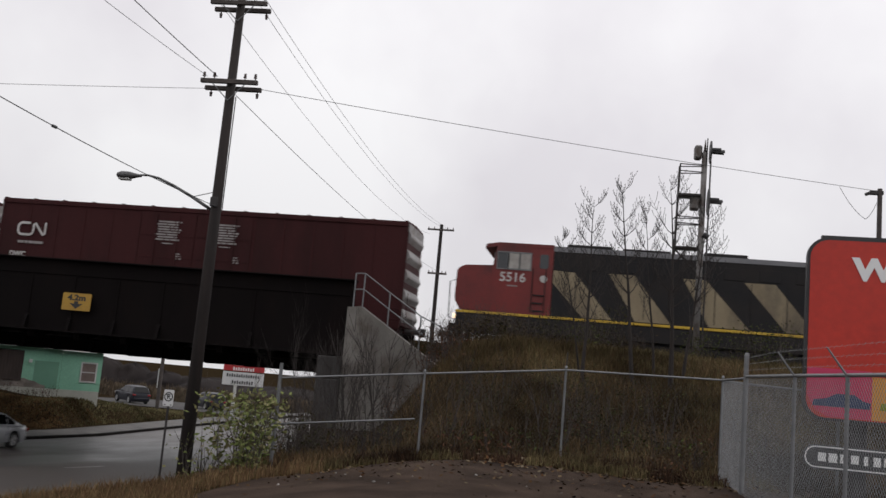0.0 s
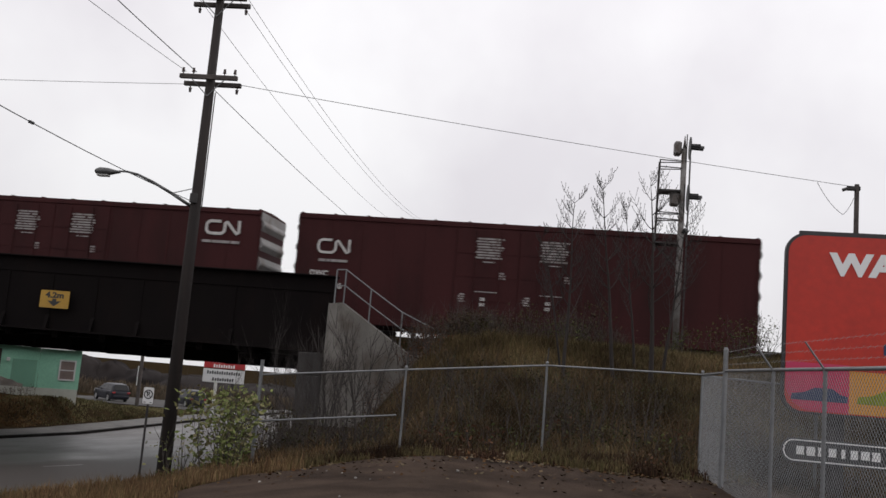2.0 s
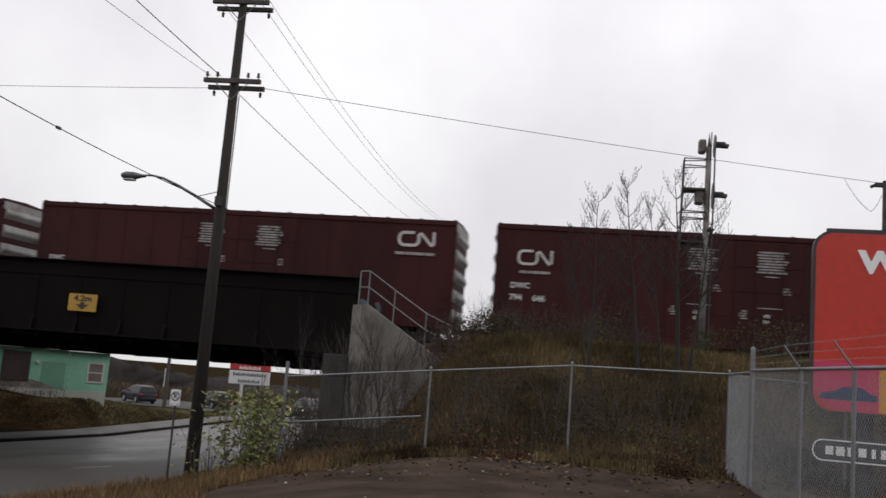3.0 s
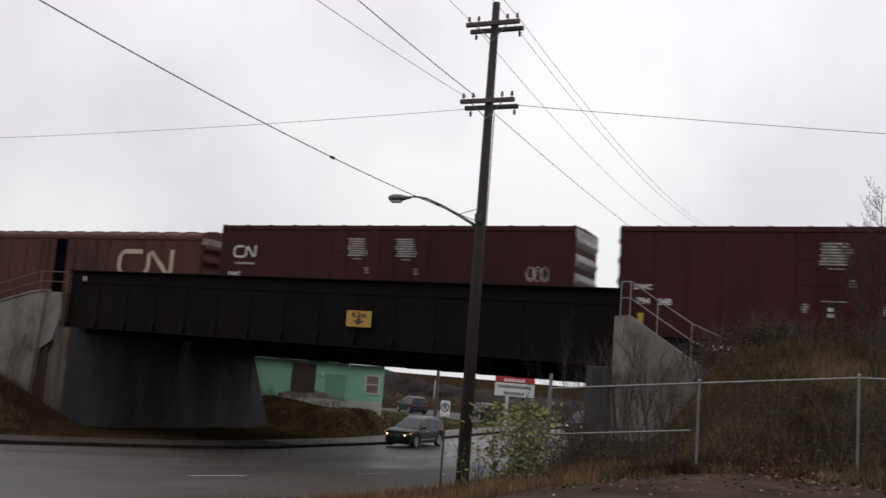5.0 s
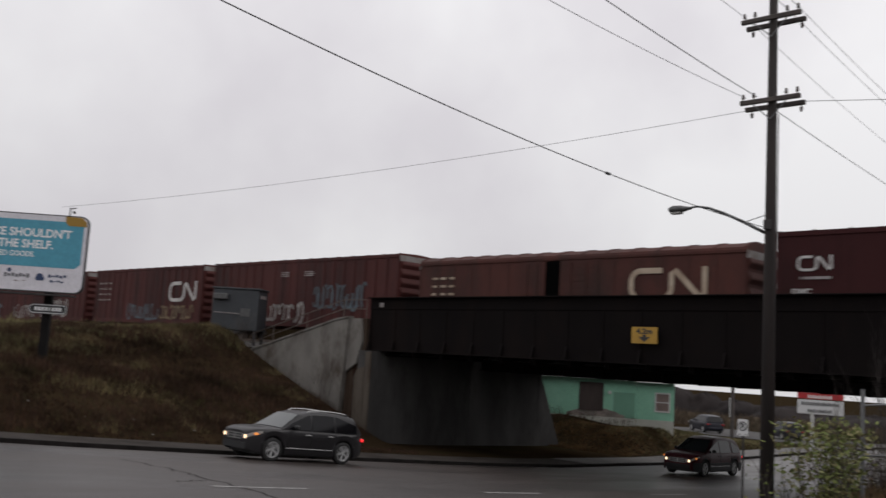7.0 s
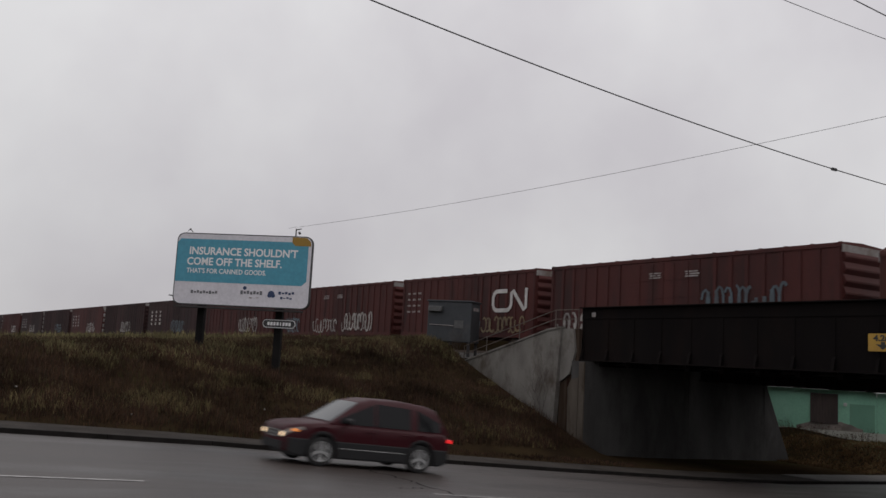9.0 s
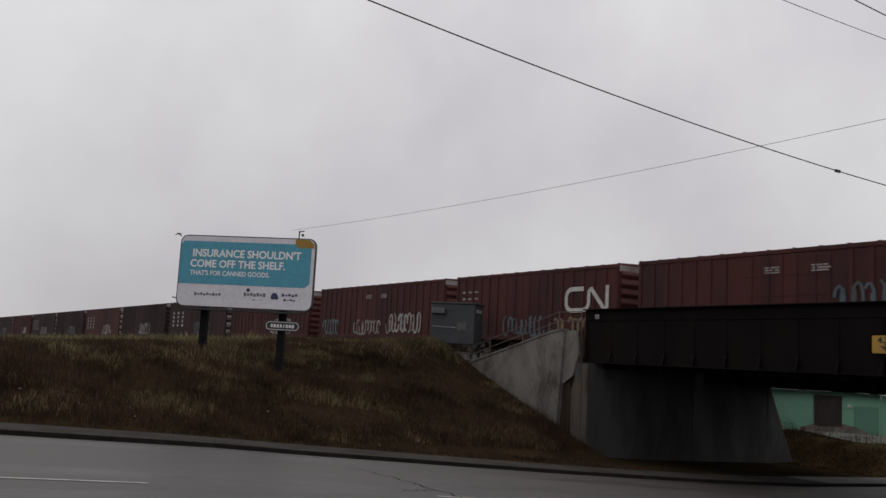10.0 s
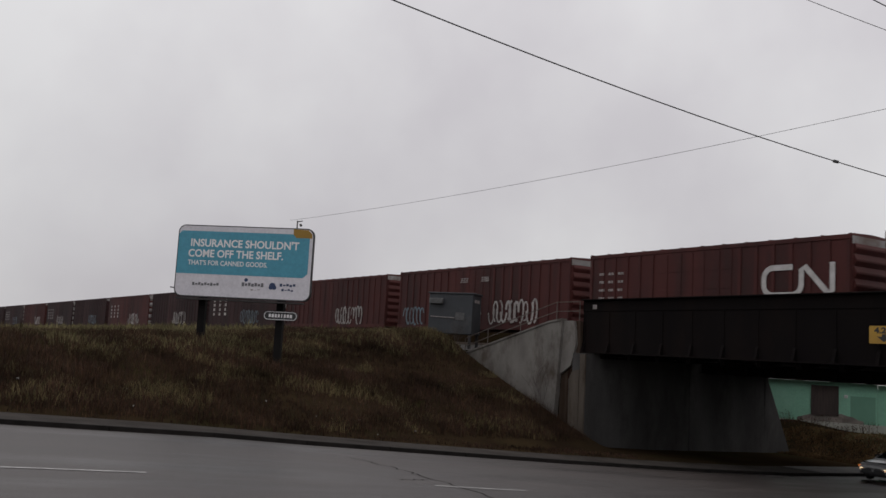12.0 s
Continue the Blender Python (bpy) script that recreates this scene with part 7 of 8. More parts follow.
def build_vehicles():
    suv_roof = [(1.16, 1.02), (0.36, 1.54), (-0.05, 1.625), (-0.7, 1.65), (-1.5, 1.625), (-1.96, 1.55), (-2.28, 1.03)]
    suv_hood = [(2.33, 0.86), (2.25, 0.92), (2.0, 0.985), (1.55, 1.025), (1.05, 1.04)]
    suv_win = [(0.9, -0.02, 1.18, 1.56), (-0.09, -1.02, 1.57, 1.56), (-1.09, -2.0, 1.56, 1.3)]
    car, wh = vehicle("suv", "charcoal grey family SUV with lit headlights and chrome roof rails", 4.66, 1.8, 1.65, 2.92, 1.02, suv_roof, suv_hood, PAINT_GREY, PAINT_GREY, 0.37, suv_win, True, True)
    DRIVES.append((car, wh, -24.95, 47.9 + 14.55 * 5.0, 14.55))
    mar_roof = [(1.32, 1.08), (0.4, 1.7), (0.0, 1.8), (-0.9, 1.83), (-1.65, 1.78), (-1.95, 1.7), (-2.4, 1.1)]
    mar_hood = [(2.45, 0.86), (2.36, 0.94), (2.1, 1.01), (1.6, 1.07), (1.25, 1.09)]
    mar_win = [(1.02, 0.0, 1.24, 1.68), (-0.07, -1.12, 1.7, 1.66), (-1.34, -2.08, 1.66, 1.36)]
    car, wh = vehicle("suv", "maroon SUV with grey lower cladding and lit lamps", 4.9, 1.88, 1.83, 2.95, 1.09, mar_roof, mar_hood, PAINT_MAROON, PAINT_CLAD, 0.37, mar_win, True, False, 0.42)
    DRIVES.append((car, wh, -22.25, 147.9, 15.15))
    sed_roof = [(0.98, 0.92), (0.25, 1.34), (-0.2, 1.42), (-0.75, 1.4), (-1.1, 1.3), (-1.75, 0.95)]
    sed_hood = [(2.28, 0.66), (2.2, 0.72), (1.85, 0.8), (1.4, 0.88), (0.9, 0.93)]
    sed_win = [(0.72, -0.16, 1.08, 1.36), (-0.22, -0.8, 1.36, 1.32), (-0.86, -1.32, 1.3, 1.06)]
    car, wh = vehicle("sedan", "silver sedan driving away from the bridge", 4.6, 1.76, 1.43, 2.68, 0.93, sed_roof, sed_hood, PAINT_SILVER, PAINT_SILVER, 0.32, sed_win, False)
    DRIVES.append((car, wh, -24.3, 33.55, 13.0))
    car, wh = vehicle("sedan", "white sedan with lit headlights coming through the underpass", 4.6, 1.76, 1.43, 2.68, 0.93, sed_roof, sed_hood, PAINT_WHITE, PAINT_WHITE, 0.32, sed_win, True)
    DRIVES.append((car, wh, -24.3, 40.9 + 13.0 * 12.0, 13.0))
    park, wh = vehicle("suv", "dark navy SUV parked beside the green building", 4.66, 1.8, 1.65, 2.85, 1.02, suv_roof, suv_hood, PAINT_NAVY, PAINT_NAVY, 0.35, suv_win, False)
    park.matrix_basis = pose(-42.6, 80.6, land_z(-42.6, 80.6) + 0.07, 0, 0, 140)
    park, wh = vehicle("van", "dark parked van in the yard beyond the bridge", 4.66, 1.85, 1.65, 2.85, 1.02, suv_roof, suv_hood, PAINT_NAVY, PAINT_NAVY, 0.35, suv_win, False)
    park.matrix_basis = pose(-36.4, 84.0, land_z(-36.4, 84.0) + 0.07, 0, 0, 136)


def drive_pose(x, y):
    g = (road_z(y - 1.4) - road_z(y + 1.4)) / 2.8
    return pose(x, y, (road_z(y - 1.4) + road_z(y + 1.4)) / 2 + crown(x) + 0.01, 0, -math.degrees(math.atan(g)), -90)


# ---- the bird on the billboard ----
BIRD = []


def build_bird():
    bird = thing("bird", "small dark bird leaving the top of the billboard", "bird")
    bm = bmesh.new()
    prof = [(-0.3, 0.012), (-0.16, 0.035), (-0.05, 0.065), (0.06, 0.06), (0.13, 0.04), (0.19, 0.035), (0.23, 0.012), (0.27, 0.003)]
    rings = [[bm.verts.new((x, r * math.cos(k), r * math.sin(k))) for k in [2 * math.pi * i / 8 for i in range(8)]] for x, r in prof]
    for a, b in zip(rings, rings[1:]):
        for i in range(8):
            bm.faces.new((a[i], a[(i + 1) % 8], b[(i + 1) % 8], b[i]))
    part("body", bm, BIRD_DARK, bird, "", None, True)
    wings = []
    for s in (-1, 1):
        bm = bmesh.new()
        slab(bm, [(0.08, 0), (0.06, s * 0.2), (-0.02, s * 0.42), (-0.1, s * 0.3), (-0.1, 0)], "z", -0.006, 0.006)
        wings.append((part("wing", bm, BIRD_DARK, bird), s))
    bm = bmesh.new()
    slab(bm, [(-0.25, 0.02), (-0.42, 0.07), (-0.42, -0.07), (-0.25, -0.02)], "z", -0.005, 0.005)
    part("tail", bm, BIRD_DARK, bird)
    for o in bird.children:
        o.data.transform(Matrix.Scale(0.62, 4))
    BIRD.append((bird, wings))


# ---- plants ----
def blades(name, spots, material, label, width=0.02, lean=0.35):
    """Grass as single bent blades: spots of (x, y, z, height)."""
    rng = np.random.default_rng(len(name) + len(spots))
    p = np.array(spots)
    n = len(p)
    a = rng.uniform(0, 2 * np.pi, n)
    la = rng.uniform(0, 2 * np.pi, n)
    w = width * rng.uniform(0.6, 1.4, n)
    l1 = p[:, 3] * lean * rng.uniform(0.1, 1.0, n)
    dx, dy = np.cos(a) * w, np.sin(a) * w
    lx, ly = np.cos(la) * l1, np.sin(la) * l1
    base0 = np.stack([p[:, 0] - dx, p[:, 1] - dy, p[:, 2] - 0.05], 1)
    base1 = np.stack([p[:, 0] + dx, p[:, 1] + dy, p[:, 2] - 0.05], 1)
    mid0 = np.stack([p[:, 0] - dx * 0.8 + lx * 0.3, p[:, 1] - dy * 0.8 + ly * 0.3, p[:, 2] + p[:, 3] * 0.6], 1)
    mid1 = np.stack([p[:, 0] + dx * 0.8 + lx * 0.3, p[:, 1] + dy * 0.8 + ly * 0.3, p[:, 2] + p[:, 3] * 0.6], 1)
    tip = np.stack([p[:, 0] + lx, p[:, 1] + ly, p[:, 2] + p[:, 3]], 1)
    verts = np.stack([base0, base1, mid1, mid0, tip], 1).reshape(-1, 3)
    faces = []
    for k in range(n):
        b = k * 5
        faces.append((b, b + 1, b + 2, b + 3))
        faces.append((b + 3, b + 2, b + 4))
    me = bpy.data.meshes.new(name)
    me.from_pydata(verts.tolist(), [], faces)
    me.materials.append(material)
    return tagged(new(name, me), label, "grass", kind="stuff")


def spread(n, x0, x1, y0, y1, hmin, hmax, seed, keep=None, patch=0.25):
    rng = random.Random(seed)
    out = []
    while len(out) < n:
        x, y = rng.uniform(x0, x1), rng.uniform(y0, y1)
        if keep and not keep(x, y):
            continue
        q = noise.noise((x * patch, y * patch, seed))
        if rng.random() > 0.8 + 0.5 * q:
            continue
        h = lerp(hmin, hmax, rng.random() ** 1.5) * (1 + 0.6 * q)
        # blades gather in tufts
        for _ in range(3):
            xx, yy = x + rng.gauss(0, 0.06), y + rng.gauss(0, 0.06)
            out.append((xx, yy, land_z(xx, yy), h * rng.uniform(0.6, 1.1)))
    return out


def build_grass():
    def bank(x, y):
        return x < float(np.interp(y, [12, 31], [-29.9, -34.3])) and not (y > 30.8 and x > -49)
    blades("weeds_west_bank", spread(170000, -62, -29.8, 1.5, 31.2, 0.12, 0.5, 1, bank), GRASS_RUST, "rusty brown autumn weeds over the bank", 0.01, 0.9)
    blades("grass_west_crest", spread(90000, -80, -36, 6, 32.6, 0.15, 0.42, 2, lambda x, y: land_z(x, y) > (0.95 if y < 20 else 1.45) + 0.7 * noise.noise((x * 0.3, y * 0.3, 7)) and bank(x, y)), GRASS_GREEN, "tan and olive grass along the crest of the bank", 0.01, 0.8)
    blades("grass_west_drifts", spread(36000, -58, -30.2, 1.5, 31, 0.12, 0.45, 14, lambda x, y: bank(x, y) and noise.noise((x * 0.45, y * 0.28, 31)) > 0.16), GRASS_OLIVE, "drifts of olive-tan dry grass between the weeds", 0.009, 0.9)
    blades("grass_west_far", spread(16000, -170, -62, 8, 31.5, 0.3, 0.8, 3), GRASS_GREEN, "tan and olive grass beside the far track", 0.035)
    blades("grass_west_toe", spread(9000, -31.5, -28.7, 0, 30, 0.06, 0.25, 4, None), GRASS_RUST, "thin brown weeds along the sidewalk", 0.014)
    def right(x, y):
        return not (-9.8 < x < -3.4 and y > 31.0)
    blades("weeds_east_bank", spread(60000, -7.5, 11, 18.2, 26.5, 0.12, 0.5, 5, right), WEEDS_EAST, "dark rusty weeds over the bank behind the fence", 0.009, 0.8)
    blades("grass_east_crest", spread(60000, -4.2, 13, 24.0, 31.8, 0.12, 0.42, 6, right), GRASS_CREST, "tall dry tan grass along the crest beside the track", 0.008, 0.6)
    blades("grass_east_slope", spread(42000, -1.6, 9, 20.5, 29.5, 0.12, 0.36, 12, lambda x, y: noise.noise((x * 0.4, y * 0.4, 21)) > -0.22 + 0.12 * (2.0 - x) - 0.1 * (y - 24)), GRASS_OLIVE, "olive-tan dry grass over the upper bank", 0.008, 0.8)
    blades("grass_near", spread(60000, -11.2, -4.9, 7.0, 22.5, 0.07, 0.36, 7, lambda x, y: x < -5.5 - 0.35 * math.sin(y) + 0.3 * max(0, y - 15.5)), GRASS_TAN, "pale dry grass beside the road", 0.007, 0.5)
    blades("grass_fence", spread(12000, -6.5, 2.5, 16.4, 18.8, 0.05, 0.22, 8, lambda x, y: y > 17.1 + 0.5 * noise.noise((x * 0.6, 1, 2))), GRASS_RUST, "short ragged weeds at the foot of the fence", 0.008, 0.6)
    blades("grass_fence_tufts", spread(7000, -5.5, 3.5, 16.9, 19.2, 0.06, 0.26, 15, lambda x, y: noise.noise((x * 0.9, y * 0.9, 41)) > 0.1), GRASS_OLIVE, "tufts of olive-tan grass along the fence", 0.008, 0.6)
    blades("grass_building", spread(16000, -48, -29.8, 46.5, 60, 0.05, 0.17, 9, lambda x, y: y < 51.6 + (x + 32) * 0.62), GRASS_ORANGE, "brown weeds before the green building", 0.03)
    blades("grass_building_lawn", spread(12000, -33, -29.4, 49, 72, 0.05, 0.18, 10), GRASS_GREEN, "short green-brown grass beside the sidewalk", 0.03)
    blades("far_scrub", spread(26000, -130, -20, 100, 160, 0.5, 1.7, 11, lambda x, y: not (-29 < x < -10)), GRASS_FAR, "brown scrub beyond the yards", 0.09)


def branch(bm, p, d, length, r, depth, rng, spreadk, up):
    """A limb of short tapering rods that forks on its way."""
    n = 3
    for i in range(n):
        q = p + d * (length / n)
        rod(bm, p, q, r * (1 - 0.2 * i), r * (1 - 0.2 * (i + 1)), 4 if r < 0.02 else 6, False)
        p = q
        d = (d + Vector((rng.gauss(0, 0.09), rng.gauss(0, 0.09), up * 0.06))).normalized()
        if depth > 0:
            for _ in range(1 if rng.random() < 0.75 else 2):
                a = rng.uniform(0, 6.28)
                e = (d + Vector((math.cos(a), math.sin(a), 0.15)) * spreadk).normalized()
                branch(bm, p, e, length * rng.uniform(0.45, 0.7), r * 0.5, depth - 1, rng, spreadk, up)


def build_trees():
    rng = random.Random(8)
    for x, y, top, r, lean, reach in ((-0.22, 24.0, 6.4, 0.056, -0.08, 1.15), (-0.3, 24.4, 5.55, 0.034, -0.13, 0.8), (1.04, 24.0, 6.75, 0.06, -0.06, 1.1), (2.0, 24.0, 6.95, 0.072, -0.03, 1.3), (2.3, 24.5, 6.4, 0.05, 0.1, 1.3), (1.62, 24.9, 6.4, 0.04, -0.03, 0.9)):
        z = land_z(x, y) - 0.15
        hgt = top - z
        tree = thing("bare_tree", "slim leafless young poplar on the bank", "tree", pose(x, y, z), "bare trees on the bank")
        bm, limbs = bmesh.new(), bmesh.new()
        p, d = Vector((0, 0, 0)), Vector((lean, rng.gauss(0, 0.03), 1)).normalized()
        n = 14
        for i in range(n):
            q = p + d * (hgt / n)
            k = (i + 1) / n
            rod(bm, p, q, r * (1 - 0.9 * i / n), r * (1 - 0.9 * k), 8, False)
            p = q
            d = (d + Vector((rng.gauss(0, 0.03), rng.gauss(0, 0.03), 0.06))).normalized()
            if k > 0.3:
                for _ in range(1 if k < 0.45 else 3):
                    # a limb leaves the trunk at a slant, then bends upward
                    a = rng.uniform(0, 6.28)
                    e = Vector((math.cos(a), 0.6 * math.sin(a), 0.75)).normalized()
                    o, rr = p.copy(), max(0.007, r * 0.36 * (1.1 - 0.75 * k))
                    ln = reach * rng.uniform(0.7, 1.25) * (1.25 - 0.85 * k)
                    for j in range(6):
                        t = o + e * (ln / 6)
                        rod(limbs, o, t, rr * (1 - 0.13 * j), rr * (1 - 0.13 * (j + 1)), 5, False)
                        o = t
                        e = (e + Vector((rng.gauss(0, 0.08), rng.gauss(0, 0.08), 0.2))).normalized()
                        if j > 0:
                            for sgn in (-1, 1):
                                if rng.random() < 0.85:
                                    f = (e + Vector((sgn * rng.uniform(0.4, 0.9), rng.uniform(-0.6, 0.6), 0.1))).normalized()
                                    m = o + f * ln * rng.uniform(0.08, 0.2)
                                    g = m + (f + Vector((0, 0, 0.7))).normalized() * ln * rng.uniform(0.06, 0.18)
                                    rod(limbs, o, m, 0.006, 0.005, 4, False)
                                    rod(limbs, m, g, 0.005, 0.0036, 4, False)
                                    # a bud at the tip
                                    rod(limbs, g, g + Vector((0, 0, 0.035)), 0.011, 0.003, 4, False)
        part("trunk", bm, BARK, tree)
        tagged(part("crown", limbs, BARK, tree), kind="stuff")


def shrub(name, label, x, y, hgt, stems, seed, twig, depth=2, leaf=None, leaves=0, lsize=0.05, width=0.35):
    rng = random.Random(seed)
    z = land_z(x, y) - 0.1
    s = thing(name, label, "shrub", pose(x, y, z))
    bm = bmesh.new()
    tips = []
    for _ in range(stems):
        a, rr = rng.uniform(0, 6.28), rng.uniform(0, width)
        base = Vector((rr * math.cos(a), rr * math.sin(a), 0))
        d = Vector((math.cos(a) * 0.3, math.sin(a) * 0.3, 1 + rng.random())).normalized()
        branch(bm, base, d, hgt * rng.uniform(0.5, 0.85), rng.uniform(0.009, 0.017), depth, rng, 0.42, 0.6)
        tips.append((base, d))
    tagged(part("branchwork", bm, twig, s), kind="stuff")
    if leaf:
        verts, faces = [], []
        for _ in range(leaves):
            b, d = rng.choice(tips)
            h = rng.uniform(0.15, 1.02) * hgt
            c = b + d * h + Vector((rng.gauss(0, 0.1 + 0.14 * h / hgt), rng.gauss(0, 0.1 + 0.14 * h / hgt), rng.gauss(0, 0.08)))
            u = Vector((rng.gauss(0, 1), rng.gauss(0, 1), rng.gauss(0, 0.6))).normalized()
            v = u.cross(Vector((rng.gauss(0, 1), rng.gauss(0, 1), rng.gauss(0, 1)))).normalized()
            sz = lsize * rng.uniform(0.6, 1.3)
            k = len(verts)
            verts += [tuple(c - u * sz), tuple(c + v * sz * 0.5), tuple(c + u * sz), tuple(c - v * sz * 0.5)]
            faces.append((k, k + 1, k + 2, k + 3))
        tagged(part("leaves", raw("leaves", verts, faces, leaf), leaf, s), kind="stuff")
    return s


def fan(x, y, hgt, stems, seed):
    """A leafless shrub of long upright stems that fan out from one foot, with short side twigs."""
    rng = random.Random(seed)
    s = thing("bare_shrub", "leafless upright shrub before the concrete wall", "shrub", pose(x, y, land_z(x, y) - 0.1))
    bm = bmesh.new()
    for i in range(stems):
        a = rng.uniform(0, 6.28)
        p, d = Vector((0.12 * math.cos(a), 0.12 * math.sin(a), 0)), Vector((0.28 * math.cos(a) * rng.random(), 0.2 * math.sin(a) * rng.random(), 1)).normalized()
        ln, r = hgt * rng.uniform(0.65, 1.05), rng.uniform(0.015, 0.024)
        for j in range(9):
            q = p + d * (ln / 9)
            rod(bm, p, q, r * (1 - 0.09 * j), r * (1 - 0.09 * (j + 1)), 5, False)
            p = q
            d = (d + Vector((rng.gauss(0.02 * math.cos(a), 0.05), rng.gauss(0.0, 0.05), 0.02))).normalized()
            if j > 2:
                for _ in range(1 if j < 6 else 2):
                    e = (d + Vector((rng.uniform(-0.7, 0.7), rng.uniform(-0.7, 0.7), 0.1))).normalized()
                    m = p + e * ln * rng.uniform(0.08, 0.2)
                    rod(bm, p, m, 0.008, 0.006, 4, False)
                    rod(bm, m, m + (e + Vector((0, 0, 0.5))).normalized() * ln * 0.09, 0.0045, 0.003, 4, False)
    tagged(part("branchwork", bm, BARK, s), kind="stuff")


def build_shrubs():
    shrub("green_bush", "bush with sparse yellow-green leaves beside the fence", -6.3, 16.7, 1.6, 15, 3, TWIG_PALE, 2, LEAF_GREEN, 1500, 0.055, 0.52)
    shrub("green_bush", "low bush with yellow-green leaves beside the pole", -7.5, 17.3, 1.0, 8, 5, TWIG_PALE, 1, LEAF_GREEN, 160, 0.045, 0.3)
    for i, (x, y, h, n) in enumerate(((-5.2, 19.6, 1.5, 8), (-4.0, 20.6, 1.5, 8), (-5.9, 20.6, 2.2, 9), (-6.5, 21.4, 3.1, 11), (-7.1, 23.0, 3.4, 12), (-7.3, 25.5, 3.4, 10), (-3.3, 21.5, 2.0, 9))):
        shrub("bare_shrub", "leafless grey-brown shrub before the concrete wall", x, y, h * 0.8, n - 6, 20 + i, BARK, 3, None, 0, 0.05, 0.5)
    for i, (x, y, h, n) in enumerate(((-4.75, 20.8, 2.9, 6), (-5.1, 21.4, 2.5, 5), (-5.7, 21.8, 2.9, 6), (-6.4, 23.6, 3.1, 8))):
        fan(x, y, h, n, 140 + i)
    for i in range(9):
        k = (i + 0.5) / 9
        x, y = lerp(-38.5, -32.6, k), lerp(48.3, 51.7, k)
        shrub("dry_shrub", "small dry brown shrub against the green building", x, y, 0.35 + 0.2 * (i % 3), 7, 160 + i, TWIG, 1, LEAF_RUSSET, 90, 0.05, 0.5)
    rng = random.Random(33)
    for i in range(12):
        x, y = rng.uniform(-3.6, 2.0), rng.uniform(18.9, 23.0)
        h = rng.uniform(0.7, 1.6)
        shrub("dark_shrub", "dark half-leafless shrub on the bank", x, y, h, 7, 50 + i, TWIG, 1, DARK_LEAF, 160, 0.035, 0.5)
    for i, (x, y) in enumerate(((-3.0, 28.6), (-1.6, 29.0), (0.4, 28.8), (3.2, 28.9), (4.6, 29.0), (5.4, 28.6), (-0.4, 27.6))):
        shrub("dark_shrub", "dense dark weeds on the crest beside the track", x, y, 1.0 + 0.3 * (i % 3), 12, 90 + i, TWIG, 1, DARK_LEAF if i < 3 else LEAF_OLIVE, 420, 0.04, 0.6)
    for i in range(16):
        x, y = lerp(-4.6, 1.6, (i + rng.random()) / 16), rng.uniform(28.9, 31.2)
        shrub("brown_brush", "ragged brown brush on the crest beside the track", x, y, rng.uniform(0.6, 1.15), 9, 180 + i, TWIG, 2, LEAF_BRUSH, 230, 0.035, 0.5)
    for i, (x, y, h) in enumerate(((-6.9, 18.9, 1.0), (-6.4, 19.2, 1.1), (-5.9, 19.0, 0.9), (-6.7, 20.2, 1.3), (-6.1, 20.4, 1.2), (-5.4, 19.4, 0.9), (-4.8, 19.8, 0.8), (-4.2, 19.6, 0.8), (-7.2, 21.0, 1.4))):
        shrub("dark_shrub", "tangled dark brush behind the fence", x, y, h, 12, 210 + i, TWIG, 2, DARK_LEAF if i % 3 else LEAF_BRUSH, 260, 0.035, 0.6)
    for i, (x, y, h) in enumerate(((-4.9, 30.6, 1.1), (-4.3, 30.4, 1.3), (-3.7, 30.7, 1.4), (-3.1, 30.3, 1.3), (-2.5, 30.6, 1.2), (-3.4, 29.6, 1.1), (-4.0, 29.4, 1.0))):
        shrub("brown_brush", "ragged brown brush on the crest beside the track", x, y, h, 14, 230 + i, TWIG, 2, LEAF_BRUSH, 520, 0.045, 0.6)
    for i in range(14):
        x, y = lerp(-3.2, 3.4, (i + rng.random()) / 14), rng.uniform(18.3, 20.6)
        shrub("weed_clump", "low russet and olive weeds along the fence", x, y, rng.uniform(0.25, 0.6), 8, 250 + i, TWIG, 1, (LEAF_RUSSET, LEAF_OLIVE, LEAF_BRUSH)[i % 3], 170, 0.04, 0.7)
    for i, (x, y) in enumerate(((-5.6, 27.5), (-4.9, 28.4), (-5.3, 29.6), (-4.4, 27.0), (-6.2, 28.8), (-3.9, 25.6))):
        shrub("russet_shrub", "low russet-brown shrub at the foot of the concrete wall", x, y, 0.75 + 0.2 * (i % 2), 9, 130 + i, TWIG, 2, LEAF_RUSSET, 260, 0.035, 0.6)
    for x, y in ((-38.2, 30.6), (-49.5, 30.8), (-47.0, 30.9)):
        shrub("bare_shrub", "thin leafless shrub against the concrete", x, y, 2.6 if x > -40 else 1.5, 6, int(-x), TWIG, 2, None, 0, 0.05, 0.25)


LEAF_BRUSH = leafy("brown_brush_leaves", [(0.052, 0.036, 0.023), (0.075, 0.052, 0.031), (0.04, 0.03, 0.02), (0.06, 0.052, 0.026)])
LEAF_RUSSET = leafy("russet_leaves", [(0.075, 0.036, 0.022), (0.1, 0.05, 0.03), (0.06, 0.034, 0.022)])
GRASS_OLIVE = leafy("olive_tan_grass", [(0.1, 0.08, 0.042), (0.135, 0.108, 0.055), (0.17, 0.13, 0.066), (0.085, 0.08, 0.036), (0.075, 0.05, 0.03)])
LEAF_OLIVE = leafy("olive_weeds", [(0.05, 0.065, 0.02), (0.075, 0.085, 0.03), (0.06, 0.05, 0.022)])


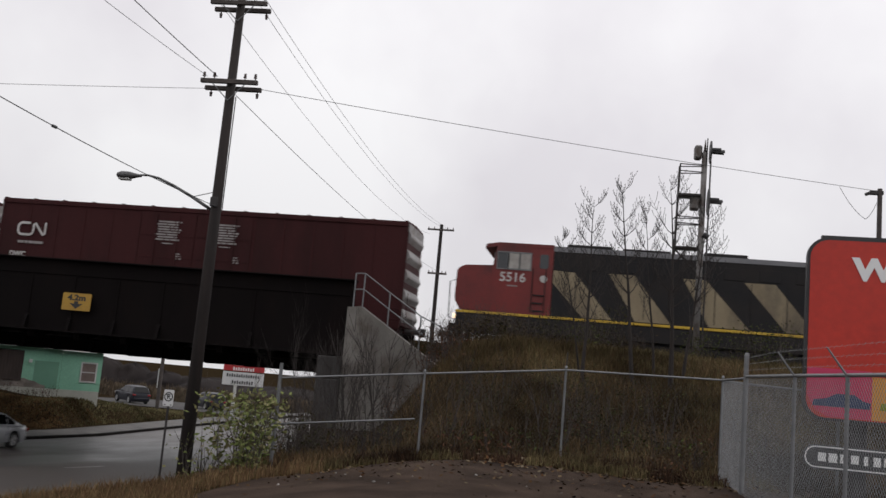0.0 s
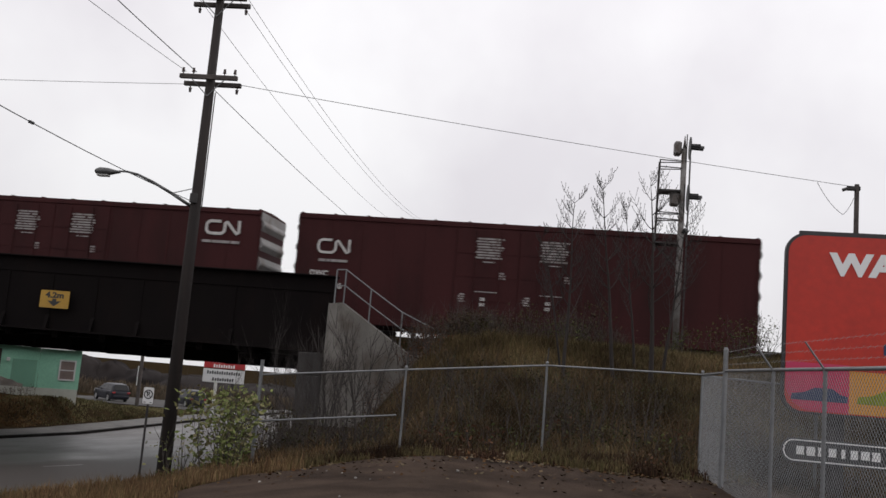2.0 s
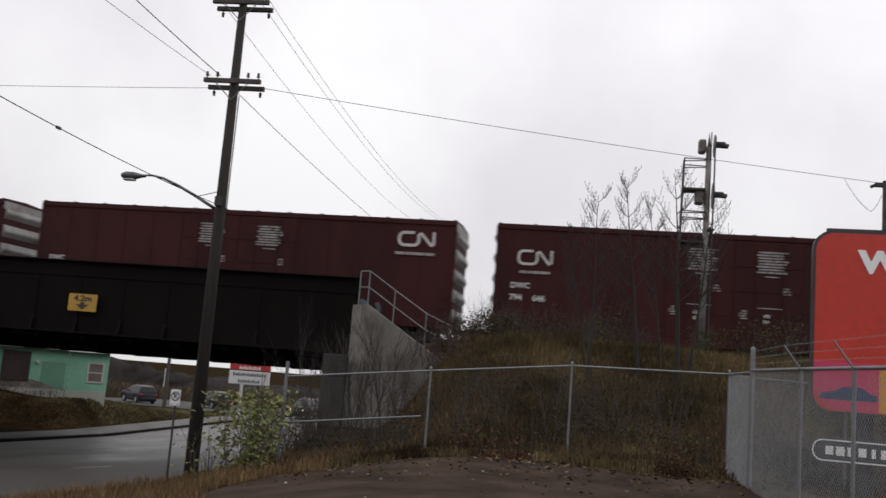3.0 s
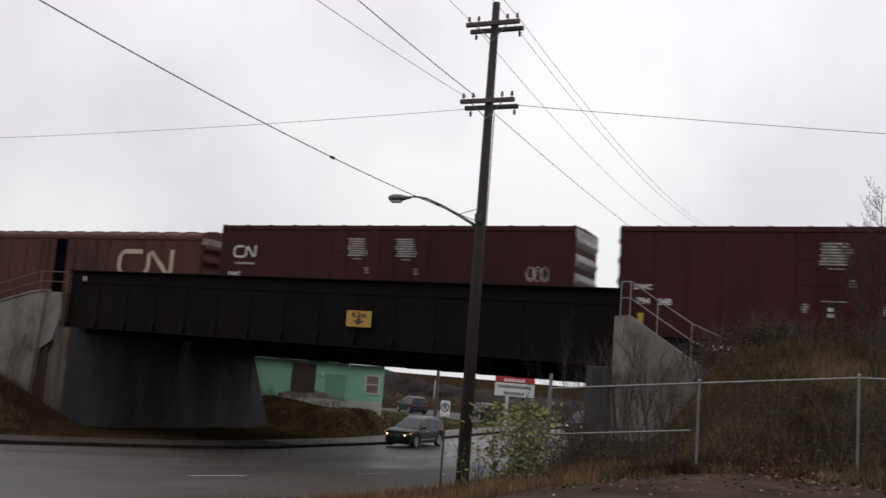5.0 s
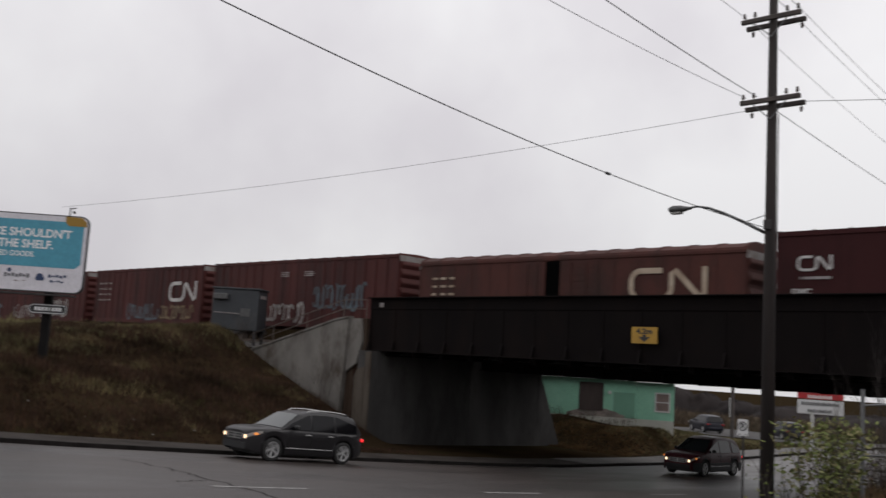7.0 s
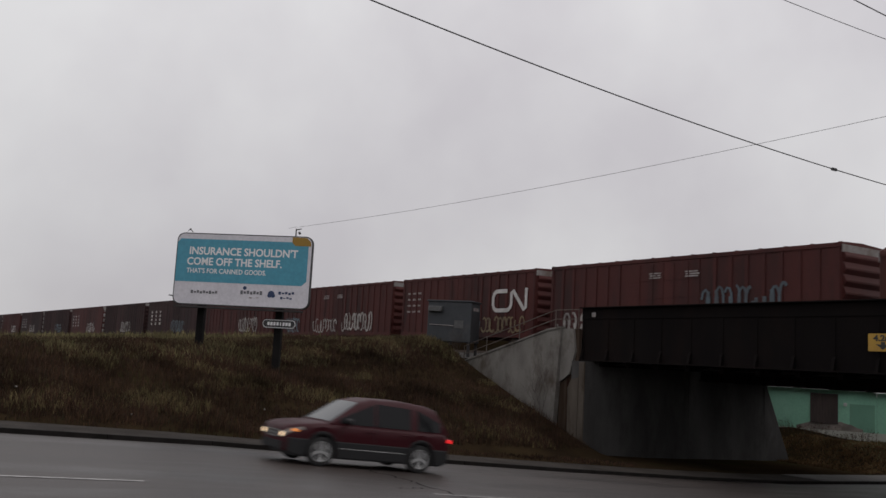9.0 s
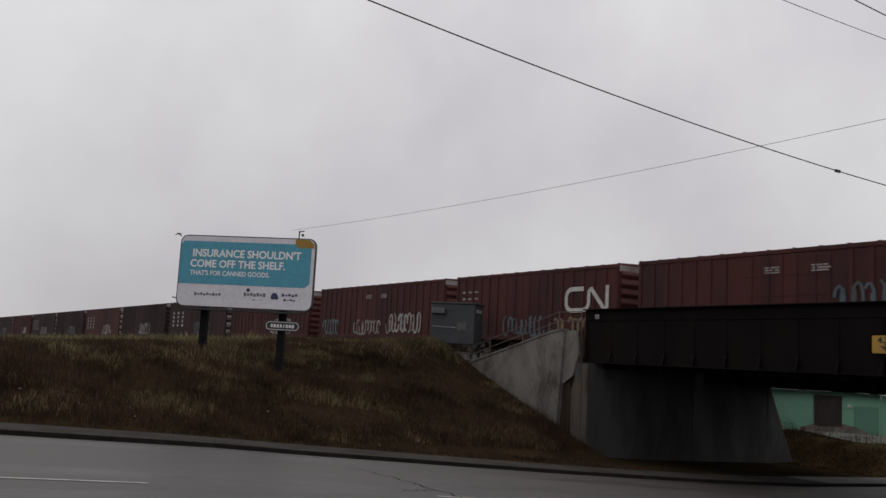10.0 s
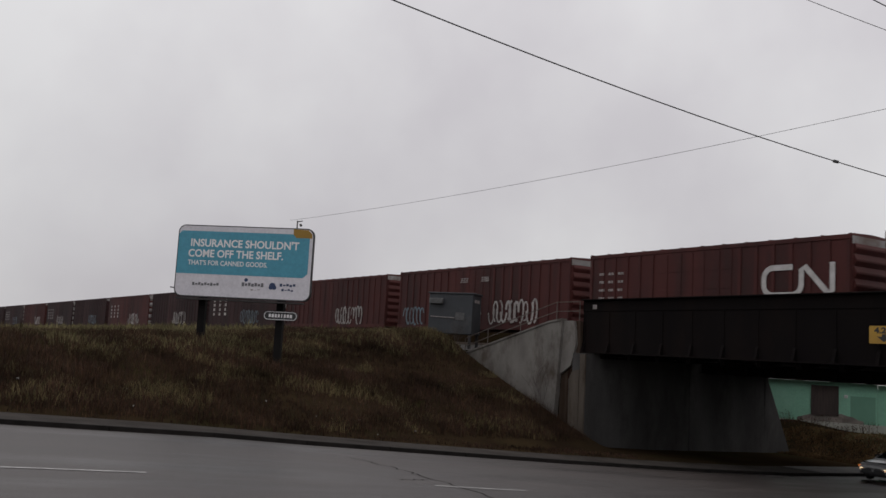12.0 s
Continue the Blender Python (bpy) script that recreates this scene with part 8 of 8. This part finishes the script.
def build_litter():
    rng = random.Random(17)
    verts, faces = [], []
    for _ in range(4200):
        kind = rng.random()
        if kind < 0.45:
            x, y = rng.gauss(1.0, 2.2), rng.uniform(16.6, 19.8)
        elif kind < 0.62:
            x, y = rng.uniform(-6.5, 3.0), 17.2 - abs(rng.gauss(0, 1.6))
        else:
            x, y = rng.uniform(-6.5, 6), rng.uniform(17, 26)
        z = land_z(x, y) + (rng.uniform(0.03, 0.12) if y > 17.2 else 0.035)
        s = rng.uniform(0.025, 0.06)
        a, b = rng.uniform(0, 6.28), rng.uniform(-0.6, 0.6)
        u, v = Vector((math.cos(a), math.sin(a), b)) * s, Vector((-math.sin(a), math.cos(a), rng.uniform(-0.4, 0.4))) * s * 0.6
        k, c = len(verts), Vector((x, y, z))
        verts += [tuple(c - u), tuple(c + v), tuple(c + u), tuple(c - v)]
        faces.append((k, k + 1, k + 2, k + 3))
    tagged(new("fallen_leaves", raw("fallen_leaves", verts, faces, LITTER)), "brown and orange fallen leaves along the fence", "leaves", kind="stuff")
    for i in range(24):
        if i < 14:
            x, y = rng.uniform(-5.5, 2.2), rng.uniform(10.0, 16.4)
        else:
            x, y = rng.uniform(-33, -30), rng.uniform(3, 20)
        s = rng.uniform(0.014, 0.032) * (1 if i < 14 else 1.6)
        bm = bmesh.new()
        pts = [Vector((rng.gauss(0, 1), rng.gauss(0, 1), rng.gauss(0, 0.6))).normalized() * s for _ in range(12)]
        for q in pts:
            bm.verts.new(q)
        bmesh.ops.convex_hull(bm, input=bm.verts[:])
        ob = new("stone" if i < 14 else "litter_scrap", finish(bm, "stone", STONE))
        ob.location = (x, y, land_z(x, y) + (0.03 if i < 14 else 0.12))
        tagged(ob, "small pale stone on the gravel" if i < 14 else "pale scrap of litter in the weeds", "stone" if i < 14 else "litter", "stones on the lot" if i < 14 else "litter on the bank")


# ---- build, largest first ----
build_ground()
build_road()
build_lot()
build_yard()
build_bridge()
build_abutments()
build_handrails()
build_track()
build_train()
build_pole()
build_far_pole()
build_wires()
build_signal()
build_billboards()
build_fences()
build_roadside()
build_house()
build_vehicles()
build_bird()
build_trees()
build_shrubs()
build_litter()
build_grass()


# ---- everything that moves ----
def motions():
    for car, s0, half in TRAIN:
        walk(car, [(t, on_track(s0 - SPEED * t, half)) for t in np.arange(0, 12.01, 1.0)])
    for car, wheels, x, y0, v in DRIVES:
        walk(car, [(t, drive_pose(x, y0 - v * t)) for t in np.arange(0, 12.01, 0.5)])
        for wheel, wx, wy, r in wheels:
            walk(wheel, [(k / 30, pose(wx, wy, r, 0, math.degrees(v * k / 30 / r), 0)) for k in range(0, 361)])
    # the bird sits on the board until 9.8 s, then flies off to the west, beating its wings
    bird, wings = BIRD[0]
    track = [(9.4, -41.53, 12.25, 7.0), (9.8, -41.58, 12.09, 6.97), (10.0, -41.72, 11.6, 6.83), (10.2, -41.88, 11.0, 6.58), (10.4, -42.07, 10.23, 6.24), (10.6, -42.3, 9.26, 5.77), (10.8, -42.54, 8.08, 5.39), (11.0, -42.77, 6.74, 5.18), (11.2, -42.95, 5.49, 5.07), (11.3, -43.04, 4.77, 5.06)]
    rows = [(0.0, pose(*track[0][1:], 0, -20, 150)), (9.2, pose(*track[0][1:], 0, -20, 150))]
    for i, (t, x, y, z) in enumerate(track[1:]):
        rows.append((t, pose(x, y, z, 0, 5, 205 if i else 180)))
    rows.append((12.0, pose(track[-1][1] - 1.0, track[-1][2] - 6.5, track[-1][3] + 0.4, 0, -5, 205)))
    walk(bird, rows)
    for wing, s in wings:
        beat = [(0.0, pose(0, 0, 0.02, s * -48)), (9.6, pose(0, 0, 0.02, s * -48))]
        for k in range(1, 24):
            beat.append((9.6 + 0.1 * k, pose(0, 0, 0.02, s * (35 if k % 2 else -30))))
        beat.append((12.0, pose(0, 0, 0.02, s * 10)))
        walk(wing, beat)


motions()
